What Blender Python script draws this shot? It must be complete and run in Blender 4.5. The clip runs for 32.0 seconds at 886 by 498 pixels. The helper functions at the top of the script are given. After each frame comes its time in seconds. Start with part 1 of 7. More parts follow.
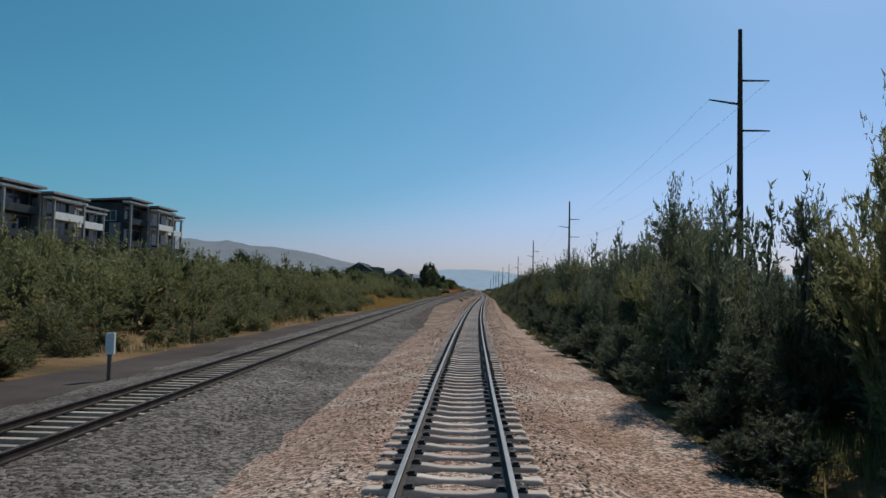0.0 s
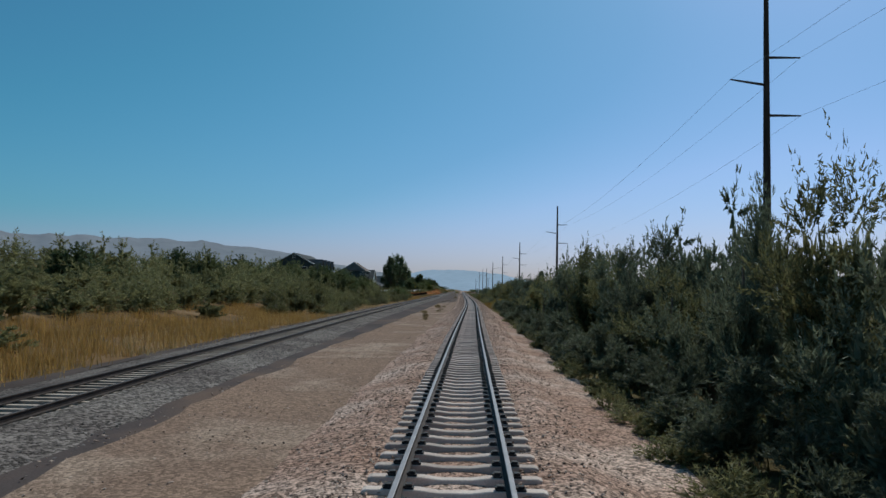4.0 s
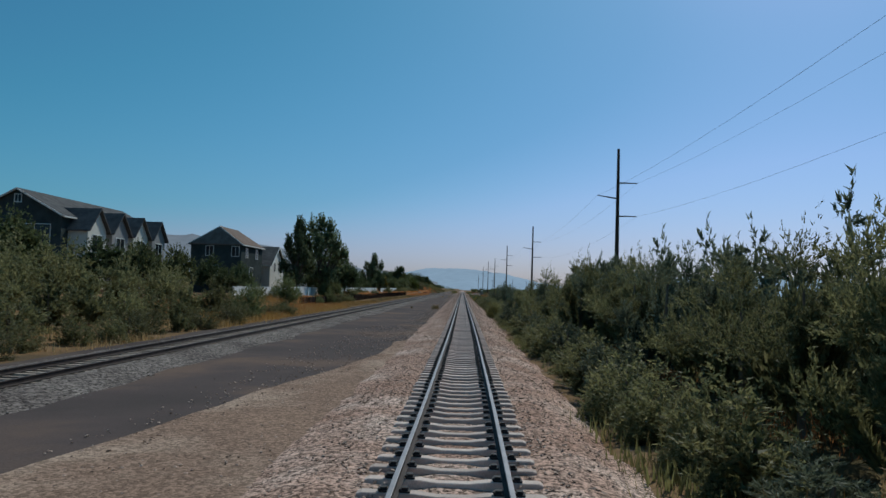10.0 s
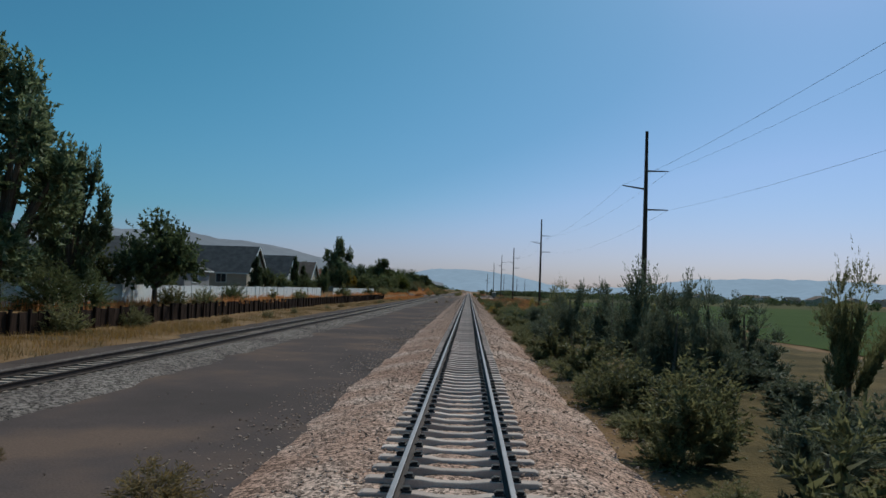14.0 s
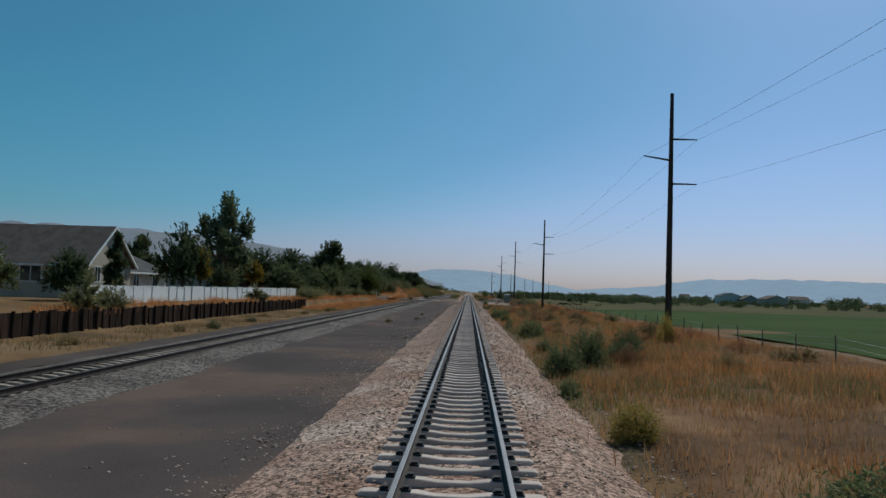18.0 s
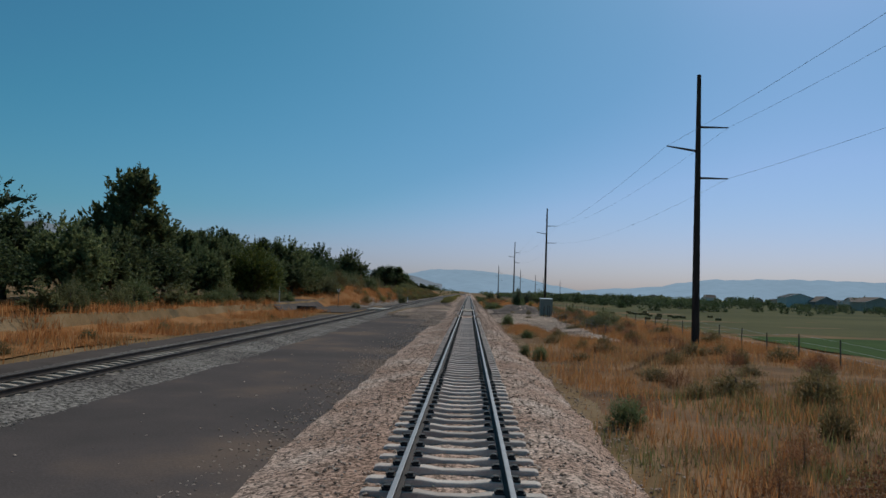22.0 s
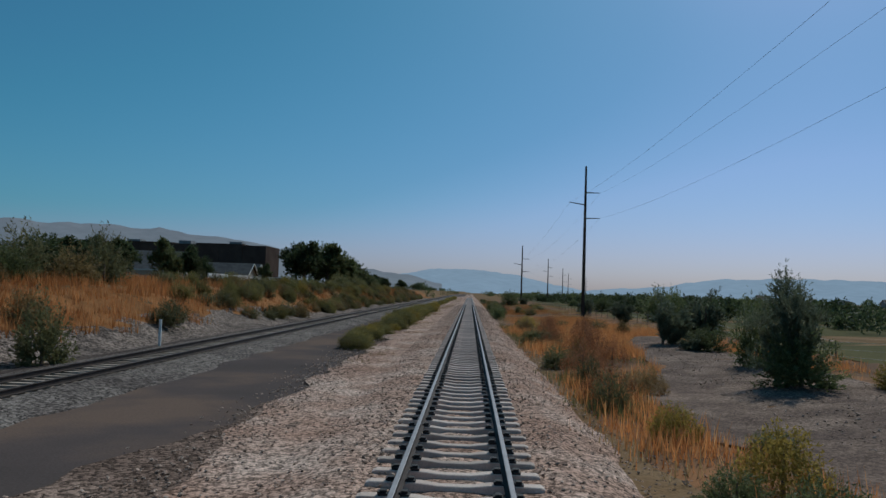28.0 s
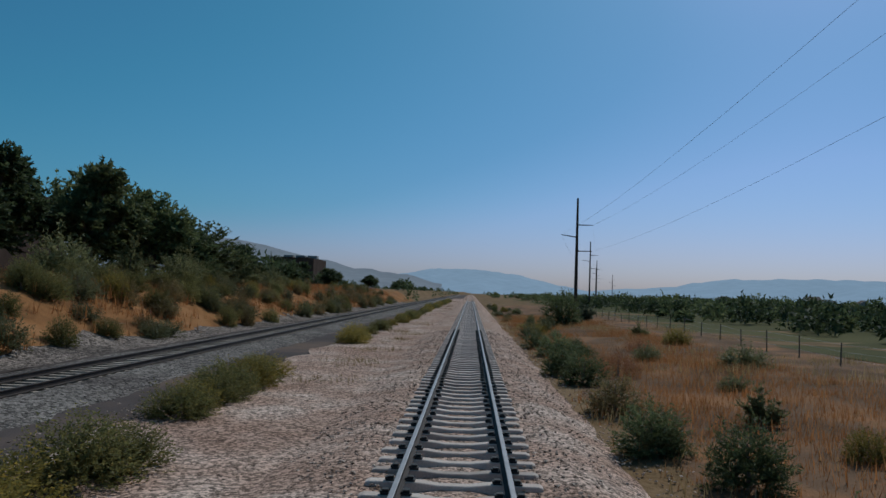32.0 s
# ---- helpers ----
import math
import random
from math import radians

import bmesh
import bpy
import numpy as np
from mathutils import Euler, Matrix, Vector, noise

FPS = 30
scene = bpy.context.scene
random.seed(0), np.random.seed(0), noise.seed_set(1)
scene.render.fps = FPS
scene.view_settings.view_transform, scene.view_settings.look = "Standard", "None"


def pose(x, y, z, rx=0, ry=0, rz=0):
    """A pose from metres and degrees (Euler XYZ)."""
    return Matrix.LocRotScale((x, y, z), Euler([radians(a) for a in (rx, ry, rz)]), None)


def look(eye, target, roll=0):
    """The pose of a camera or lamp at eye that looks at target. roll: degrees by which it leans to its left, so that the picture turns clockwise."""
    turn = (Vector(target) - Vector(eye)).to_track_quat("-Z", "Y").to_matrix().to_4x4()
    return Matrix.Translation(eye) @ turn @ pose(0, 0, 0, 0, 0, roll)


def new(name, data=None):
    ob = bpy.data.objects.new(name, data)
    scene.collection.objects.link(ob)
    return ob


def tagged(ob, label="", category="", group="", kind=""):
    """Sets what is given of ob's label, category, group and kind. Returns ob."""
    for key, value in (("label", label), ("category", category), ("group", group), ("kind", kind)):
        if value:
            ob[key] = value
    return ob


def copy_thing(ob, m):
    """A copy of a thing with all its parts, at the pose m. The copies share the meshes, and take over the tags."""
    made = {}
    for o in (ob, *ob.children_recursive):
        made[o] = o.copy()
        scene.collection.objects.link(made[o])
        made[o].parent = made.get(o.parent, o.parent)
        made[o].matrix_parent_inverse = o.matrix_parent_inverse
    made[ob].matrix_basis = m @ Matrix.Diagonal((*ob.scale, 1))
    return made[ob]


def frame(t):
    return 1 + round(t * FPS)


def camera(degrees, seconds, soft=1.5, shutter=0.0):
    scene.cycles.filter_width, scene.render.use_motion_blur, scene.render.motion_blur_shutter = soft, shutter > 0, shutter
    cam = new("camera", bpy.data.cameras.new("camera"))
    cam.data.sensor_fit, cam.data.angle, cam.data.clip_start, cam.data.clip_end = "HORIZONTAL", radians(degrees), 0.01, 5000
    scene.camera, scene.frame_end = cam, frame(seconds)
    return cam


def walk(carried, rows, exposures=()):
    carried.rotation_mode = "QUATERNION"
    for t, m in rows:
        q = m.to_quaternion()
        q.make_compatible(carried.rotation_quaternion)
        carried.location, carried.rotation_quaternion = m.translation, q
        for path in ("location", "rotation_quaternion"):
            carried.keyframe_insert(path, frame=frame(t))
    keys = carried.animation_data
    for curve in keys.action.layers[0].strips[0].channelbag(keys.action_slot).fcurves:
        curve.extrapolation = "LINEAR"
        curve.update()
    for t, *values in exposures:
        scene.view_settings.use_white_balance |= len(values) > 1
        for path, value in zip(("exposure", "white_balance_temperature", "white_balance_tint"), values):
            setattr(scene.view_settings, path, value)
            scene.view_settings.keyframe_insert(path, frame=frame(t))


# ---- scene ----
cam = camera(61.99, 32.0, 1.5)
PATH = [
    (0.0, -2.307, 0.0, 2.5, 93.05, -1.02, 2.64),
    (0.5, -2.424, 12.15, 2.5, 93.05, -1.01, 2.52),
    (1.0, -2.511, 24.3, 2.5, 93.06, -0.98, 2.35),
    (1.5, -2.562, 36.45, 2.5, 93.059, -0.95, 2.17),
    (2.0, -2.573, 48.6, 2.5, 93.066, -0.93, 1.98),
    (2.5, -2.546, 60.75, 2.5, 93.079, -0.9, 1.8),
    (3.0, -2.483, 72.9, 2.5, 93.1, -0.88, 1.64),
    (3.5, -2.389, 85.05, 2.5, 93.12, -0.85, 1.5),
    (4.0, -2.266, 97.2, 2.5, 93.137, -0.83, 1.38),
    (4.5, -2.121, 109.35, 2.5, 93.14, -0.81, 1.28),
    (5.0, -1.956, 121.5, 2.5, 93.134, -0.8, 1.2),
    (5.5, -1.774, 133.65, 2.5, 93.114, -0.8, 1.12),
    (6.0, -1.578, 145.8, 2.5, 93.094, -0.8, 1.05),
    (6.5, -1.367, 157.95, 2.5, 93.076, -0.8, 0.99),
    (7.0, -1.147, 170.1, 2.5, 93.07, -0.8, 0.96),
    (7.5, -0.927, 182.25, 2.5, 93.055, -0.85, 0.97),
    (8.0, -0.717, 194.4, 2.5, 93.05, -0.96, 1.03),
    (8.5, -0.524, 206.55, 2.5, 93.056, -1.11, 1.12),
    (9.0, -0.352, 218.7, 2.5, 93.053, -1.26, 1.23),
    (9.5, -0.206, 230.85, 2.5, 93.063, -1.4, 1.36),
    (10.0, -0.088, 243.0, 2.5, 93.065, -1.55, 1.5),
    (10.5, 0.001, 255.15, 2.5, 93.07, -1.69, 1.64),
    (11.0, 0.064, 267.3, 2.5, 93.069, -1.79, 1.78),
    (11.5, 0.104, 279.45, 2.5, 93.086, -1.83, 1.88),
    (12.0, 0.117, 291.6, 2.5, 93.107, -1.83, 1.95),
    (12.5, 0.122, 303.75, 2.5, 93.11, -1.83, 1.98),
    (13.0, 0.123, 315.9, 2.5, 93.123, -1.83, 1.98),
    (13.5, 0.124, 328.05, 2.5, 93.136, -1.83, 1.99),
    (14.0, 0.125, 340.2, 2.5, 93.137, -1.83, 1.99),
    (14.5, 0.126, 352.35, 2.5, 93.146, -1.83, 2.0),
    (15.0, 0.127, 364.5, 2.5, 93.163, -1.82, 2.0),
    (15.5, 0.129, 376.65, 2.5, 93.17, -1.82, 2.01),
    (16.0, 0.13, 388.8, 2.5, 93.177, -1.81, 2.01),
    (16.5, 0.131, 400.95, 2.5, 93.184, -1.81, 2.01),
    (17.0, 0.131, 413.1, 2.5, 93.194, -1.8, 2.02),
    (17.5, 0.132, 425.25, 2.5, 93.198, -1.8, 2.02),
    (18.0, 0.132, 437.4, 2.5, 93.203, -1.79, 2.02),
    (18.5, 0.132, 449.55, 2.5, 93.21, -1.79, 2.02),
    (19.0, 0.132, 461.7, 2.5, 93.217, -1.78, 2.02),
    (19.5, 0.132, 473.85, 2.5, 93.223, -1.78, 2.02),
    (20.0, 0.133, 486.0, 2.5, 93.229, -1.77, 2.02),
    (20.5, 0.133, 498.15, 2.5, 93.235, -1.77, 2.02),
    (21.0, 0.133, 510.3, 2.5, 93.24, -1.76, 2.02),
    (21.5, 0.133, 522.45, 2.5, 93.245, -1.76, 2.02),
    (22.0, 0.134, 534.6, 2.5, 93.25, -1.75, 2.02),
    (22.5, 0.134, 546.75, 2.5, 93.257, -1.74, 2.02),
    (23.0, 0.134, 558.9, 2.5, 93.258, -1.74, 2.02),
    (23.5, 0.134, 571.05, 2.5, 93.264, -1.73, 2.02),
    (24.0, 0.134, 583.2, 2.5, 93.275, -1.73, 2.02),
    (24.5, 0.134, 595.35, 2.5, 93.277, -1.72, 2.02),
    (25.0, 0.135, 607.5, 2.5, 93.278, -1.72, 2.02),
    (25.5, 0.136, 619.65, 2.5, 93.278, -1.72, 2.03),
    (26.0, 0.138, 631.8, 2.5, 93.277, -1.73, 2.04),
    (26.5, 0.14, 643.95, 2.5, 93.275, -1.73, 2.06),
    (27.0, 0.142, 656.1, 2.5, 93.263, -1.73, 2.07),
    (27.5, 0.143, 668.25, 2.5, 93.262, -1.73, 2.09),
    (28.0, 0.145, 680.4, 2.5, 93.26, -1.74, 2.1),
    (28.5, 0.146, 692.55, 2.5, 93.267, -1.74, 2.11),
    (29.0, 0.147, 704.7, 2.5, 93.265, -1.74, 2.12),
    (29.5, 0.148, 716.85, 2.5, 93.263, -1.75, 2.13),
    (30.0, 0.148, 729.0, 2.5, 93.261, -1.75, 2.13),
    (30.5, 0.149, 741.15, 2.5, 93.27, -1.75, 2.14),
    (31.0, 0.15, 753.3, 2.5, 93.28, -1.76, 2.15),
    (31.5, 0.151, 765.45, 2.5, 93.288, -1.76, 2.15),
    (32.0, 0.152, 777.6, 2.5, 93.291, -1.76, 2.16),
]
walk(cam, [(p[0], pose(*p[1:])) for p in PATH], [(0, 0.05, 6050, 0), (5, -0.06, 5760, -3), (9, -0.08, 5740, -3), (11, -0.12, 5680, -3), (12.2, -0.08, 5930, -2), (20, -0.2, 5900, -3), (25, -0.2, 5880, -3), (28, -0.34, 5700, -3), (32, -0.37, 5500, -3)])

# ---- light ----
SUN_AZ, SUN_EL = radians(27), radians(47)  # azimuth from +y towards +x
world = bpy.data.worlds.new("sky")
scene.world = world
world.use_nodes = True
wn, wl = world.node_tree.nodes, world.node_tree.links
wn.clear()
sky = wn.new("ShaderNodeTexSky")
sky.sky_type = "NISHITA"
sky.sun_disc = False
sky.sun_elevation, sky.sun_rotation = SUN_EL, SUN_AZ
sky.altitude, sky.air_density, sky.dust_density, sky.ozone_density = 1400, 1.1, 3.8, 3.6
bg = wn.new("ShaderNodeBackground")
bg.inputs["Strength"].default_value = 0.094
wo = wn.new("ShaderNodeOutputWorld")
clear_air = wn.new("ShaderNodeVectorMath")
clear_air.operation = "MULTIPLY"
# deep teal where the sky is dark, lavender haze where it is bright
bright = wn.new("ShaderNodeRGBToBW")
span = wn.new("ShaderNodeMapRange")
span.inputs["From Min"].default_value, span.inputs["From Max"].default_value = 3.0, 8.0
air = wn.new("ShaderNodeValToRGB")
air.color_ramp.elements[0].position, air.color_ramp.elements[0].color = 0.12, (0.40, 0.75, 0.76, 1)
air.color_ramp.elements[1].position, air.color_ramp.elements[1].color = 0.84, (0.68, 0.74, 0.92, 1)
air.color_ramp.elements.new(0.58).color = (0.49, 0.69, 0.81, 1)
wl.new(sky.outputs[0], bright.inputs[0])
wl.new(bright.outputs[0], span.inputs[0])
wl.new(span.outputs[0], air.inputs[0])
hue = wn.new("ShaderNodeSeparateColor")
wl.new(sky.outputs[0], hue.inputs[0])
pale = wn.new("ShaderNodeMath")
pale.operation = "DIVIDE"
wl.new(hue.outputs[2], pale.inputs[0]), wl.new(hue.outputs[0], pale.inputs[1])
low_air = wn.new("ShaderNodeMapRange")
low_air.interpolation_type = "SMOOTHSTEP"
low_air.inputs["From Min"].default_value, low_air.inputs["From Max"].default_value, low_air.inputs["To Min"].default_value, low_air.inputs["To Max"].default_value = 0.9, 1.7, 1.0, 0.0
wl.new(pale.outputs[0], low_air.inputs[0])
haze = wn.new("ShaderNodeMix")
haze.data_type = "RGBA"
haze.inputs["B"].default_value = (0.74, 0.70, 0.93, 1)
wl.new(low_air.outputs[0], haze.inputs["Factor"]), wl.new(air.outputs[0], haze.inputs["A"])
wl.new(haze.outputs["Result"], clear_air.inputs[1])
wl.new(sky.outputs[0], clear_air.inputs[0])
wl.new(clear_air.outputs[0], bg.inputs[0])
wl.new(bg.outputs[0], wo.inputs[0])
sun = new("sun", bpy.data.lights.new("sun", "SUN"))
sun.data.energy, sun.data.angle, sun.data.color = 2.75, radians(0.6), (1.0, 0.90, 0.77)
sun.matrix_world = look((200 * math.sin(SUN_AZ) * math.cos(SUN_EL), 200 * math.cos(SUN_AZ) * math.cos(SUN_EL), 200 * math.sin(SUN_EL)), (0, 0, 0))

# ---- materials ----


def mat(name, c1, c2, scale=1.0, fine=25.0, rough=0.9, bump=0.3, dist=0.02, metal=0.0, cells=0.0, c3=None, stretch=None, random_by="", vary=(0.75, 1.2), contrast=(0.10, 2.25)):
    """Two colours mixed by broad noise, broken up by fine noise or by stone cells, with relief."""
    m = bpy.data.materials.new(name)
    m.use_nodes = True
    n, l = m.node_tree.nodes, m.node_tree.links
    b = n["Principled BSDF"]
    b.inputs["Roughness"].default_value, b.inputs["Metallic"].default_value = rough, metal
    b.inputs["Specular IOR Level"].default_value = 0.25 if rough < 0.8 else 0.03
    geo = n.new("ShaderNodeNewGeometry")
    vec = geo.outputs["Position"]
    if stretch:
        mp = n.new("ShaderNodeMapping")
        mp.inputs["Scale"].default_value = stretch
        l.new(vec, mp.inputs[0])
        vec = mp.outputs[0]
    n1 = n.new("ShaderNodeTexNoise")
    n1.inputs["Scale"].default_value, n1.inputs["Detail"].default_value, n1.inputs["Roughness"].default_value = scale, 4, 0.6
    l.new(vec, n1.inputs["Vector"])
    r1 = n.new("ShaderNodeValToRGB")
    r1.color_ramp.elements[0].position, r1.color_ramp.elements[1].position = 0.36, 0.64
    r1.color_ramp.elements[0].color, r1.color_ramp.elements[1].color = (*c1, 1), (*c2, 1)
    if c3:
        e = r1.color_ramp.elements.new(0.5)
        e.color = (*c3, 1)
    l.new(n1.outputs[0], r1.inputs[0])
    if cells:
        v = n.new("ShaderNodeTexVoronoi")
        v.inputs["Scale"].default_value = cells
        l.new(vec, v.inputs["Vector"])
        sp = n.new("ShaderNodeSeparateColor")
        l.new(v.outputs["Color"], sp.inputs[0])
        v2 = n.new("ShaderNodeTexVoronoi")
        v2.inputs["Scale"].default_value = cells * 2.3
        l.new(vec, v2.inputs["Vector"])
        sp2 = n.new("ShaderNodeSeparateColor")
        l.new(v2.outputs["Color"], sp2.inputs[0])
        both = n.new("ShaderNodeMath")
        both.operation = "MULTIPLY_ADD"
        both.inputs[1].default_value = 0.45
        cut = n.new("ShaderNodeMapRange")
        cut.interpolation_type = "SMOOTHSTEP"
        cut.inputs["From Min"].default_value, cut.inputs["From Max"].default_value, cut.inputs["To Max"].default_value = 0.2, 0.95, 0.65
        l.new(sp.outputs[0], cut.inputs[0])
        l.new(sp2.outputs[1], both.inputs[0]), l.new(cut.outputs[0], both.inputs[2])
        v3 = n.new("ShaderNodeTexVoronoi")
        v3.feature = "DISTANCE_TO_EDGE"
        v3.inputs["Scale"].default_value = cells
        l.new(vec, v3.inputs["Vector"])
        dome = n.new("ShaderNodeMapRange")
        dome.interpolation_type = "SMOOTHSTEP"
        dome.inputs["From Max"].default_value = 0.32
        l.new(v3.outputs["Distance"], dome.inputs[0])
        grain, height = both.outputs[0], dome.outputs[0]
    else:
        n2 = n.new("ShaderNodeTexNoise")
        n2.inputs["Scale"].default_value, n2.inputs["Detail"].default_value = fine, 3
        l.new(vec, n2.inputs["Vector"])
        grain = height = n2.outputs[0]
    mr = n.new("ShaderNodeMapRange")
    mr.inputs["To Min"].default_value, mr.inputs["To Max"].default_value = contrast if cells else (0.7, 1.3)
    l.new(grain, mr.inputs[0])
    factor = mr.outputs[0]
    if random_by:
        source = n.new("ShaderNodeObjectInfo").outputs["Random"] if random_by == "object" else geo.outputs["Random Per Island"]
        m2 = n.new("ShaderNodeMapRange")
        m2.inputs["To Min"].default_value, m2.inputs["To Max"].default_value = vary
        l.new(source, m2.inputs[0])
        mu = n.new("ShaderNodeMath")
        mu.operation = "MULTIPLY"
        l.new(factor, mu.inputs[0]), l.new(m2.outputs[0], mu.inputs[1])
        factor = mu.outputs[0]
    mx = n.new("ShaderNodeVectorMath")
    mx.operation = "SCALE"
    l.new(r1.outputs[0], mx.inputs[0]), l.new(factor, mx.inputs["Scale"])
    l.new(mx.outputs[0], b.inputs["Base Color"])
    if bump:
        bp = n.new("ShaderNodeBump")
        bp.inputs["Strength"].default_value, bp.inputs["Distance"].default_value = bump, dist
        l.new(height, bp.inputs["Height"]), l.new(bp.outputs[0], b.inputs["Normal"])
    return m


def leaf_mat(name, c1, c2, c3=None, through_leaf=0.42):
    """Leaves: colour by leaf and by plant, part of the light passes through."""
    m = bpy.data.materials.new(name)
    m.use_nodes = True
    n, l = m.node_tree.nodes, m.node_tree.links
    b, out = n["Principled BSDF"], n["Material Output"]
    b.inputs["Roughness"].default_value, b.inputs["Specular IOR Level"].default_value = 0.6, 0.18
    geo, info = n.new("ShaderNodeNewGeometry"), n.new("ShaderNodeObjectInfo")
    r = n.new("ShaderNodeValToRGB")
    r.color_ramp.elements[0].color, r.color_ramp.elements[1].color = (*c1, 1), (*c2, 1)
    if c3:
        r.color_ramp.elements.new(0.85).color = (*c2, 1)
        r.color_ramp.elements[2].color = (*c3, 1)
    l.new(geo.outputs["Random Per Island"], r.inputs[0])
    mr = n.new("ShaderNodeMapRange")
    mr.inputs["To Min"].default_value, mr.inputs["To Max"].default_value = 0.7, 1.25
    l.new(info.outputs["Random"], mr.inputs[0])
    mx = n.new("ShaderNodeVectorMath")
    mx.operation = "SCALE"
    l.new(r.outputs[0], mx.inputs[0]), l.new(mr.outputs[0], mx.inputs["Scale"])
    l.new(mx.outputs[0], b.inputs["Base Color"])
    t = n.new("ShaderNodeBsdfTranslucent")
    l.new(mx.outputs[0], t.inputs[0])
    s = n.new("ShaderNodeMixShader")
    s.inputs[0].default_value = through_leaf
    l.new(b.outputs[0], s.inputs[1]), l.new(t.outputs[0], s.inputs[2]), l.new(s.outputs[0], out.inputs[0])
    return m


def haze_glow_mat(name, colour, glow, strength):
    """Distant hills: dull rock, the haze of bright air painted in as glow."""
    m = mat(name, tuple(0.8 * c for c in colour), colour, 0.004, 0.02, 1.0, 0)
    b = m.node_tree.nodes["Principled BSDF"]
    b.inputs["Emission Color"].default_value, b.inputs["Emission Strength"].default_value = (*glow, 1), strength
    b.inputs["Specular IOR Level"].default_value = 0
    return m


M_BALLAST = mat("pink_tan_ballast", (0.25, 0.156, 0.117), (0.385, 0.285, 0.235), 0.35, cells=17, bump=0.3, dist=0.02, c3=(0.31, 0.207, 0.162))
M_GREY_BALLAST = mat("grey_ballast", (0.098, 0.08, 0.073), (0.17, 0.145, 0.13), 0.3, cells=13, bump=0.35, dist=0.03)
M_CINDER = mat("dark_cinder", (0.082, 0.066, 0.062), (0.155, 0.108, 0.086), 0.16, fine=22, bump=0.3, dist=0.02, c3=(0.10, 0.078, 0.073))
M_PATH = mat("purple_grey_gravel", (0.078, 0.06, 0.054), (0.118, 0.092, 0.082), 0.3, fine=16, bump=0.3, dist=0.02)
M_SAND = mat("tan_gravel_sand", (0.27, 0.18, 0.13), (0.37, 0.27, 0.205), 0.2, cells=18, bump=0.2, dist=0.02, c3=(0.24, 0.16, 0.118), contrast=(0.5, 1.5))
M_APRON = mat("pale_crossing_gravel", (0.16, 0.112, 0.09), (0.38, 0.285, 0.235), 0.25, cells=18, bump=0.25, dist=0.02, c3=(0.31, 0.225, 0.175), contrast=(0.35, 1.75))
M_SLOPE = mat("purple_grey_slope_gravel", (0.10, 0.08, 0.07), (0.21, 0.165, 0.14), 0.4, cells=9, bump=0.8, dist=0.05, c3=(0.19, 0.15, 0.13))
M_DUGSOIL = mat("purple_grey_dug_soil", (0.10, 0.077, 0.068), (0.215, 0.165, 0.14), 0.5, cells=13, bump=0.5, dist=0.03, c3=(0.12, 0.092, 0.082), contrast=(0.4, 1.6))
M_WORNDIRT = mat("smooth_brown_dirt", (0.125, 0.088, 0.073), (0.255, 0.185, 0.148), 0.6, cells=16, bump=0.25, dist=0.02, c3=(0.18, 0.128, 0.103), contrast=(0.5, 1.5))
M_DIRT = mat("brown_dirt_and_grit", (0.10, 0.068, 0.054), (0.21, 0.148, 0.118), 0.5, cells=15, bump=0.4, dist=0.02, c3=(0.145, 0.10, 0.08))
M_SOIL = mat("dry_soil_and_stubble", (0.12, 0.085, 0.05), (0.25, 0.165, 0.095), 0.22, fine=9, bump=0.6, dist=0.08, c3=(0.20, 0.12, 0.06))
M_RUBBLE = mat("grey_brown_rubble_soil", (0.175, 0.12, 0.095), (0.365, 0.26, 0.207), 0.35, cells=15, bump=0.35, dist=0.03, c3=(0.29, 0.215, 0.17))
M_RUBBLEBED = mat("dark_grey_rubble_bed", (0.05, 0.048, 0.049), (0.11, 0.105, 0.102), 0.5, cells=11, bump=0.5, dist=0.04)
M_FLOOR = mat("brown_thicket_floor", (0.075, 0.06, 0.03), (0.16, 0.115, 0.055), 0.5, fine=12, bump=0.8, dist=0.08)
M_TURF = mat("orange_dry_turf", (0.18, 0.085, 0.036), (0.34, 0.17, 0.075), 0.3, fine=14, bump=0.6, dist=0.06, c3=(0.28, 0.13, 0.052))
M_BROWNTURF = mat("brown_stubble_soil", (0.12, 0.07, 0.042), (0.31, 0.155, 0.075), 0.25, fine=12, bump=0.6, dist=0.05, c3=(0.18, 0.108, 0.068))
M_GOLDTURF = mat("tan_dry_turf", (0.12, 0.07, 0.042), (0.29, 0.165, 0.09), 0.3, fine=14, bump=0.6, dist=0.06, c3=(0.20, 0.112, 0.062))
M_FIELD = mat("green_crop", (0.042, 0.068, 0.016), (0.062, 0.092, 0.022), 0.05, fine=6, bump=0.6, dist=0.1)
M_PASTURE = mat("pale_pasture", (0.072, 0.068, 0.028), (0.115, 0.10, 0.042), 0.03, fine=3, bump=0.4, dist=0.1)
M_TIE = mat("weathered_concrete_tie", (0.53, 0.42, 0.37), (0.65, 0.54, 0.48), 1.2, fine=40, bump=0.25, dist=0.01, random_by="object")
M_TIES = mat("weathered_concrete_ties", (0.53, 0.42, 0.37), (0.65, 0.54, 0.48), 1.2, fine=40, bump=0.25, dist=0.01, random_by="island")
M_OLDTIE = mat("old_tan_tie", (0.34, 0.27, 0.22), (0.46, 0.38, 0.32), 1.2, fine=40, bump=0.25, dist=0.01, random_by="object")
M_OLDTIES = mat("old_tan_ties", (0.34, 0.27, 0.22), (0.46, 0.38, 0.32), 1.2, fine=40, bump=0.25, dist=0.01, random_by="island")
M_RUST = mat("rusty_rail_side", (0.03, 0.022, 0.021), (0.055, 0.039, 0.034), 3, fine=60, rough=0.75, bump=0.15, dist=0.005, metal=0.3)
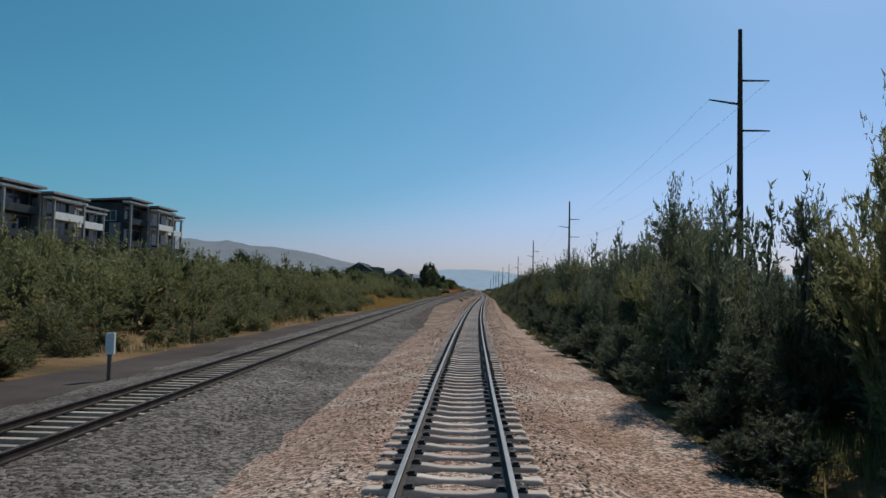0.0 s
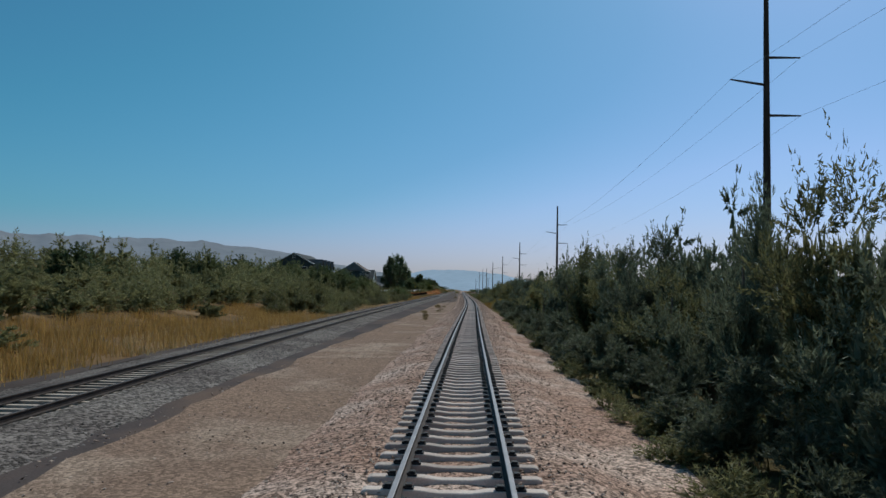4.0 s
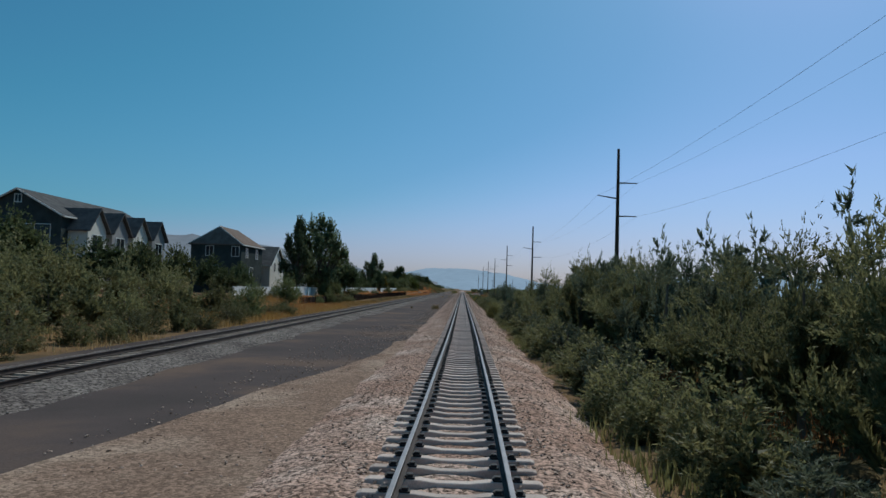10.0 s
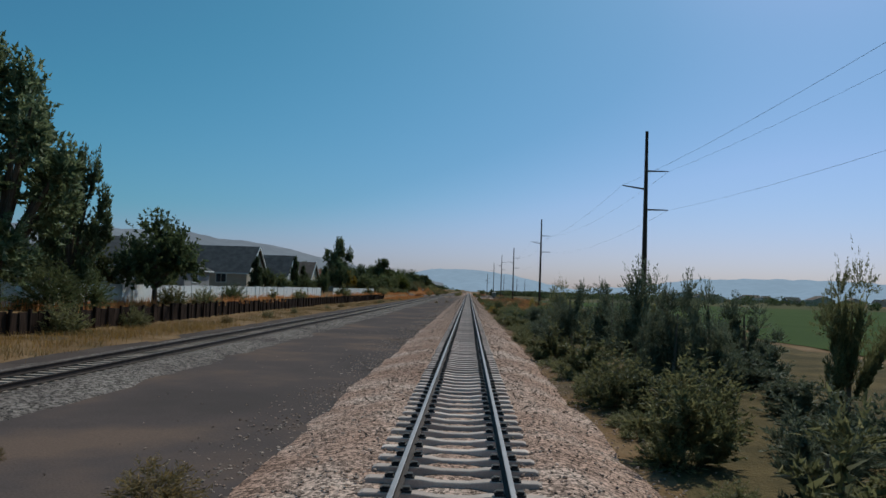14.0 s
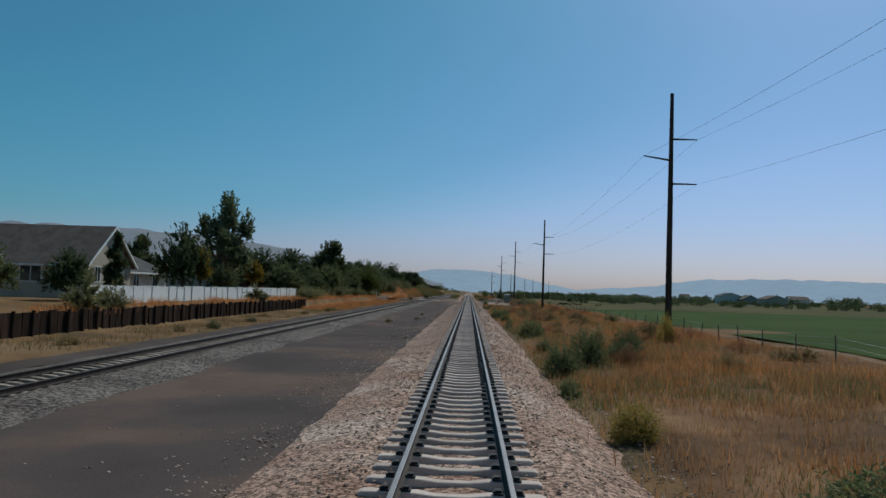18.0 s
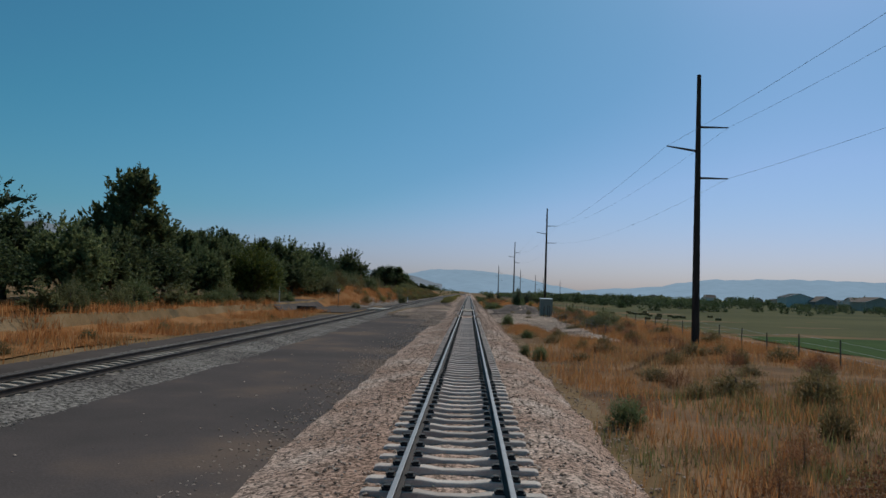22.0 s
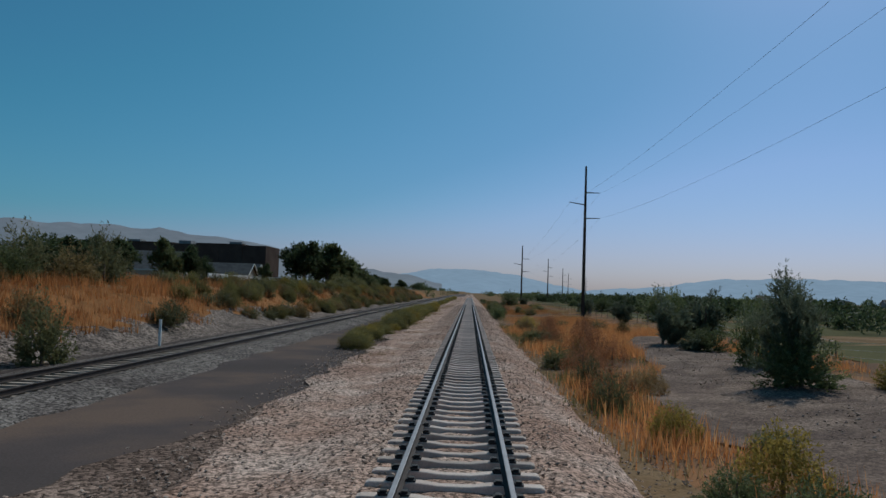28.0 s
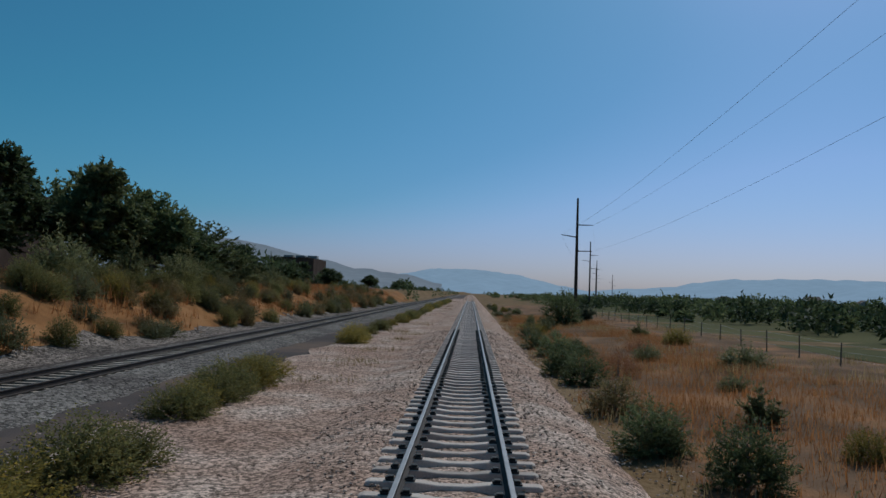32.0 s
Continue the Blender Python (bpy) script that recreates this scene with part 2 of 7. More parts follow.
M_STEEL = mat("worn_rail_head", (0.29, 0.265, 0.265), (0.36, 0.33, 0.33), 2, fine=40, rough=0.5, bump=0, metal=0.35)
M_OLDHEAD = mat("dull_brown_rail_head", (0.05, 0.038, 0.034), (0.085, 0.066, 0.06), 2, fine=40, rough=0.6, bump=0, metal=0.5)
M_CLIP = mat("dark_clip_steel", (0.03, 0.028, 0.03), (0.05, 0.045, 0.045), 5, rough=0.7, bump=0)
M_POLE = mat("dark_brown_pole_wood", (0.055, 0.038, 0.032), (0.09, 0.066, 0.055), 1.5, fine=14, rough=0.85, bump=0.3, stretch=(6, 6, 0.4))
M_WIRE = mat("grey_wire", (0.22, 0.22, 0.24), (0.26, 0.26, 0.28), 1, rough=0.5, bump=0, metal=0.5)
M_VINYL = mat("white_vinyl", (0.74, 0.72, 0.70), (0.80, 0.79, 0.77), 0.8, fine=8, rough=0.5, bump=0)
M_BROWNFENCE = mat("dark_brown_fence_board", (0.026, 0.018, 0.015), (0.06, 0.038, 0.029), 2.0, fine=14, bump=0.3, dist=0.01, stretch=(4, 4, 0.5), random_by="object")
M_WOODPOST = mat("grey_wood_post", (0.12, 0.10, 0.085), (0.2, 0.17, 0.14), 4, fine=20, stretch=(5, 5, 0.6))
M_GALV = mat("galvanised_cabinet_metal", (0.21, 0.215, 0.18), (0.30, 0.295, 0.25), 0.6, fine=5, rough=0.6, bump=0.02, metal=0.1)
M_WHITEMETAL = mat("white_paint_and_sun_glare", (0.72, 0.72, 0.71), (0.8, 0.8, 0.79), 2, rough=0.5, bump=0)
M_CONCRETE = mat("pale_concrete", (0.30, 0.265, 0.23), (0.42, 0.38, 0.34), 0.7, fine=20, bump=0.2, dist=0.01)
M_DUSTY = mat("gravel_dusted_concrete", (0.27, 0.215, 0.175), (0.36, 0.30, 0.255), 0.8, cells=16, bump=0.5, dist=0.02)
M_PIPE = mat("black_corrugated_plastic", (0.02, 0.02, 0.022), (0.035, 0.035, 0.036), 4, rough=0.6, bump=0)
M_ROOF_GREY = mat("grey_shingle", (0.085, 0.083, 0.085), (0.13, 0.125, 0.125), 1.0, fine=7, bump=0.5, dist=0.03)
M_ROOF_BROWN = mat("brown_shingle", (0.16, 0.12, 0.10), (0.22, 0.17, 0.145), 1.0, fine=7, bump=0.5, dist=0.03)
M_ROOF_RED = mat("reddish_shingle", (0.20, 0.095, 0.065), (0.27, 0.14, 0.10), 1.0, fine=7, bump=0.5, dist=0.03)
M_WALL_TAN = mat("tan_stucco", (0.42, 0.36, 0.29), (0.5, 0.43, 0.35), 0.6, fine=18, bump=0.1)
M_WALL_WHITE = mat("cream_siding", (0.6, 0.57, 0.52), (0.68, 0.65, 0.6), 0.6, fine=18, bump=0.1)
M_WALL_SLATE = mat("slate_green_siding", (0.045, 0.055, 0.056), (0.07, 0.082, 0.083), 0.6, fine=18, bump=0.1)
M_WALL_GREY = mat("grey_panel_wall", (0.26, 0.25, 0.25), (0.33, 0.32, 0.32), 0.5, fine=12, bump=0.1)
M_WALL_DARK = mat("charcoal_panel_wall", (0.045, 0.05, 0.058), (0.07, 0.075, 0.085), 0.5, fine=12, bump=0.1)
M_WALL_BROWN = mat("dark_brown_hall_wall", (0.07, 0.048, 0.04), (0.10, 0.07, 0.058), 0.3, fine=6, bump=0.1)
M_TRIM = mat("white_trim", (0.68, 0.67, 0.65), (0.76, 0.75, 0.73), 1, rough=0.6, bump=0)
M_GLASS = mat("dark_window_glass", (0.02, 0.025, 0.03), (0.035, 0.04, 0.05), 0.5, rough=0.08, bump=0)
M_BARK = mat("grey_brown_bark", (0.09, 0.07, 0.055), (0.15, 0.12, 0.095), 3, fine=20, bump=0.6, dist=0.03, stretch=(4, 4, 0.8))
M_TWIG = mat("dry_twig", (0.16, 0.12, 0.09), (0.24, 0.19, 0.15), 3, bump=0)
M_CAR = mat("white_car_paint", (0.6, 0.6, 0.6), (0.66, 0.66, 0.66), 1, rough=0.3, bump=0)
M_BALE = mat("weathered_hay", (0.16, 0.115, 0.05), (0.25, 0.185, 0.085), 2.0, fine=30, bump=0.6, dist=0.03)
M_RUBBER = mat("tyre_rubber", (0.02, 0.02, 0.02), (0.03, 0.03, 0.03), 5, bump=0)
L_WILLOW = leaf_mat("willow_leaf", (0.098, 0.11, 0.068), (0.165, 0.178, 0.115), (0.25, 0.265, 0.185), 0.42)
L_OLIVE = leaf_mat("grey_olive_leaf", (0.13, 0.13, 0.058), (0.25, 0.235, 0.108), (0.35, 0.31, 0.16), 0.48)
L_YELLOWGREEN = leaf_mat("yellow_green_leaf", (0.19, 0.155, 0.04), (0.33, 0.245, 0.06), (0.54, 0.36, 0.07), 0.5)
L_RABBITOLIVE = leaf_mat("yellow_olive_leaf", (0.13, 0.125, 0.045), (0.235, 0.205, 0.075), (0.40, 0.30, 0.09), 0.5)
L_YELLOWTREE = leaf_mat("yellow_green_tree_leaf", (0.06, 0.075, 0.018), (0.14, 0.15, 0.032), (0.24, 0.22, 0.05), 0.45)
L_SAGE = leaf_mat("sage_leaf", (0.15, 0.11, 0.05), (0.26, 0.19, 0.085), (0.33, 0.22, 0.085), 0.44)
L_SAGEGREEN = leaf_mat("sage_green_leaf", (0.11, 0.105, 0.05), (0.21, 0.195, 0.095))
L_TREE = leaf_mat("dark_tree_leaf", (0.05, 0.066, 0.03), (0.105, 0.128, 0.058), (0.17, 0.19, 0.095), 0.45)
L_TREE2 = leaf_mat("olive_tree_leaf", (0.085, 0.102, 0.042), (0.18, 0.195, 0.085), (0.27, 0.27, 0.125), 0.46)
L_POPLAR = leaf_mat("poplar_leaf", (0.09, 0.115, 0.055), (0.20, 0.23, 0.12), (0.36, 0.38, 0.25), 0.45)
L_RUST = leaf_mat("rust_dry_weed", (0.20, 0.085, 0.045), (0.34, 0.15, 0.07), (0.45, 0.24, 0.12))
L_GOLD = leaf_mat("golden_leaf", (0.22, 0.15, 0.02), (0.34, 0.24, 0.04))
L_ORANGEGRASS = leaf_mat("orange_dry_grass", (0.36, 0.145, 0.05), (0.54, 0.24, 0.09), (0.62, 0.36, 0.16), 0.58)
L_GOLDGRASS = leaf_mat("golden_grass", (0.24, 0.145, 0.045), (0.40, 0.24, 0.075), (0.50, 0.33, 0.12), 0.5)
L_GOLDWEED = leaf_mat("golden_weed_leaf", (0.27, 0.20, 0.045), (0.42, 0.31, 0.08), (0.60, 0.42, 0.11), 0.55)
L_TANGRASS = leaf_mat("tan_brown_grass", (0.25, 0.125, 0.055), (0.40, 0.21, 0.09), (0.50, 0.30, 0.15), 0.5)
L_STRAW = leaf_mat("straw_grass", (0.28, 0.18, 0.08), (0.42, 0.29, 0.14), (0.5, 0.38, 0.22))
L_GREENGRASS = leaf_mat("green_weed", (0.13, 0.13, 0.05), (0.22, 0.20, 0.08), (0.30, 0.22, 0.10), 0.55)
# haze of the distance is put in as pale colour plus emission
M_HILL = haze_glow_mat("brown_hill_haze_glow", (0.17, 0.165, 0.17), (0.28, 0.32, 0.40), 0.3)
M_MOUNT = haze_glow_mat("blue_mountain_haze_glow", (0.13, 0.16, 0.20), (0.38, 0.46, 0.58), 0.52)

# ---- building helpers ----


def mesh(name, verts, faces, material):
    me = bpy.data.meshes.new(name)
    me.from_pydata([tuple(v) for v in verts], [], [tuple(f) for f in faces])
    me.materials.append(material)
    return me


def part(name, me, parent, label="", m=None):
    """One mesh object under a thing or a part."""
    ob = new(name, me)
    ob.parent = parent
    if m is not None:
        ob.matrix_basis = m
    if label:
        ob["label"] = label
    return ob


def thing(name, label, category, x=0.0, y=0.0, z=0.0, rz=0.0, group="", kind=""):
    ob = new(name)
    ob.matrix_basis = pose(x, y, z, 0, 0, rz)
    return tagged(ob, label, category, group, kind)


def box_data(x0, x1, y0, y1, z0, z1, bev=0.0):
    """Vertices and faces of a box, its upright edges cut by bev."""
    b = bev
    ring = [(x0 + b, y0), (x1 - b, y0), (x1, y0 + b), (x1, y1 - b), (x1 - b, y1), (x0 + b, y1), (x0, y1 - b), (x0, y0 + b)] if b else [(x0, y0), (x1, y0), (x1, y1), (x0, y1)]
    k = len(ring)
    v = [(x, y, z0) for x, y in ring] + [(x, y, z1) for x, y in ring]
    f = [tuple(range(k))[::-1], tuple(range(k, 2 * k))] + [(i, (i + 1) % k, k + (i + 1) % k, k + i) for i in range(k)]
    return v, f


def box(name, x0, x1, y0, y1, z0, z1, material, parent=None, label="", bev=0.0):
    v, f = box_data(x0, x1, y0, y1, z0, z1, bev)
    return part(name, mesh(name, v, f, material), parent, label)


def joined(pieces):
    """Several (verts, faces) as one."""
    v, f = [], []
    for pv, pf in pieces:
        o = len(v)
        v += list(pv)
        f += [tuple(i + o for i in q) for q in pf]
    return v, f


def tube_data(points, radii, sides=8):
    """A tapered tube along points, closed at both ends."""
    v, f = [], []
    pts = [Vector(p) for p in points]
    for i, p in enumerate(pts):
        d = (pts[min(i + 1, len(pts) - 1)] - pts[max(i - 1, 0)]).normalized()
        a = d.orthogonal().normalized()
        c = d.cross(a)
        for k in range(sides):
            g = 2 * math.pi * k / sides
            v.append(tuple(p + (a * math.cos(g) + c * math.sin(g)) * radii[i]))
    for i in range(len(pts) - 1):
        for k in range(sides):
            f.append((i * sides + k, i * sides + (k + 1) % sides, (i + 1) * sides + (k + 1) % sides, (i + 1) * sides + k))
    f.append(tuple(range(sides))[::-1])
    f.append(tuple(range((len(pts) - 1) * sides, len(pts) * sides)))
    return v, f


def smooth_steps(a, b, x):
    t = np.clip((np.asarray(x, float) - a) / (b - a), 0, 1)
    return t * t * (3 - 2 * t)


def wob(y, seed, size=1.0, rate=0.3):
    """A smooth wobble along the line."""
    return size * noise.noise((y * rate, seed * 7.31, 0.5))


# ---- alignment ----
MAIN_Y = (-80, -20, 0, 20, 40, 60, 80, 100, 120, 140, 160, 180, 200, 220, 240, 260, 280, 300)
MAIN_X = (-1.5, -2.23, -2.47, -2.65, -2.74, -2.72, -2.61, -2.41, -2.15, -1.85, -1.5, -1.13, -0.78, -0.48, -0.25, -0.1, -0.02, 0.0)


def xm(y):
    """Centre of the track that the camera runs on."""
    return float(np.interp(y, MAIN_Y, MAIN_X))


def xu(y):
    """Centre of the other track."""
    return float(np.interp(y, (-80, 15, 35, 110, 170, 230, 300, 440), (-9.8, -10.45, -10.85, -12.2, -12.85, -12.8, -12.3, -11.7)))


UP_Z = -0.17  # the other track lies a little lower


def gz(x, y):
    """Height of the ground."""
    z = -0.75 + 0.0 * x
    # left: shallow rise behind the bushes at first, a terrace behind the fence, an embankment at the end
    s1 = 1 - smooth_steps(290, 345, y)
    s3 = smooth_steps(646, 672, y)
    s2 = np.clip(1 - s1 - s3, 0, 1)
    rise1 = 0.1 * smooth_steps(-15, -17, x) + 2.2 * smooth_steps(-18, -34, x) + 3.6 * smooth_steps(-36, -62, x)
    rise2 = 0.1 * smooth_steps(-15, -18, x) + 1.1 * smooth_steps(-22.6, -23.1, x) + 0.3 * smooth_steps(-24, -30, x)
    rise3 = 0.1 * smooth_steps(-13.8, -16, x) + 2.9 * smooth_steps(-16.0, -23.2, x) + 0.6 * smooth_steps(-23, -40, x)
    left = s1 * rise1 + s2 * rise2 + s3 * rise3
    right = 0.30 * smooth_steps(7, 13, x) - 0.1 * smooth_steps(20, 60, x)
    far = np.clip((np.hypot(np.asarray(x, float), np.asarray(y, float) - 400) - 700) / 4000, 0, 1) * 4.0
    return z + left + right - far * (np.asarray(x) > 0)


def ground_z(x, y):
    z = float(gz(x, y))
    c = float(smooth_steps(616, 624, y) * (1 - smooth_steps(655, 668, y)))
    if -22 < x < 14:
        z = z * (1 - c) + max(z, -0.40) * c
    if x > 3.6 or x < -15.5:
        z += 0.10 * noise.noise((x * 0.35, y * 0.35, 1)) + 0.16 * noise.noise((x * 0.08, y * 0.08, 4))
    d = math.hypot((x - 8.0) / 4.2, (y - 649) / 9)
    if d < 1:
        z += 0.85 * (1 - d * d) ** 1.5 * (1 + 0.5 * noise.noise((x * 0.9, y * 0.7, 2)))
    u = (x - 4.3) / 1.25
    if abs(u) < 1:  # ditch that ends at the culvert under the crossing
        z -= 1.05 * (1 - u ** 4) * float(smooth_steps(628.4, 631.4, y) * (1 - smooth_steps(633.8, 634.8, y)))
    return z


xs = [-4600, -2500, -1200, -600, -300, -180, -120, -95, -80, -70, -62, -56, -50, -45, -40, -36, -33, -30, -28, -26, -24.5, -23.3, -22.7, -22.2]
xs += [-21 + 0.75 * i for i in range(9)] + [-14 + 2.0 * i for i in range(9)] + [3.4, 3.8, 4.2, 4.6, 5.0, 5.4, 5.8, 6.3, 6.9, 7.6, 8.4, 9.3, 10.3, 11.4, 12.6, 14, 16, 18, 21, 25, 30, 38, 50, 70, 100, 150, 250, 450, 900, 2000, 4600]
ys = [-400, -150] + [-60 + 2.5 * i for i in range(273)] + [625 + 0.8 * i for i in range(24)] + [645 + 2.5 * i for i in range(160)] + [1060, 1100, 1160, 1240, 1340, 1500, 1800, 2300, 3000, 4000, 5000]
ys = sorted(set(round(v, 2) for v in ys))
gv = [(x, y, ground_z(x, y)) for y in ys for x in xs]
k = len(xs)
gf = [(j * k + i, j * k + i + 1, (j + 1) * k + i + 1, (j + 1) * k + i) for j in range(len(ys) - 1) for i in range(k - 1)]
ground = new("ground", mesh("ground", gv, gf, M_SOIL))
for p in ground.data.polygons:
    p.use_smooth = True
tagged(ground, "dry tan soil with sparse stubble", "ground", kind="structure")


def strip(name, y0, y1, step, profile, material, label, category, wobble=0.12, bumpy=0.03, rate=0.5):
    """A long bed of loose material; profile(y) gives its (x, z) points from left to right."""
    v, f, n = [], [], 0
    yy = np.arange(y0, y1 + step * 0.5, step)
    for j, y in enumerate(yy):
        pr = profile(float(y))
        n = len(pr)
        for i, (x, z) in enumerate(pr):
            edge = i in (0, n - 1)
            dx = wob(y, i + 3, wobble * (2.2 if edge else 1), rate) + (wob(y, i + 40, wobble, rate * 4) if edge else 0)
            v.append((x + dx, y, z + bumpy * noise.noise((x * 1.3, y * 0.9, i))))
        if j:
            f += [((j - 1) * n + i, (j - 1) * n + i + 1, j * n + i + 1, j * n + i) for i in range(n - 1)]
    ob = new(name, mesh(name, v, f, material))
    for p in ob.data.polygons:
        p.use_smooth = True
    return tagged(ob, label, category, kind="structure")


def spread(x0, x1, n, z):
    return [(x0 + (x1 - x0) * i / (n - 1), z) for i in range(n)]


def main_bed(y):
    c = xm(y)
    flat = float(smooth_steps(612, 622, y) * (1 - smooth_steps(656, 668, y)))
    lo_l, lo_r = -0.66 + 0.30 * flat, -0.78 + 0.36 * flat
    toe = 0.9 * float(smooth_steps(260, 120, y)) + 0.7 * float(smooth_steps(90, 20, y))
    return [(c - 4.0, lo_l), (c - 3.3, -0.52 + 0.18 * flat), (c - 2.4, -0.34 + 0.06 * flat), (c - 1.75, -0.228), (c - 1.0, -0.25), (c - 0.6, -0.30), (c - 0.25, -0.275), (c + 0.25, -0.275), (c + 0.6, -0.30), (c + 1.0, -0.25), (c + 1.75, -0.228),
            (c + 2.25, -0.36 + 0.05 * flat), (c + 2.8, -0.58 + 0.20 * flat), (c + 3.3 + toe, -0.78 + 0.26 * flat + 0.1 * toe)]


def up_bed(y):
    c = xu(y)
    pr = [(c - 4.2, -0.5), (c - 3.0, -0.42), (c - 1.7, -0.20), (c - 1.35, -0.165), (c - 0.95, -0.168), (c - 0.75, -0.25), (c - 0.5, -0.31), (c, -0.32), (c + 0.5, -0.31), (c + 0.75, -0.25), (c + 0.95, -0.168), (c + 1.35, -0.165), (c + 1.7, -0.20), (c + 2.9, -0.36), (c + 4.3 + 1.5 * float(smooth_steps(90, 20, y)), -0.43 - 0.1 * float(smooth_steps(20, 90, y)))]
    return [(x, z + UP_Z) for x, z in pr]


strip("ballast_bed", -40, 1500, 1.0, main_bed, M_BALLAST, "pinkish tan crushed stone ballast bed of the track", "ballast")
strip("ballast_bed_of_other_track", -40, 1500, 1.0, up_bed, M_GREY_BALLAST, "grey crushed stone ballast bed of the other track", "ballast")
strip("service_road", -40, 1500, 2.0, lambda y: spread(min(-9.6, xu(y) + 2.6) + min(0, xm(y) + 0.6) * 0.4, xm(y) - 2.6, 7, -0.50 - 0.14 * float(smooth_steps(85, 45, y))), M_CINDER, "dark cinder service road between two tracks", "road", bumpy=0.05)
strip("side_path", -40, 1500, 2.0, lambda y: spread(-16.4 - 0.8 * smooth_steps(40, 0, y) + 1.1 * float(smooth_steps(640, 680, y)), xu(y) - 3.2, 4, -0.6), M_PATH, "purple grey gravel path beside the other track", "path", bumpy=0.05)


def sand_profile(y):
    w = 0.4 + 3.2 * float(smooth_steps(45, 130, y) * (1 - smooth_steps(250, 280, y)))
    return spread(xm(y) - 3.2 - w, xm(y) - 2.5, 6, -0.455 - 0.2 * float(smooth_steps(280, 296, y) + smooth_steps(56, 40, y)))


strip("sandy_shoulder", 40, 296, 1.2, sand_profile, M_SAND, "pale tan sand and gravel shoulder", "shoulder", wobble=0.13, bumpy=0.04, rate=0.25)
strip("dusty_patch", 655, 679, 0.6, lambda y: spread(-7.6 + 1.6 * (abs(y - 667) / 12) ** 2, -2.9 - 1.6 * (abs(y - 667) / 12) ** 2, 8, -0.405), M_SAND, "pale dusty patch of dirt between the tracks", "dirt", wobble=0.4, bumpy=0.0, rate=0.8)
strip("gravel_verge", 648, 700, 1.0, lambda y: spread(-8.6 + 1.2 * float(smooth_steps(662, 648, y)) + 3.6 * float(smooth_steps(672, 700, y)), -2.9, 8, -0.452), M_DIRT, "brown gritty verge between the tracks", "verge", wobble=0.35, bumpy=0.02, rate=0.4)
strip("gravel_bank", 664, 1100, 1.2, lambda y: spread(xm(y) - 3.4 - 1.6 * float(smooth_steps(670, 716, y)) - 2.0 * float(smooth_steps(722, 775, y)) + wob(y, 9, 0.5, 0.1), xm(y) - 2.5, 5, -0.44), M_BALLAST, "pale tan gravel bank beside the track", "shoulder", wobble=0.25)
def apron_profile(y):
    x0 = -9.0 + 4.6 * float(smooth_steps(622, 610, y)) + 3.4 * float(smooth_steps(650, 663, y))
    low = 0.24 * float(smooth_steps(619, 606, y)) + 0.18 * float(smooth_steps(646, 664, y))
    return [(x0 + (-1.75 - x0) * q, -0.30 - low * (1 - q) - 0.08 * float(smooth_steps(0.22, 0.0, q))) for q in (0, 0.06, 0.12, 0.2, 0.3, 0.42, 0.55, 0.7, 0.85, 1.0)]


strip("crossing_apron", 605, 665, 0.8, apron_profile, M_APRON, "pale dusty gravel crossing apron", "crossing", wobble=0.35, bumpy=0.015)


def on_apron(y, x0, x1, n):
    pr = apron_profile(y)
    xs_, zs_ = [p[0] for p in pr], [p[1] for p in pr]
    return [(x, float(np.interp(x, xs_, zs_)) + 0.022 - (0.05 if i in (0, n - 1) else 0)) for i, x in enumerate(x0 + (x1 - x0) * k / (n - 1) for k in range(n))]


def dirt_patch(name, y0, y1, x0, x1, label):
    """A rounded patch of worn dirt with a ragged outline."""
    def profile(y):
        u = math.sqrt(max(0.0, 1 - ((y - y0) / (y1 - y0) * 2 - 1) ** 2)) + 0.03
        c, w = (x0 + x1) / 2 + 0.6 * wob(y, len(name), 1, 0.5), (x1 - x0) / 2 * u
        return on_apron(y, c - w, c + w, 10)
    strip(name, y0, y1, 0.4, profile, M_WORNDIRT, label, "dirt", wobble=0.3, bumpy=0.0, rate=1.1)


dirt_patch("dark_dirt", 606, 620, -6.6, -3.6, "dark brown dirt at the edge of an apron")
dirt_patch("crossing_dirt", 628, 638.5, -8.0, -2.3, "smooth brown dirt worn across the crossing")
dirt_patch("dirt_beyond_crossing", 643, 657, -8.0, -2.6, "smooth brown dirt beyond the crossing")


def field_track(y):
    """Edges of the pale gravel track that comes down to the crossing beside the field."""
    left = 9.4 - 2.7 * float(smooth_steps(584, 596, y)) - 0.6 * float(smooth_steps(596, 604, y)) - 3.4 * float(smooth_steps(605, 618, y))
    return left, 10.0 + 2.2 * float(smooth_steps(626, 640, y))


def field_apron(y):
    x0, x1 = field_track(y)
    row = (2.7, 2.9, 3.1, 3.3, 3.6, 3.9, 4.2, 4.5, 4.8, 5.1, 5.4, 5.7, 6.0, 6.3, 6.8, 7.4, 8.2, 9.0, 9.6, 10.3, 11.2, 12.2)
    return [(x, ground_z(x, y) + (-0.2, 0.0)[i] if i < 2 else ground_z(x, y) + 0.09) for i, x in enumerate(min(max(q, x0 + 0.02 * i), x1 + 0.02 * i) for i, q in enumerate(row))]


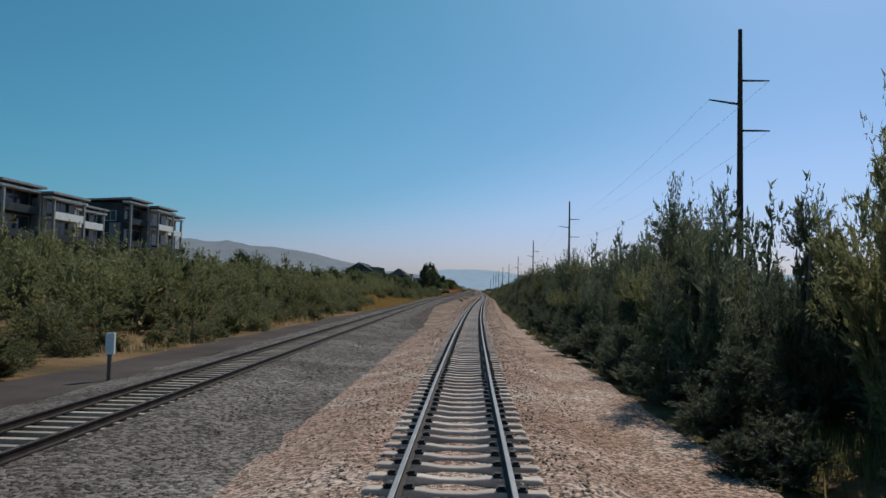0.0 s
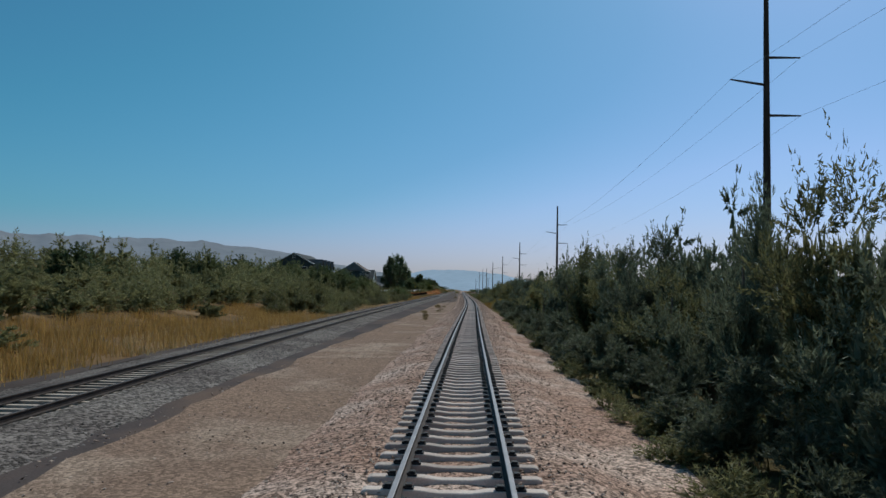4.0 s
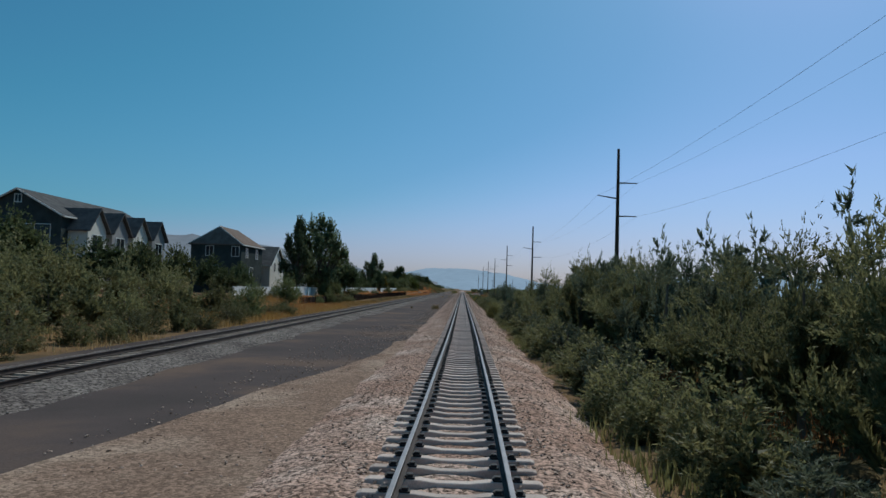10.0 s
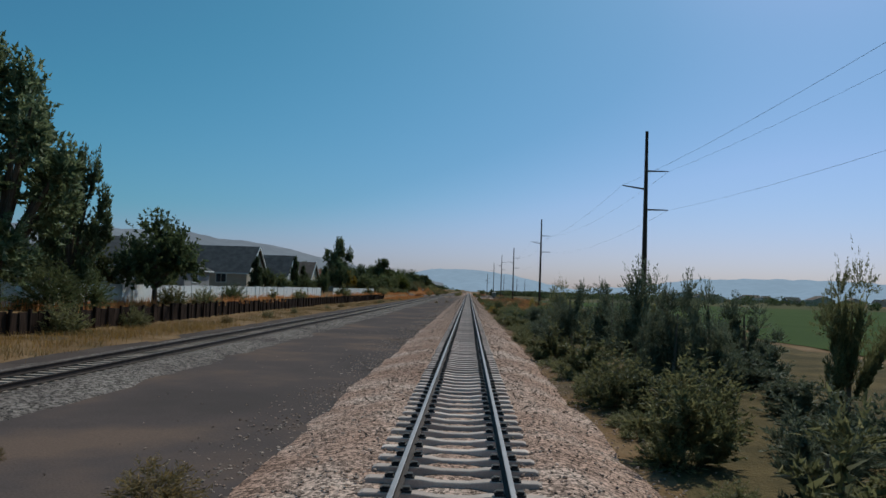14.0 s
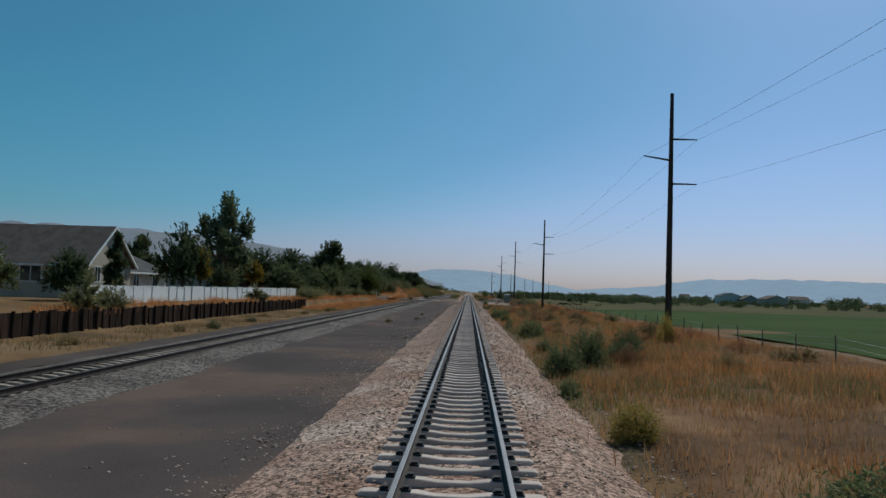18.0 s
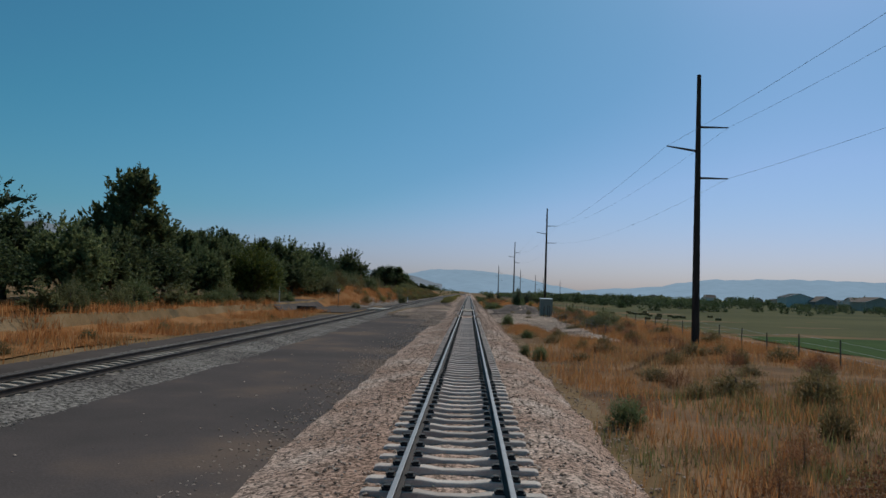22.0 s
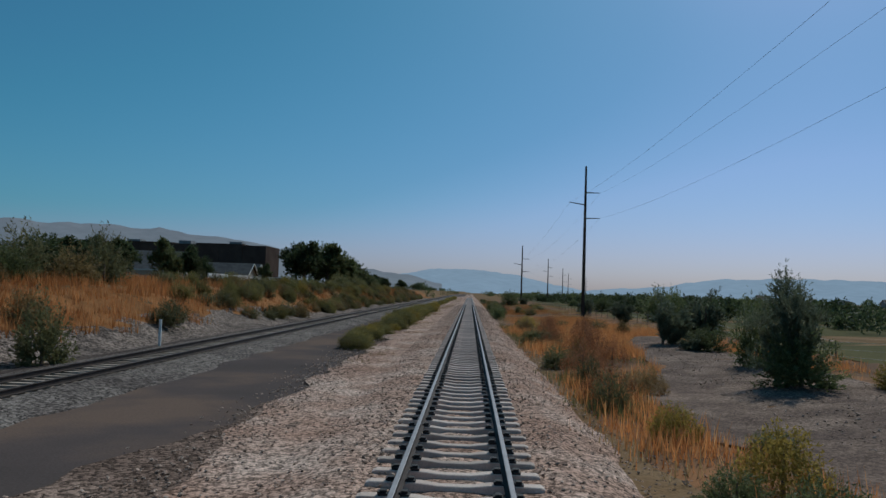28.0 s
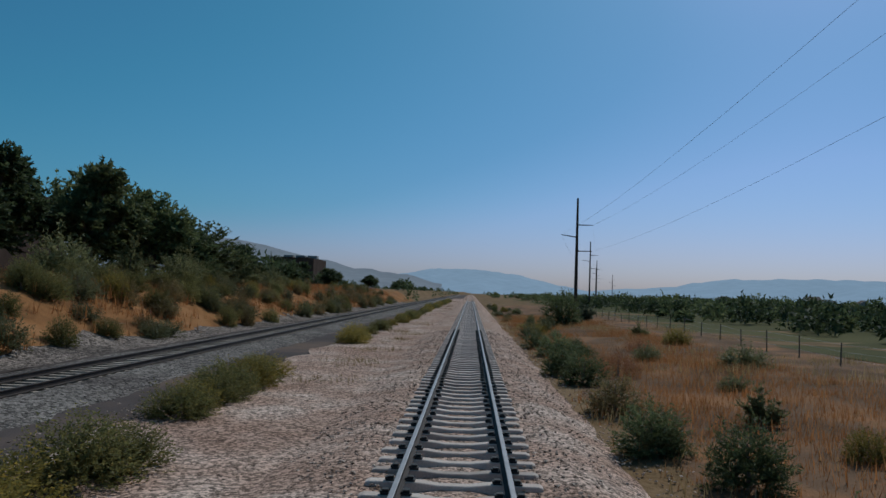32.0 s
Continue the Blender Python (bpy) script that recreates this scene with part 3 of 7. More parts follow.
strip("crossing_apron_field_side", 584, 672, 0.5, field_apron, M_RUBBLE, "rough stony dirt apron and track beside the line", "crossing", wobble=0.09, bumpy=0.012)
# dark lining added to the pit in place of the shade inside it
strip("pit_soil", 628.0, 635.2, 0.3, lambda y: [(4.3 + 1.5 * q / 8 * (1 - 0.25 * abs(y - 632) / 4), ground_z(4.3 + 1.5 * q / 8 * (1 - 0.25 * abs(y - 632) / 4), y) + 0.10) for q in range(-8, 9)], M_DUGSOIL, "dug soil lining a pit, dark to stand in for its shade", "soil", wobble=0.06, bumpy=0.03, rate=0.9)
strip("dug_soil", 635.5, 657, 0.5, lambda y: [(x, ground_z(x, y) + (-0.12 if i == 0 else 0.02 if i in (1, 16) else 0.115)) for i, x in enumerate([2.9 + (9.0 - 4.5 * (abs(y - 645) / 12) ** 2) * (1 - 0.5 * float(smooth_steps(638, 635.5, y))) * q / 16 for q in range(17)])], M_DUGSOIL, "purple grey dug soil heaped behind a culvert", "soil", wobble=0.12, bumpy=0.03, rate=0.8)
strip("crop_field", 300, 596, 4.0, lambda y: spread(21.5 + wob(y, 5, 1.2, 0.05), 190, 8, -0.40), M_FIELD, "flat bright green crop field", "field", bumpy=0.05)
strip("pasture", 600, 1150, 6.0, lambda y: spread(20.5 + wob(y, 6, 1.5, 0.05), 240, 8, -0.43), M_PASTURE, "pale yellow green grazed pasture", "field", bumpy=0.05)
strip("crossing_road", 622, 650, 1.0, lambda y: [(x, ground_z(x, y) + 0.03) for x in (-31, -27, -25, -23.5, -22, -21, -20, -19.2, -18.4, -17.4, -16.2, -15.0, -14.2)], M_PATH, "dark purple grey gravel road leading to the crossing", "road", wobble=0.0, bumpy=0.0)
strip("dry_bank", 648, 1000, 1.0, lambda y: [(x, ground_z(x, y) + 0.04) for x in (-40, -34, -30, -27, -25, -23.5, -22, -21, -20, -19.2, -18.4 + 1.2 * float(smooth_steps(735, 765, y)) - 0.6 * wob(y, 1, 1, 0.2))], M_TURF, "orange dry turf on the bank", "bank", wobble=0.0, bumpy=0.05)
strip("golden_turf", 297, 350, 1.0, lambda y: [(x, ground_z(x, y) + 0.04) for x in (-27, -25, -23.3, -22.4, -21, -19.5, -18, -17.0)], M_TURF, "golden orange turf below the garden fence", "verge", wobble=0.15, bumpy=0.03)
strip("dry_verge", 538, 627, 2.0, lambda y: [(x, ground_z(x, y) + 0.04) for x in (-30, -27, -24.5, -22, -20, -18.6, -17.4)], M_TURF, "orange dry turf before the crossing", "verge", wobble=0.2, bumpy=0.05)
strip("dry_verge_field_side", 441, 613, 2.0, lambda y: [(x, ground_z(x, y) + (0.04 if x > 4 else -0.08)) for x in (3.5, 4.2, 5.0, 6.0, 7.0, 8.5, 10, 12, 14, 16, 18.5, 21)], M_GOLDTURF, "orange brown turf on the field side", "verge", wobble=0.12, bumpy=0.05)
strip("dry_verge_beyond_crossing", 676, 960, 2.0, lambda y: [(x, ground_z(x, y) + (0.04 if x > 4 else -0.08)) for x in (3.5, 4.2, 5.0, 6.0, 7.0, 8.5, 10, 12, 14, 16, 18.5, 20.5)], M_BROWNTURF, "brown soil and orange stubble beyond the crossing", "verge", wobble=0.12, bumpy=0.05)
strip("gravel_slope", 646, 960, 2.0, lambda y: [(x, ground_z(x, y) + 0.05) for x in (-19.2 + 0.6 * float(smooth_steps(735, 765, y)) + 0.8 * wob(y, 7, 1, 0.15), -18.4, -17.6, -16.8, -16.0, -15.2)], M_SLOPE, "purple grey gravel slope at the foot of the bank", "bank", wobble=0.1, bumpy=0.06)


def clearing(y):
    """Edges of the bare clearing past the crossing."""
    return float(np.interp(y, (676, 684, 698, 705, 712, 730, 736), (9.5, 7.2, 6.0, 5.8, 8.3, 10.6, 12.5))), 14.6


strip("bare_dirt", 676, 736, 1.0, lambda y: [(clearing(y)[0] + (clearing(y)[1] - clearing(y)[0]) * q / 8, ground_z(clearing(y)[0] + (clearing(y)[1] - clearing(y)[0]) * q / 8, y) + 0.075) for q in range(9)], M_WORNDIRT, "bare brown dirt clearing beside the grass", "dirt", wobble=0.3, bumpy=0.02)
strip("rubble_bed", 318, 336, 1.0, lambda y: [(x, ground_z(x, y) + 0.06) for x in (4.0, 4.8, 5.6, 6.6, 7.8, 9, 10.5, 12 + wob(y, 4, 0.8, 0.3))], M_RUBBLEBED, "dark grey rubble below the embankment", "rubble", wobble=0.1, bumpy=0.05)
strip("thicket_floor", -20, 442, 2.0, lambda y: [(x + xm(y), ground_z(x + xm(y), y) + (0.04 if x > 4 else -0.08)) for x in (3.5, 4.2, 5.0, 6.0, 7.5, 9, 11, 13, 16, 20)], M_FLOOR, "brown leaf litter and weeds below the willows", "verge", wobble=0.12, bumpy=0.05)

# ---- distance ----


def ridge(name, az0, az1, r, profile, material, label, seed, rough_h=0.12):
    """A range of hills on an arc round the middle of the line, with spurs running down to the plain."""
    n, rows = 130, 9
    v, f = [], []
    for i in range(n):
        a = az0 + (az1 - az0) * i / (n - 1)
        h = r * profile(math.degrees(a))
        for j in range(rows):
            t = j / (rows - 1)
            spur = noise.noise((a * 26, t * 1.5, seed)) + 0.5 * noise.noise((a * 70, t * 3, seed))
            rr = r - 900 * (1 - t) + 140 * spur * (1 - abs(2 * t - 1))
            hh = h * (t ** 1.25) * (1 + rough_h * 0.4 * noise.noise((a * 60, 3, seed)) * t) + 10 * spur * t * (1 - t)
            v.append((rr * math.sin(a), 400 + rr * math.cos(a), -10 + hh))
        if i:
            f += [((i - 1) * rows + j, i * rows + j, i * rows + j + 1, (i - 1) * rows + j + 1) for j in range(rows - 1)]
    ob = new(name, mesh(name, v, f, material))
    for p in ob.data.polygons:
        p.use_smooth = True
    return tagged(ob, label, "mountain", kind="structure")


def bumps(a, pts):
    return float(np.interp(a, [p[0] for p in pts], [p[1] for p in pts]))


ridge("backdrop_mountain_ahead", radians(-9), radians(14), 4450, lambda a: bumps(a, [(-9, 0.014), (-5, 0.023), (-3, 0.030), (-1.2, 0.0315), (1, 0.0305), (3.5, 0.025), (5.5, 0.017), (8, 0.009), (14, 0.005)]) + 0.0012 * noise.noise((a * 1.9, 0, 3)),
      M_MOUNT, "pale blue mountain straight ahead with haze painted in", 2)
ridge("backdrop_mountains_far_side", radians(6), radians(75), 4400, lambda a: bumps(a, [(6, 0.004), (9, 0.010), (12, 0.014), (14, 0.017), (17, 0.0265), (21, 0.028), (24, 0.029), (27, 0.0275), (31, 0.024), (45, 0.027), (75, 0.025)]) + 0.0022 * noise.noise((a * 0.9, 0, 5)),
      M_MOUNT, "long blue mountain range across the valley with painted haze", 5)
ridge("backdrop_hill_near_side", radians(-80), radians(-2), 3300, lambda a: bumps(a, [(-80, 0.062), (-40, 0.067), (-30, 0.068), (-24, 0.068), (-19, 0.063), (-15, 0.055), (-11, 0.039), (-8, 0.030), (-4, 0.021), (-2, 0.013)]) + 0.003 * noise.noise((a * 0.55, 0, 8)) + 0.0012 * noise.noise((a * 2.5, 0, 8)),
      M_HILL, "long bare brown hill with painted haze", 8)

# ---- the two tracks ----
RAIL = [(-0.07, -0.172), (0.07, -0.172), (0.07, -0.160), (0.012, -0.140), (0.010, -0.05), (0.036, -0.036), (0.037, -0.006), (0.028, 0.0), (-0.028, 0.0), (-0.037, -0.006), (-0.036, -0.036), (-0.010, -0.05), (-0.012, -0.140), (-0.07, -0.160)]


def rail_mesh(centre, off, y0, y1, head, step=5.0):
    yy = np.arange(y0, y1 + 1, step)
    n = len(RAIL)
    v = [(centre(float(y)) + off + x, float(y), z) for y in yy for x, z in RAIL]
    f = [(j * n + i, j * n + (i + 1) % n, (j + 1) * n + (i + 1) % n, (j + 1) * n + i) for j in range(len(yy) - 1) for i in range(n)]
    f.append(tuple(range(n)))
    me = mesh("rail", v, f, M_RUST)
    me.materials.append(head)
    for q in me.polygons:
        if (q.index % n) in (6, 7, 8) and q.index < n * (len(yy) - 1):
            q.material_index = 1
    return me


def tie_data(length=2.5, dip=0.03):
    """A concrete tie: tapered sides, lower in the middle, chamfered ends."""
    h = length / 2
    stations = [(-h, -0.205, 0.095), (-h + 0.06, -0.183, 0.105), (-0.48, -0.183, 0.105), (-0.22, -0.187 - dip, 0.09), (0.22, -0.187 - dip, 0.09), (0.48, -0.183, 0.105), (h - 0.06, -0.183, 0.105), (h, -0.205, 0.095)]
    v = [p for x, z, w in stations for p in ((x, -w - 0.02, -0.40), (x, -w, z - 0.012), (x, -w + 0.014, z), (x, w - 0.014, z), (x, w, z - 0.012), (x, w + 0.02, -0.40))]
    f = [(i * 6 + k, i * 6 + k + 1, (i + 1) * 6 + k + 1, (i + 1) * 6 + k) for i in range(7) for k in range(5)]
    f += [(0, 1, 2, 3, 4, 5)[::-1], tuple(42 + i for i in range(6))]
    return v, f


def clip_data(sx, sy):
    """A spring clip on its shoulder, one side of a rail."""
    v, f = joined([box_data(-0.065, 0.065, -0.075, 0.075, -0.19, -0.155), box_data(-0.05, 0.04, -0.05, 0.06, -0.157, -0.115), box_data(-0.075, -0.045, -0.08, 0.02, -0.157, -0.125)])
    return [(x + sx, y + sy, z) for x, y, z in v], f


def track(centre, spacing, y0, y1, own0, own1, label, ties_in_gravel, clips_to, plain=False):
    """Rails, ties and clips of one track; the ties between own0 and own1 are parts of their own."""
    tr = thing("railway_track", label, "railway track", kind="structure")
    for off in (-0.7535, 0.7535):
        part("rail", rail_mesh(centre, off, y0, y1, M_OLDHEAD if plain else M_STEEL), tr, "dark rusty steel rail" if plain else "steel rail with a worn shiny head")
    tv, tf = tie_data()
    me = mesh("tie", tv, tf, M_OLDTIE if plain else M_TIE)
    cv, cf = joined([clip_data(s * 0.7535 + d * 0.14, 0) for s in (-1, 1) for d in (-1, 1)])
    sv, sf = box_data(-1.27, 1.27, -0.085, 0.085, -0.36, -0.187) if plain else (tv, tf)
    rest, clips = [], []
    rnd = random.Random(5)
    for i in range(int((y1 - y0) / spacing)):
        y = y0 + i * spacing
        if any(a < y < b for a, b in ties_in_gravel):
            continue
        x, turn, sink = centre(y) + rnd.gauss(0, 0.012), rnd.gauss(0, 0.006), rnd.gauss(0, 0.005)
        if own0 <= y < own1:
            part("tie", me, tr, m=Matrix.Translation((x, y, sink)) @ Matrix.Rotation(turn, 4, "Z"))
        else:
            rest.append(([(px + x - py * turn, py + y + px * turn, pz + sink) for px, py, pz in sv], sf))
        if y < clips_to:
            clips.append(([(px + x, py + y, pz) for px, py, pz in cv], cf))
    tr.location.z = UP_Z if plain else 0.0
    ob = part("ties", mesh("ties", *joined(rest), M_OLDTIES if plain else M_TIES), tr)
    ob["kind"] = "stuff"
    if not clips:
        return tr
    ob = part("rail_clips", mesh("rail_clips", *joined(clips), M_CLIP), tr, "dark spring clips on the ties")
    ob["kind"] = "stuff"
    return tr


track(xm, 0.71, -12, 1500, 400, 610, "straight railway track with concrete ties and worn rails", [(612, 619.5), (635, 649), (1000, 1600)], 830)
track(xu, 0.56, -12, 1500, 420, 568, "second railway track with pale ties and dark rusty rails", [(633, 641), (1000, 1600)], 0, True)


def crossing_panels(cx, y0, y1, label, spans, top, material):
    th = thing("level_crossing", label, "level crossing", cx, (y0 + y1) / 2, UP_Z if cx < -5 else 0.0)
    h = (y1 - y0) / 2
    for a, b in spans:
        box("panel", a, b, -h, h, -0.3, top, material, th, bev=0.05)


crossing_panels(xu(634), 633.0, 641.0, "pale grey concrete crossing panels between rusty rails", ((-1.8, -1.33), (-1.3, -0.84), (-0.66, -0.01), (0.01, 0.66)), -0.015, M_CONCRETE)
crossing_panels(0.0, 636.0, 648.0, "dusty concrete crossing panels between worn rails", ((-0.66, -0.01), (0.01, 0.66)), -0.13, M_DUSTY)


def stones(name, n, y0, y1, xf, zf, material, lo, hi, label, seed):
    """Loose stones lying on a bed, as one mesh of squashed eight-sided lumps."""
    r = np.random.RandomState(seed)
    y = r.uniform(y0, y1, n)
    x, z = xf(r, y), None
    z = zf(x, y)
    s = r.uniform(lo, hi, n)
    base = np.array([(1, 0, 0), (0, 1, 0), (-1, 0, 0), (0, -1, 0), (0, 0, 0.42), (0, 0, -0.5)], float)
    tri = np.array([(0, 1, 4), (1, 2, 4), (2, 3, 4), (3, 0, 4), (1, 0, 5), (2, 1, 5), (3, 2, 5), (0, 3, 5)])
    p = base[None] * r.uniform(0.6, 1.25, (n, 6, 1)) * s[:, None, None]
    a = r.uniform(0, 6.28, n)
    c, q = np.cos(a)[:, None], np.sin(a)[:, None]
    p = np.stack([p[..., 0] * c - p[..., 1] * q, p[..., 0] * q + p[..., 1] * c, p[..., 2]], -1)
    t = r.uniform(-0.6, 0.6, n)
    c, q = np.cos(t)[:, None], np.sin(t)[:, None]
    p = np.stack([p[..., 0] * c - p[..., 2] * q, p[..., 1], p[..., 0] * q + p[..., 2] * c], -1)
    p += np.stack([x, y, z], -1)[:, None, :]
    me = bpy.data.meshes.new(name)
    me.from_pydata(p.reshape(-1, 3).tolist(), [], (tri[None] + 6 * np.arange(n)[:, None, None]).reshape(-1, 3).tolist())
    me.materials.append(material)
    return tagged(new(name, me), label, "stones", kind="stuff")


M_STONE = mat("loose_pink_tan_stone", (0.31, 0.215, 0.17), (0.46, 0.36, 0.30), 3.0, fine=60, bump=0.2, random_by="island", vary=(0.35, 1.45))
M_STONE3 = mat("loose_brown_rubble", (0.28, 0.2, 0.16), (0.44, 0.335, 0.278), 3.0, fine=60, bump=0.2, random_by="island", vary=(0.4, 1.4))
M_STONE4 = mat("dark_blue_grey_stone", (0.09, 0.088, 0.092), (0.21, 0.2, 0.2), 3.0, fine=60, bump=0.2, random_by="island")
M_STONE2 = mat("loose_grey_stone", (0.13, 0.112, 0.103), (0.24, 0.21, 0.192), 3.0, fine=60, bump=0.2, random_by="island", vary=(0.4, 1.5))
XM = np.vectorize(xm)
XU = np.vectorize(xu)


def shoulder_x(r, y):
    side = np.where(r.rand(len(y)) < 0.5, -1, 1)
    return XM(y) + side * (0.9 + np.abs(r.normal(0.9, 0.85, len(y))))


def bed_z(x, y):
    d = np.abs(x - XM(y))
    z = np.where(x > XM(y), np.interp(d, (0, 1.0, 1.75, 2.25, 2.9, 3.4), (-0.235, -0.226, -0.225, -0.36, -0.58, -0.75)), np.interp(d, (0, 1.0, 1.75, 2.4, 3.3, 4.2), (-0.235, -0.226, -0.225, -0.34, -0.53, -0.6)))
    flat = smooth_steps(612, 622, y) * (1 - smooth_steps(656, 668, y))
    return z * (1 - flat) + np.maximum(z, -0.33) * flat + 0.01


def apron_z(x, y):
    pr = apron_profile(float(y))
    return float(np.interp(x, [p[0] for p in pr], [p[1] for p in pr])) + 0.012


stones("ballast_stones", 80000, -5, 830, shoulder_x, bed_z, M_STONE, 0.022, 0.052, "loose pinkish tan ballast stones", 1)
stones("crib_stones", 13000, -5, 830, lambda r, y: XM(y) + r.uniform(-0.65, 0.65, len(y)), lambda x, y: -0.268 - 0.03 * np.clip((np.abs(x - XM(y)) - 0.25) / 0.35, 0, 1), M_STONE, 0.016, 0.034, "loose ballast stones between the ties", 2)
stones("grey_ballast_stones", 30000, -5, 860, lambda r, y: XU(y) + 1.4 + np.abs(r.normal(0.9, 1.0, len(y))), lambda x, y: UP_Z + np.interp(x - XU(y), (1.0, 1.8, 2.9, 4.3), (-0.22, -0.23, -0.35, -0.43)), M_STONE2, 0.03, 0.06, "loose grey ballast stones", 3)
stones("apron_stones", 9000, 596, 630, lambda r, y: -1.9 - r.uniform(0, 1, len(y)) ** 1.3 * (2.2 + 5.0 * smooth_steps(600, 618, y)), lambda x, y: np.array([apron_z(a, b) for a, b in zip(x, y)]), M_STONE, 0.025, 0.065, "loose pale stones on a crossing apron", 9)
stones("toe_stones", 12000, 285, 830, lambda r, y: XM(y) + 3.1 + np.abs(r.normal(0, 0.65, len(y))), lambda x, y: np.array([ground_z(a, b) + 0.05 for a, b in zip(x, y)]), M_STONE, 0.02, 0.05, "loose ballast stones at the foot of the bed", 47)
stones("clearing_rubble", 3500, 678, 730, lambda r, y: r.uniform(8.5, 14.5, len(y)), lambda x, y: np.array([ground_z(a, b) + 0.08 for a, b in zip(x, y)]), M_STONE3, 0.02, 0.06, "loose pale stones on a dirt clearing", 41)
stones("track_rubble", 5000, 592, 616, lambda r, y: r.uniform(6.9, 10, len(y)), lambda x, y: np.array([ground_z(a, b) + 0.09 for a, b in zip(x, y)]), M_STONE3, 0.018, 0.05, "loose pale stones on a gravel track", 42)
stones("bank_edge_stones", 7000, 664, 800, lambda r, y: -3.5 - 1.6 * smooth_steps(670, 716, y) - 2.0 * smooth_steps(722, 775, y) + r.normal(0, 0.5, len(y)), lambda x, y: 0 * x - 0.425, M_STONE, 0.02, 0.05, "loose tan stones spilled at the edge of a bank", 43)
stones("field_side_rubble", 8000, 614, 676, lambda r, y: r.uniform(2.9, 12, len(y)), lambda x, y: np.array([ground_z(a, b) + 0.09 for a, b in zip(x, y)]), M_STONE3, 0.022, 0.062, "loose pale rubble on a dirt apron", 4)
stones("dark_rubble", 20000, 318, 336, lambda r, y: r.uniform(4.2, 12, len(y)), lambda x, y: np.array([ground_z(a, b) + 0.03 for a, b in zip(x, y)]), M_STONE4, 0.035, 0.09, "dark grey rubble below the embankment", 6)
stones("shoulder_stones", 7000, 60, 300, lambda r, y: XM(y) - r.uniform(3.0, 7.0, len(y)), lambda x, y: 0 * x - 0.455, M_STONE, 0.015, 0.05, "scattered pale stones on sand", 7)
stones("edge_stones", 12000, 285, 620, lambda r, y: XM(y) - 3.2 - np.abs(r.normal(0, 0.75, len(y))), lambda x, y: np.maximum(-0.495, -0.62 + 0 * x), M_STONE, 0.02, 0.05, "loose ballast stones spilled over the road edge", 18)
stones("road_stones", 900, 250, 640, lambda r, y: XM(y) - r.uniform(3.3, 8.0, len(y)), lambda x, y: 0 * x - 0.49, M_STONE, 0.015, 0.045, "scattered stones on a dark road", 8)

# ---- power line ----
POLES = [(14.6, 48.4, 19.8), (14.7, 138.5, 19.2), (14.9, 230, 17.8), (15.0, 316, 16.8), (14.85, 403, 16.5), (14.6, 491.6, 17.5), (14.5, 582, 16.9), (14.8, 678, 19.1), (14.6, 775.5, 19.1),
         (13.3, 871, 14.8), (29.5, 962, 16.0), (46, 1050, 15.6), (60, 1135, 15.6), (84, 1220, 15.6)]


def utility_pole(x, y, top):
    z0 = ground_z(x, y) - 0.1
    h = top - z0
    th = thing("utility_pole", "tall dark brown wooden utility pole with three arms", "utility pole", x, y, z0, group="poles of the power line")
    lean = 0.004 * h
    v, f = tube_data([(0, 0, 0), (lean * 0.3, 0, h * 0.4), (lean, 0, h)], [0.25, 0.21, 0.13], 10)
    part("pole", mesh("pole", v, f, M_POLE), th)
    for side, down, up in ((1, 3.4, 0.0), (-1, 4.95, 0.28), (1, 6.7, 0.0)):
        z = h - down
        v, f = tube_data([(0.1 * side, 0, z), (1.2 * side, 0, z + up * 0.6), (1.95 * side, 0, z + up)], [0.075, 0.06, 0.04], 6)
        a = part("arm", mesh("arm", v, f, M_POLE), th)
        v, f = joined([tube_data([(d * side, 0, z + up * d / 1.95 - 0.01), (d * side, 0, z + up * d / 1.95 + 0.03)], [0.085, 0.085], 8) for d in (0.7, 0.95, 1.2, 1.45, 1.7)])
        part("insulator", mesh("insulator", v, f, M_WIRE), a, "ribbed grey insulator")
    return th


for p in POLES:
    utility_pole(*p)
for side, down, up in ((1, 3.4, 0.0), (-1, 4.95, 0.28), (1, 6.7, 0.0)):
    for (x0, y0, t0), (x1, y1, t1) in zip(POLES[:-1], POLES[1:]):
        pts = []
        for i in range(13):
            t = i / 12
            pts.append((x0 + (x1 - x0) * t + side * 1.95, y0 + (y1 - y0) * t, (t0 - down + up) * (1 - t) + (t1 - down + up) * t - 4 * 1.3 * t * (1 - t)))
        v, f = tube_data(pts, [0.007] * 13, 4)
        tagged(new("power_cable", mesh("power_cable", v, f, M_WIRE)), "thin sagging grey power cable", "cable", "cables of the power line")

# ---- fences ----


def vinyl_fence(y0, y1, x, z, group):
    n = int((y1 - y0) / 1.83)
    fence = thing("privacy_fence", "white vinyl privacy fence above a dark retaining fence", "fence", x, y0, z, group=group)
    pv, pf = box_data(-0.02, 0.02, 0.07, 1.76, 0.08, 1.74)
    pm = mesh("panel", pv, pf, M_VINYL)
    cap = joined([box_data(-0.065, 0.065, -0.065, 0.065, 0, 1.83, 0.01), box_data(-0.08, 0.08, -0.08, 0.08, 1.83, 1.87, 0.02)])
    sm = mesh("post", *cap, M_VINYL)
    rm = mesh("rail", *box_data(-0.035, 0.035, 0.06, 1.77, 0, 0.10), M_VINYL)
    rnd = random.Random(int(y0))
    for i in range(n + 1):
        m = Matrix.Translation((rnd.gauss(0, 0.02), i * 1.83, rnd.gauss(0, 0.02)))
        part("post", sm, fence, m=m)
        if i < n:
            part("panel", pm, fence, m=m @ Matrix.Rotation(rnd.gauss(0, 0.012), 4, "Z"))
            part("rail", rm, fence, m=m @ Matrix.Translation((0, 0, 1.72)))
            part("rail", rm, fence, m=m @ Matrix.Translation((0, 0, 0.04)))
    return fence


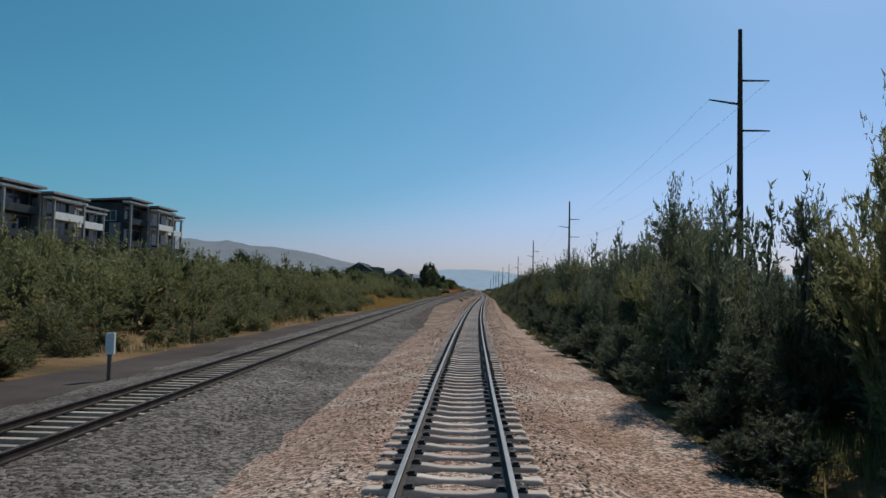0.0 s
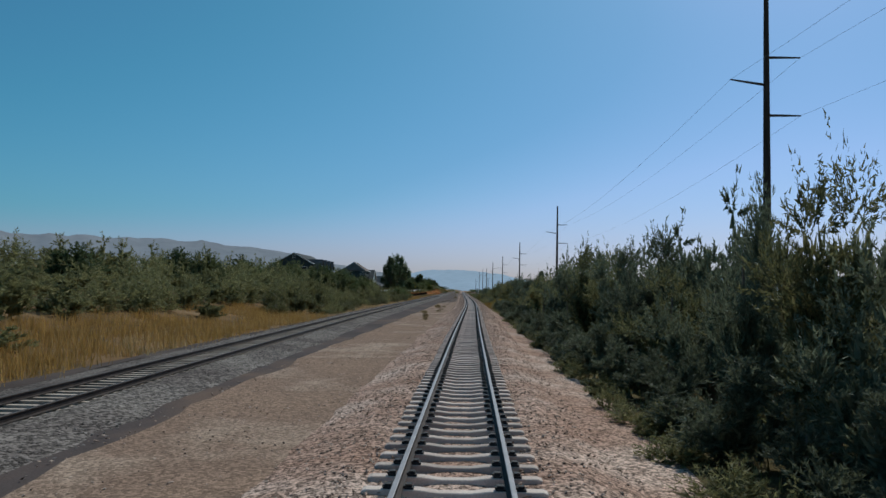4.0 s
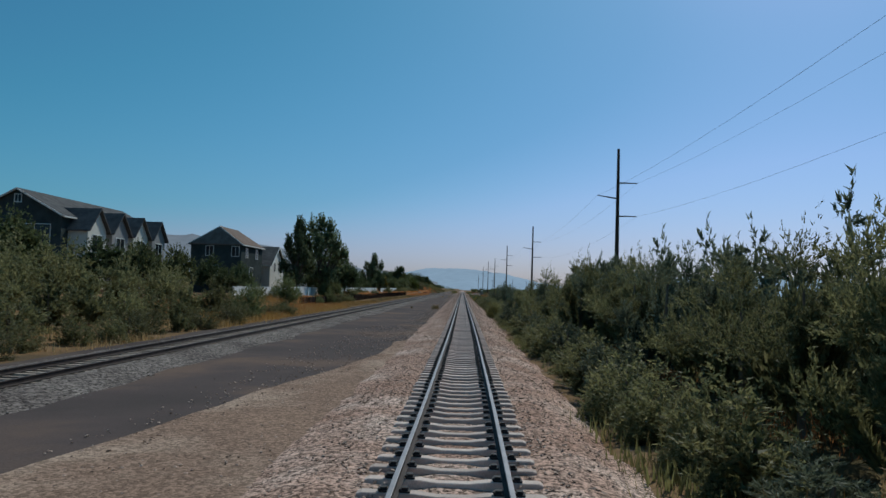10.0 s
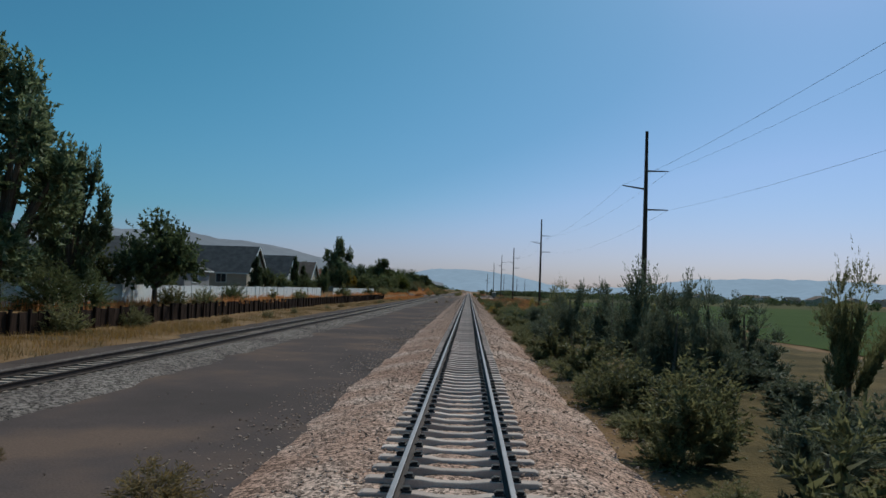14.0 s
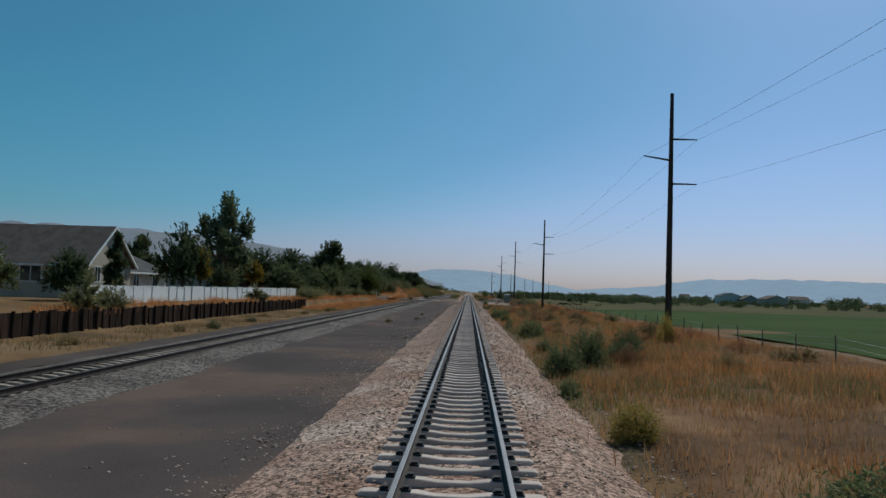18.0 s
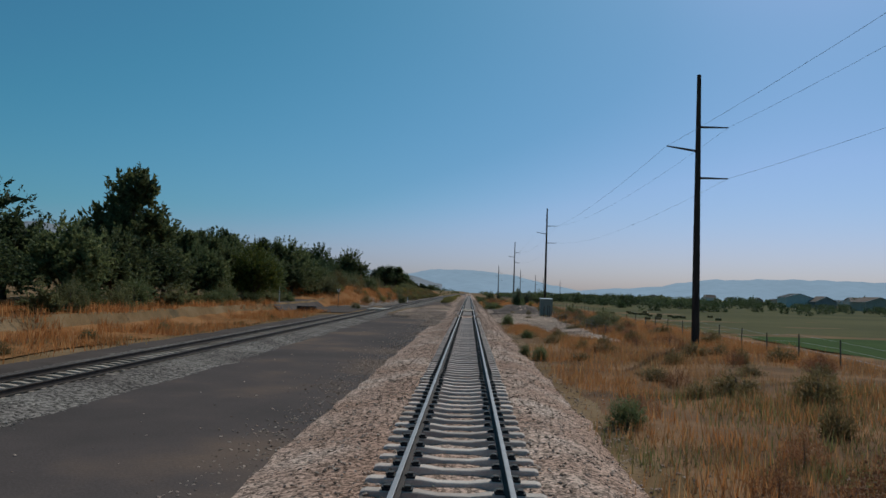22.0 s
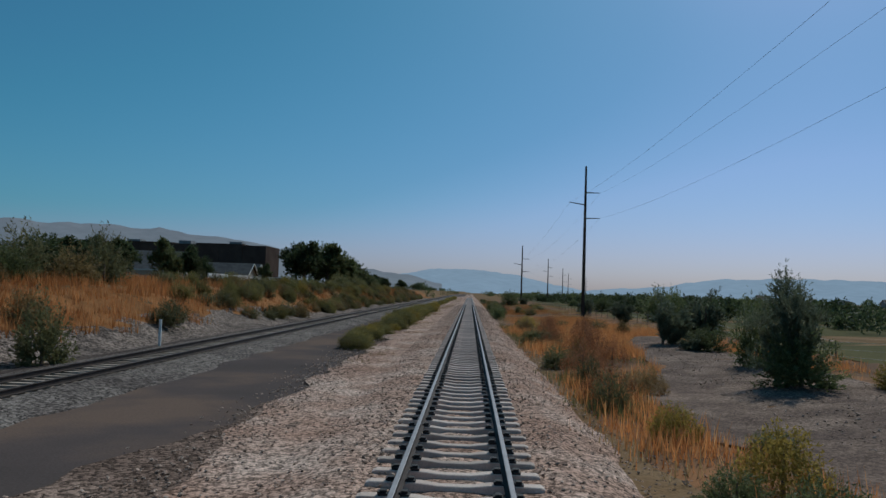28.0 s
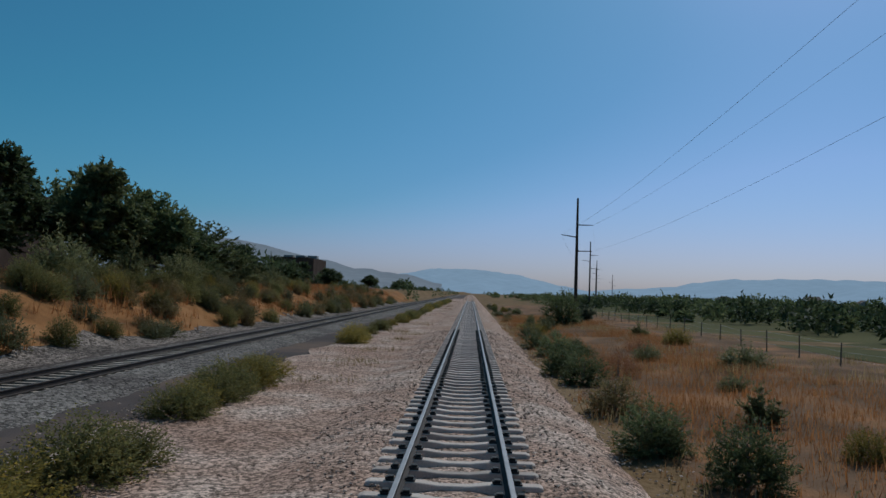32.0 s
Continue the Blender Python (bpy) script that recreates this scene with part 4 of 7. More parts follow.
vinyl_fence(330, 478, -27.3, 0.25, "white fences along the gardens")
vinyl_fence(490, 555, -27.5, 0.25, "white fences along the gardens")
vinyl_fence(788, 832, -38.5, 2.3, "white fences along the gardens")


def retaining_fence(y0, y1, x):
    fence = thing("retaining_fence", "low dark brown upright board retaining fence", "fence", x, y0, -0.8)
    rnd = random.Random(11)
    v, f = box_data(-0.06, 0.06, 0, 0.80, -0.2, 1.45, 0.02)
    me = mesh("board", v, f, M_BROWNFENCE)
    v, f = box_data(-0.02, 0.13, -0.09, 0.09, -0.2, 1.56, 0.03)
    pm = mesh("post", v, f, M_BROWNFENCE)
    for i in range(int((y1 - y0) / 0.84)):
        part("board", me, fence, m=pose(rnd.gauss(0, 0.03), i * 0.84, rnd.gauss(0, 0.05), rnd.gauss(0, 0.6), rnd.gauss(0, 1.0), 0))
        if i % 2 == 0:
            part("post", pm, fence, m=pose(0.06, i * 0.84, rnd.gauss(0, 0.04), 0, rnd.gauss(0, 0.8), 0))


retaining_fence(346, 541, -22.75)


def wire_fence(y0, y1, x, step=4.2, high=1.2, thick=0.038):
    fence = thing("wire_fence", "thin post and wire field fence in dry grass", "fence")
    rnd = random.Random(3)
    ends = []
    y = y0
    while y < y1:
        z = ground_z(x, y)
        top = z + high + rnd.gauss(0, 0.08)
        v, f = tube_data([(x, y, z - 0.1), (x + rnd.gauss(0, 0.05), y, top)], [thick, thick * 0.9], 6)
        part("post", mesh("post", v, f, M_WOODPOST), fence)
        ends.append((x, y, top))
        y += step * rnd.uniform(0.9, 1.1)
    for d in (0.08 * high, 0.36 * high, 0.64 * high):
        v, f = tube_data([(a, b, c - d) for a, b, c in ends], [0.006] * len(ends), 3)
        part("wire", mesh("wire", v, f, M_WIRE), fence)


wire_fence(392, 618, 17.6)
wire_fence(640, 940, 17.8)
wire_fence(590, 627, 10.3, 3.2, 0.95, 0.032)

# ---- small things by the line ----


def cabinet(x, y):
    z = ground_z(x + 0.7, y + 0.3) - 0.12
    h = 1.88 - z
    th = thing("signal_cabinet", "grey galvanised steel signal cabinet with a bright flat roof", "cabinet", x, y, z)
    box("plinth", -0.05, 1.55, -0.05, 1.6, -0.25, 0.10, M_CONCRETE, th, bev=0.02)
    box("body", 0, 1.5, 0, 1.55, 0.10, h, M_GALV, th, bev=0.03)
    d = box("door", 0.08, 1.42, -0.025, 0.0, 0.2, h - 0.12, M_GALV, th)
    box("handle", 0.30, 0.34, -0.06, -0.025, 0.95, 1.12, M_CLIP, d, "dark lever handle")
    for q in (0.35, 1.1, 1.9):
        box("hinge", 1.38, 1.44, -0.05, -0.025, q, q + 0.12, M_GALV, d)
    box("side_panel", -0.015, 0.0, 0.10, 1.45, 0.2, h - 0.12, M_GALV, th)
    # sun's reflection on the flat roof is put in as white colour
    v = [(-0.03, -0.04, h), (1.53, -0.04, h), (1.53, 1.59, h), (-0.03, 1.59, h), (-0.03, -0.04, h + 0.04), (1.53, -0.04, h + 0.04), (1.53, 1.59, h + 0.09), (-0.03, 1.59, h + 0.09)]
    part("roof", mesh("roof", v, [(3, 2, 1, 0), (4, 5, 6, 7), (0, 1, 5, 4), (1, 2, 6, 5), (2, 3, 7, 6), (3, 0, 4, 7)], M_WHITEMETAL), th, "sheet metal roof, white for the sun's reflection")
    v, f = tube_data([(0.05, 0.02, h + 0.03), (0.05, 0.02, h + 0.12), (0.09, 0.02, h + 0.15), (0.13, 0.02, h + 0.12), (0.13, 0.02, h + 0.03)], [0.012] * 5, 5)
    part("lifting_eye", mesh("lifting_eye", v, f, M_CLIP), th)


cabinet(9.3, 629.0)
for (x, y, h) in ((9.3, 624.8, 1.35), (9.75, 625.0, 1.5), (9.95, 624.6, 1.45)):
    v, f = tube_data([(x, y, ground_z(x, y) - 0.1), (x + 0.03, y, ground_z(x, y) + h)], [0.075, 0.065], 8)
    tagged(new("wooden_post", mesh("wooden_post", v, f, M_WOODPOST)), "weathered grey wooden post beside a cabinet", "post", "posts by the crossing")
rnd = random.Random(8)
bv, bf = box_data(-0.40, 0.40, -0.21, 0.21, 0.0, 0.32, 0.04)
BALE = mesh("bale", bv, bf, M_BALE)
tv, tf = joined([box_data(q, q + 0.015, -0.214, 0.214, -0.002, 0.324) for q in (-0.22, 0.2)])
TWINE = mesh("twine", tv, tf, M_TWIG)
for (x, y) in ((23.5, 632), (25.0, 632.6), (27.7, 648), (28.2, 644.6), (24.3, 660), (28.5, 667), (27.6, 661), (27.5, 657), (28.3, 656.5), (29.2, 656.8), (31, 655.5), (31, 649), (31.5, 646), (29.8, 642), (31.2, 643), (34.6, 638), (38, 652), (33, 674)):
    th = thing("hay_bale", "small dark hay bale lying on a mown field", "hay bale", x, y, -0.44, rnd.uniform(-30, 30), "hay bales on the field")
    part("bale", BALE, th)
    part("twine", TWINE, th)


def culvert():
    th = thing("culvert_pipe", "black corrugated culvert pipe in a dug pit", "pipe", 4.15, 633.3, -1.27, -6)
    n, seg = 18, 12
    v, f = [], []
    for i in range(seg + 1):
        r = 0.30 + (0.02 if i % 2 else 0.0)
        for q in range(n):
            a = 2 * math.pi * q / n
            v.append((r * math.cos(a), i * 0.09, 0.2 + r * math.sin(a)))
    o = len(v)
    for i in range(seg + 1):
        for q in range(n):
            a = 2 * math.pi * q / n
            v.append((0.27 * math.cos(a), i * 0.09, 0.2 + 0.27 * math.sin(a)))
    for i in range(seg):
        for q in range(n):
            f.append((i * n + q, i * n + (q + 1) % n, (i + 1) * n + (q + 1) % n, (i + 1) * n + q))
            f.append((o + i * n + q, o + (i + 1) * n + q, o + (i + 1) * n + (q + 1) % n, o + i * n + (q + 1) % n))
    f += [(q, o + q, o + (q + 1) % n, (q + 1) % n) for q in range(n)]
    part("pipe", mesh("pipe", v, f, M_PIPE), th)


culvert()


def marker_post(x, y, h, label, head=True):
    z = ground_z(x, y)
    z = max(z, -0.6)
    th = thing("marker_post", label, "post", x, y, z)
    v, f = box_data(-0.06, 0.06, -0.04, 0.04, -0.2, h * 0.75 if head else h, 0.01)
    part("post", mesh("post", v, f, M_WOODPOST if head else M_WHITEMETAL), th)
    if head:
        box("head", -0.14, 0.14, -0.05, 0.09, h * 0.55, h, M_WHITEMETAL, th, "white painted box", bev=0.02)


marker_post(-13.9, 23.0, 1.5, "grey wooden marker post with a white box on top")
marker_post(-23.6, 626.5, 1.9, "slim white marker post in dry grass", False)
marker_post(-14.9, 716, 1.3, "slim marker post beside the other track", False)


def crossing_sign(x, y):
    z = ground_z(x, y)
    th = thing("crossing_sign", "thin grey sign pole with a small sign seen from behind", "sign", x, y, z)
    v, f = tube_data([(0, 0, -0.2), (0.02, 0, 2.5)], [0.05, 0.045], 8)
    part("pole", mesh("pole", v, f, M_WOODPOST), th)
    for s in (-1, 1):
        v, f = tube_data([(0.02, -0.03, 2.3), (0.02 + s * 0.22, -0.03, 2.75)], [0.05, 0.05], 4)
        part("blade", mesh("blade", v, f, M_WHITEMETAL), th, "white sign blade")


crossing_sign(-18.4, 639.0)


def tie_stack(x, y):
    th = thing("tie_stack", "low stack of dark old wooden ties", "tie stack", x, y, ground_z(x, y), 4)
    for j in range(3):
        for i in range(4):
            box("old_tie", -1.15 + 0.03 * ((i * 7 + j * 3) % 4), 1.15, i * 0.27, i * 0.27 + 0.24, j * 0.22, j * 0.22 + 0.20, M_CLIP, th, bev=0.02)


tie_stack(-19.2, 622.0)


for (x, y) in ((-24.5, 700), (-25.5, 722)):
    z = ground_z(x, y)
    v, f = tube_data([(x, y, z - 0.1), (x, y, z + 1.2)], [0.12, 0.11], 8)
    tagged(new("wooden_post", mesh("wooden_post", v, f, M_WOODPOST)), "short dark wooden post in dry orange grass", "post", "posts on the bank")

# ---- houses ----


def window(parent, x0, x1, y, z0, z1, axis="y", sign=-1, frame_mat=None):
    """A framed pane on a wall that faces along axis by sign."""
    fm = frame_mat or M_TRIM
    d = 0.06 * sign

    def b(name, a0, a1, c0, c1, depth0, depth1, m, par):
        lo, hi = sorted((y + depth0 * sign, y + depth1 * sign))
        if axis == "y":
            return box(name, a0, a1, lo, hi, c0, c1, m, par)
        return box(name, lo, hi, a0, a1, c0, c1, m, par)
    w = b("window", x0, x1, z0, z1, 0.004, 0.03, M_GLASS, parent)
    t = 0.09
    for a0, a1, c0, c1 in ((x0 - t, x1 + t, z1, z1 + t), (x0 - t, x1 + t, z0 - t, z0), (x0 - t, x0, z0, z1), (x1, x1 + t, z0, z1), ((x0 + x1) / 2 - 0.03, (x0 + x1) / 2 + 0.03, z0, z1)):
        b("frame", a0, a1, c0, c1, 0.0, 0.07, fm, w)
    return w


def gable_house(x0, x1, y0, y1, zb, eave, top, ridge_axis, wall, roof, label, windows=(), over=0.5, hip=0.0, group="houses along the line"):
    """A house with a pitched roof; x0..y1 in the world, the ridge along x or y."""
    th = thing("house", label, "house", 0, 0, 0, group=group)
    if ridge_axis == "x":
        c = (y0 + y1) / 2
        v = [(x0, y0, zb), (x1, y0, zb), (x1, y1, zb), (x0, y1, zb), (x0, y0, eave), (x1, y0, eave), (x1, y1, eave), (x0, y1, eave), (x0 + hip, c, top), (x1 - hip, c, top)]
        f = [(0, 1, 5, 4), (2, 3, 7, 6), (1, 2, 6, 9, 5) if not hip else (1, 2, 6, 5), (3, 0, 4, 8, 7) if not hip else (3, 0, 4, 7)]
        e = [(x0 - over, x1 + over, y0 - over, c), (x0 - over, x1 + over, c, y1 + over)]
        slope = (top - eave) / (c - y0)
        planes = [[(x0 - over, y0 - over, eave - slope * over), (x1 + over, y0 - over, eave - slope * over), (x1 + over - hip * 1.1, c, top), (x0 - over + hip * 1.1, c, top)],
                  [(x1 + over, y1 + over, eave - slope * over), (x0 - over, y1 + over, eave - slope * over), (x0 - over + hip * 1.1, c, top), (x1 + over - hip * 1.1, c, top)]]
        if hip:
            planes += [[planes[0][1], planes[1][0], planes[0][2]], [planes[1][1], planes[0][0], planes[0][3]]]
    else:
        c = (x0 + x1) / 2
        v = [(x0, y0, zb), (x1, y0, zb), (x1, y1, zb), (x0, y1, zb), (x0, y0, eave), (x1, y0, eave), (x1, y1, eave), (x0, y1, eave), (c, y0 + hip, top), (c, y1 - hip, top)]
        f = [(1, 2, 6, 5), (3, 0, 4, 7), (0, 1, 5, 8, 4) if not hip else (0, 1, 5, 4), (2, 3, 7, 9, 6) if not hip else (2, 3, 7, 6)]
        slope = (top - eave) / (x1 - c)
        planes = [[(x1 + over, y0 - over, eave - slope * over), (x1 + over, y1 + over, eave - slope * over), (c, y1 + over - hip * 1.1, top), (c, y0 - over + hip * 1.1, top)],
                  [(x0 - over, y1 + over, eave - slope * over), (x0 - over, y0 - over, eave - slope * over), (c, y0 - over + hip * 1.1, top), (c, y1 + over - hip * 1.1, top)]]
        if hip:
            planes += [[planes[0][0], planes[0][3], planes[1][1]], [planes[0][1], planes[1][0], planes[0][2]]]
    part("wall", mesh("wall", v, f, wall), th)
    rv, rf = [], []
    for pl in planes:
        o, n = len(rv), len(pl)
        rv += [(a, b, d + 0.05) for a, b, d in pl] + [(a, b, d + 0.25) for a, b, d in pl]
        rf += [tuple(range(o, o + n))[::-1], tuple(range(o + n, o + 2 * n))] + [(o + i, o + (i + 1) % n, o + n + (i + 1) % n, o + n + i) for i in range(n)]
    part("roof", mesh("roof", rv, rf, roof), th)
    # barge boards and gutters
    for pl in planes[:2]:
        n = len(pl)
        for i in range(n):
            a, b = Vector(pl[i]), Vector(pl[(i + 1) % n])
            if max(a.z, b.z) > top - 0.01 and min(a.z, b.z) > top - 0.01:
                continue
            tv, tf = tube_data([a + Vector((0, 0, 0.12)), b + Vector((0, 0, 0.12))], [0.13, 0.13], 4)
            part("trim", mesh("trim", tv, tf, M_TRIM), th, "white roof edge board")
    for (ax, pos, sign, a0, a1, z0, z1) in windows:
        window(th, a0, a1, pos, z0, z1, ax, sign)
    return th


# apartment block on the rise, with flat overhanging roofs
def apartment(y0, y1, x, zb, top, label):
    th = thing("apartment_building", label, "apartment building", group="modern apartment blocks")
    n = 3
    w = (y1 - y0) / n
    for i in range(n):
        a, b = y0 + i * w, y0 + (i + 1) * w
        fx = x + (1.8 if i % 2 else 0.0)
        t = top - 0.75 * i
        box("wall", x - 13, fx, a + 0.01, b - 0.01, zb, t, M_WALL_DARK if i % 2 == 0 else M_WALL_GREY, th)
        v = [(x - 14, a - 0.8, t), (fx + 2.2, a - 0.8, t + 0.7), (fx + 2.2, b + 0.4, t + 0.7), (x - 14, b + 0.4, t)]
        v += [(p, q, r + 0.35) for p, q, r in v]
        part("roof", mesh("roof", v, [(3, 2, 1, 0), (4, 5, 6, 7), (0, 1, 5, 4), (1, 2, 6, 5), (2, 3, 7, 6), (3, 0, 4, 7)], M_WALL_GREY), th, "thin flat grey roof with a wide overhang")
        box("fascia", fx + 0.3, fx + 1.9, a - 0.6, b + 0.2, t - 0.05, t + 0.28, M_TRIM, th, "white soffit")
        for s in range(3):
            z = zb + 1.0 + s * (t - zb) / 3.1
            window(th, a + 1.0, b - 1.0, fx, z + 0.3, z + 3.3, "x", 1, M_WALL_GREY)
            bal = box("balcony", fx + 0.003, fx + 1.7, a + 0.5, b - 0.5, z - 0.25, z, M_TRIM if s == 2 and i > 0 else M_WALL_DARK, th)
            box("railing", fx + 1.6, fx + 1.7, a + 0.5, b - 0.5, z, z + 1.0, M_TRIM if s == 2 and i > 0 else M_WALL_DARK, bal)
        for q in (a + 0.35, b - 0.75):
            box("column", fx + 1.35, fx + 1.75, q, q + 0.4, zb, t, M_WALL_GREY, th)
        # face that looks back along the line
        if i == 0:
            for s in range(3):
                z = zb + 1.2 + s * (t - zb) / 3.1
                for q in range(3):
                    window(th, x - 11.5 + q * 4.0, x - 9.3 + q * 4.0, a + 0.01, z + 0.2, z + 2.2, "y", -1)
            box("panel", x - 2.6, x - 0.3, a - 0.10, a + 0.005, zb, t - 4.2, M_WALL_GREY, th, "pale grey wall panel")
    return th


apartment(107, 138, -75.5, 4.6, 16.9, "modern grey and charcoal apartment block with flat roofs")
apartment(148, 175, -75.5, 4.6, 19.0, "modern charcoal apartment block with white balconies and flat roofs")

# terrace of tall houses
t1 = gable_house(-62, -50.6, 334, 362, 1.2, 10.4, 13.5, "y", M_WALL_SLATE, M_ROOF_GREY, "tall grey green terrace house with dark shingle roof",
                 [("y", 334, -1, -60, -57.5, 4.0, 6.2), ("y", 334, -1, -56, -52, 6.0, 9.2), ("y", 334, -1, -56, -52, 2.6, 5.2), ("y", 334, -1, -56.7, -55.9, 12.0, 12.9)])
for i, (ya, yb) in enumerate(((335.6, 340.4), (342.1, 346.9), (348.6, 353.4), (355.1, 359.9))):
    c = (ya + yb) / 2
    v = [(-50.61, ya, 1.2), (-48.0, ya, 1.2), (-48.0, yb, 1.2), (-50.61, yb, 1.2), (-50.61, ya, 8.9), (-48.0, ya, 8.9), (-48.0, yb, 8.9), (-50.61, yb, 8.9), (-50.61, c, 11.4), (-48.0, c, 11.4)]
    bay = part("bay", mesh("bay", v, [(0, 1, 5, 4), (1, 2, 6, 9, 5), (2, 3, 7, 6)], M_WALL_WHITE if i % 2 == 0 else M_WALL_GREY), t1, "projecting gabled bay")
    v = [(-53.5, ya - 0.4, 8.55), (-47.5, ya - 0.4, 8.55), (-47.5, c, 11.55), (-53.5, c, 11.55), (-53.5, yb + 0.4, 8.55), (-47.5, yb + 0.4, 8.55)]
    v += [(a, b, d + 0.22) for a, b, d in v]
    part("bay_roof", mesh("bay_roof", v, [(0, 1, 2, 3), (3, 2, 5, 4), (6, 9, 8, 7), (9, 10, 11, 8), (1, 7, 8, 2), (2, 8, 11, 5), (0, 6, 7, 1), (4, 5, 11, 10)], M_ROOF_GREY), bay)
    for z in (3.0, 6.2):
        window(bay, ya + 1.2, yb - 1.2, -48.0, z, z + 2.0, "x", 1)
gable_house(-46.0, -37.4, 366, 379, 0.8, 9.0, 11.9, "y", M_WALL_SLATE, M_ROOF_BROWN, "tall slate green house with a brown shingle roof",
            [("y", 366, -1, -43.4, -42.2, 7.0, 8.6), ("y", 366, -1, -39.0, -37.8, 7.0, 8.6), ("y", 366, -1, -43.0, -41.4, 3.6, 5.4), ("x", -37.4, 1, 368.5, 369.8, 6.9, 8.5), ("x", -37.4, 1, 374.5, 375.8, 6.9, 8.5), ("x", -37.4, 1, 371, 373, 3.6, 5.2)], over=0.35, hip=1.6)
gable_house(-50, -36.4, 381, 391.4, 0.6, 6.0, 9.5, "x", M_WALL_WHITE, M_ROOF_GREY, "cream house with a white gable and dark grey roof",
            [("x", -36.4, 1, 383.9, 384.9, 4.9, 6.5), ("x", -36.4, 1, 387.2, 388.2, 4.9, 6.5), ("y", 381, -1, -43, -41, 3.0, 4.8)], over=0.4)
gable_house(-54, -40, 424, 436, 1.0, 4.2, 7.6, "x", M_WALL_GREY, M_ROOF_GREY, "low grey house with a dark shingle roof", [("x", -40, 1, 427, 429, 2.4, 3.8)], hip=2.5)
gable_house(-53, -40, 443, 453, 1.0, 4.2, 7.4, "y", M_WALL_GREY, M_ROOF_GREY, "low grey house behind garden trees", [("x", -40, 1, 446, 448, 2.4, 3.8)], hip=2.5)
gable_house(-54, -36, 459, 469.5, 0.6, 4.3, 8.5, "x", M_WALL_TAN, M_ROOF_GREY, "cream house with a steep gable and dark roof",
            [("x", -36, 1, 461.6, 462.8, 2.9, 4.4), ("x", -36, 1, 464.4, 465.4, 2.9, 4.4), ("y", 459, -1, -41, -39.4, 2.6, 4.2)])
gable_house(-52, -35.2, 481.5, 490.5, 0.6, 4.2, 8.0, "x", M_WALL_WHITE, M_ROOF_GREY, "cream house with white gable trim and dark roof",
            [("x", -35.2, 1, 484.4, 485.6, 2.9, 4.4), ("x", -35.2, 1, 487.5, 488.5, 2.9, 4.4)])
gable_house(-53, -35.8, 505.2, 514.4, 0.6, 4.0, 7.6, "x", M_WALL_TAN, M_ROOF_BROWN, "tan stucco house with a steep gable and brown roof",
            [("x", -35.8, 1, 506.9, 507.9, 2.3, 3.7), ("x", -35.8, 1, 509.2, 510.2, 2.3, 3.7), ("x", -35.8, 1, 511.6, 512.6, 2.3, 3.7), ("y", 505.2, -1, -42, -40, 2.2, 3.6)])
gable_house(-48, -37.6, 516, 528, 0.6, 3.5, 6.0, "y", M_WALL_TAN, M_ROOF_GREY, "low tan house wing with a grey roof", [("x", -37.6, 1, 519, 520.4, 1.9, 3.2), ("x", -37.6, 1, 524, 525.4, 1.9, 3.2)], hip=2.0)
gable_house(-52, -38, 556, 568, 1.0, 4.2, 7.2, "x", M_WALL_TAN, M_ROOF_RED, "tan house with a reddish shingle roof", [("x", -38, 1, 559, 561, 2.4, 3.8)], hip=3.0)
gable_house(-66, -53, 812, 823, 2.4, 4.9, 8.2, "x", M_WALL_TAN, M_ROOF_GREY, "tan house with a white edged gable on the bank", [("x", -53, 1, 815, 816.4, 3.6, 4.9), ("x", -53, 1, 818.6, 820, 3.6, 4.9)])
gable_house(-58, -45.6, 829.5, 836.5, 2.4, 4.5, 6.8, "x", M_WALL_TAN, M_ROOF_GREY, "grey roofed tan house with a white edged gable", [("x", -45.6, 1, 832, 833.4, 3.2, 4.4)])
gable_house(-59, -46.5, 838.2, 844.4, 2.4, 4.5, 7.0, "x", M_WALL_WHITE, M_ROOF_GREY, "low cream house with a small white gable", [("x", -46.5, 1, 840.6, 841.8, 3.2, 4.4)])


def hall(x0, x1, y0, y1, zb, top):
    th = thing("warehouse", "long dark brown flat roofed warehouse", "warehouse")
    n = 8
    w = (x1 - x0) / n
    for i in range(n):
        box("wall_panel", x0 + i * w + 0.03, x0 + (i + 1) * w - 0.03, y0, y1, zb, top - (0.3 if i % 3 == 1 else 0), M_WALL_BROWN, th)
    box("roof", x0 + 0.5, x1 - 0.5, y0 + 0.5, y1 - 0.5, top - 0.6, top - 0.35, M_ROOF_GREY, th)
    for i in range(3):
        box("roof_unit", x0 + (0.2 + 0.28 * i) * (x1 - x0), x0 + (0.2 + 0.28 * i) * (x1 - x0) + 3, y0 + 6, y0 + 9, top - 0.36, top + 0.8, M_WALL_GREY, th)


hall(-92, -47.5, 850, 862, 2.0, 12.0)
hall(-64, -50, 1010, 1030, 2.4, 12.0)


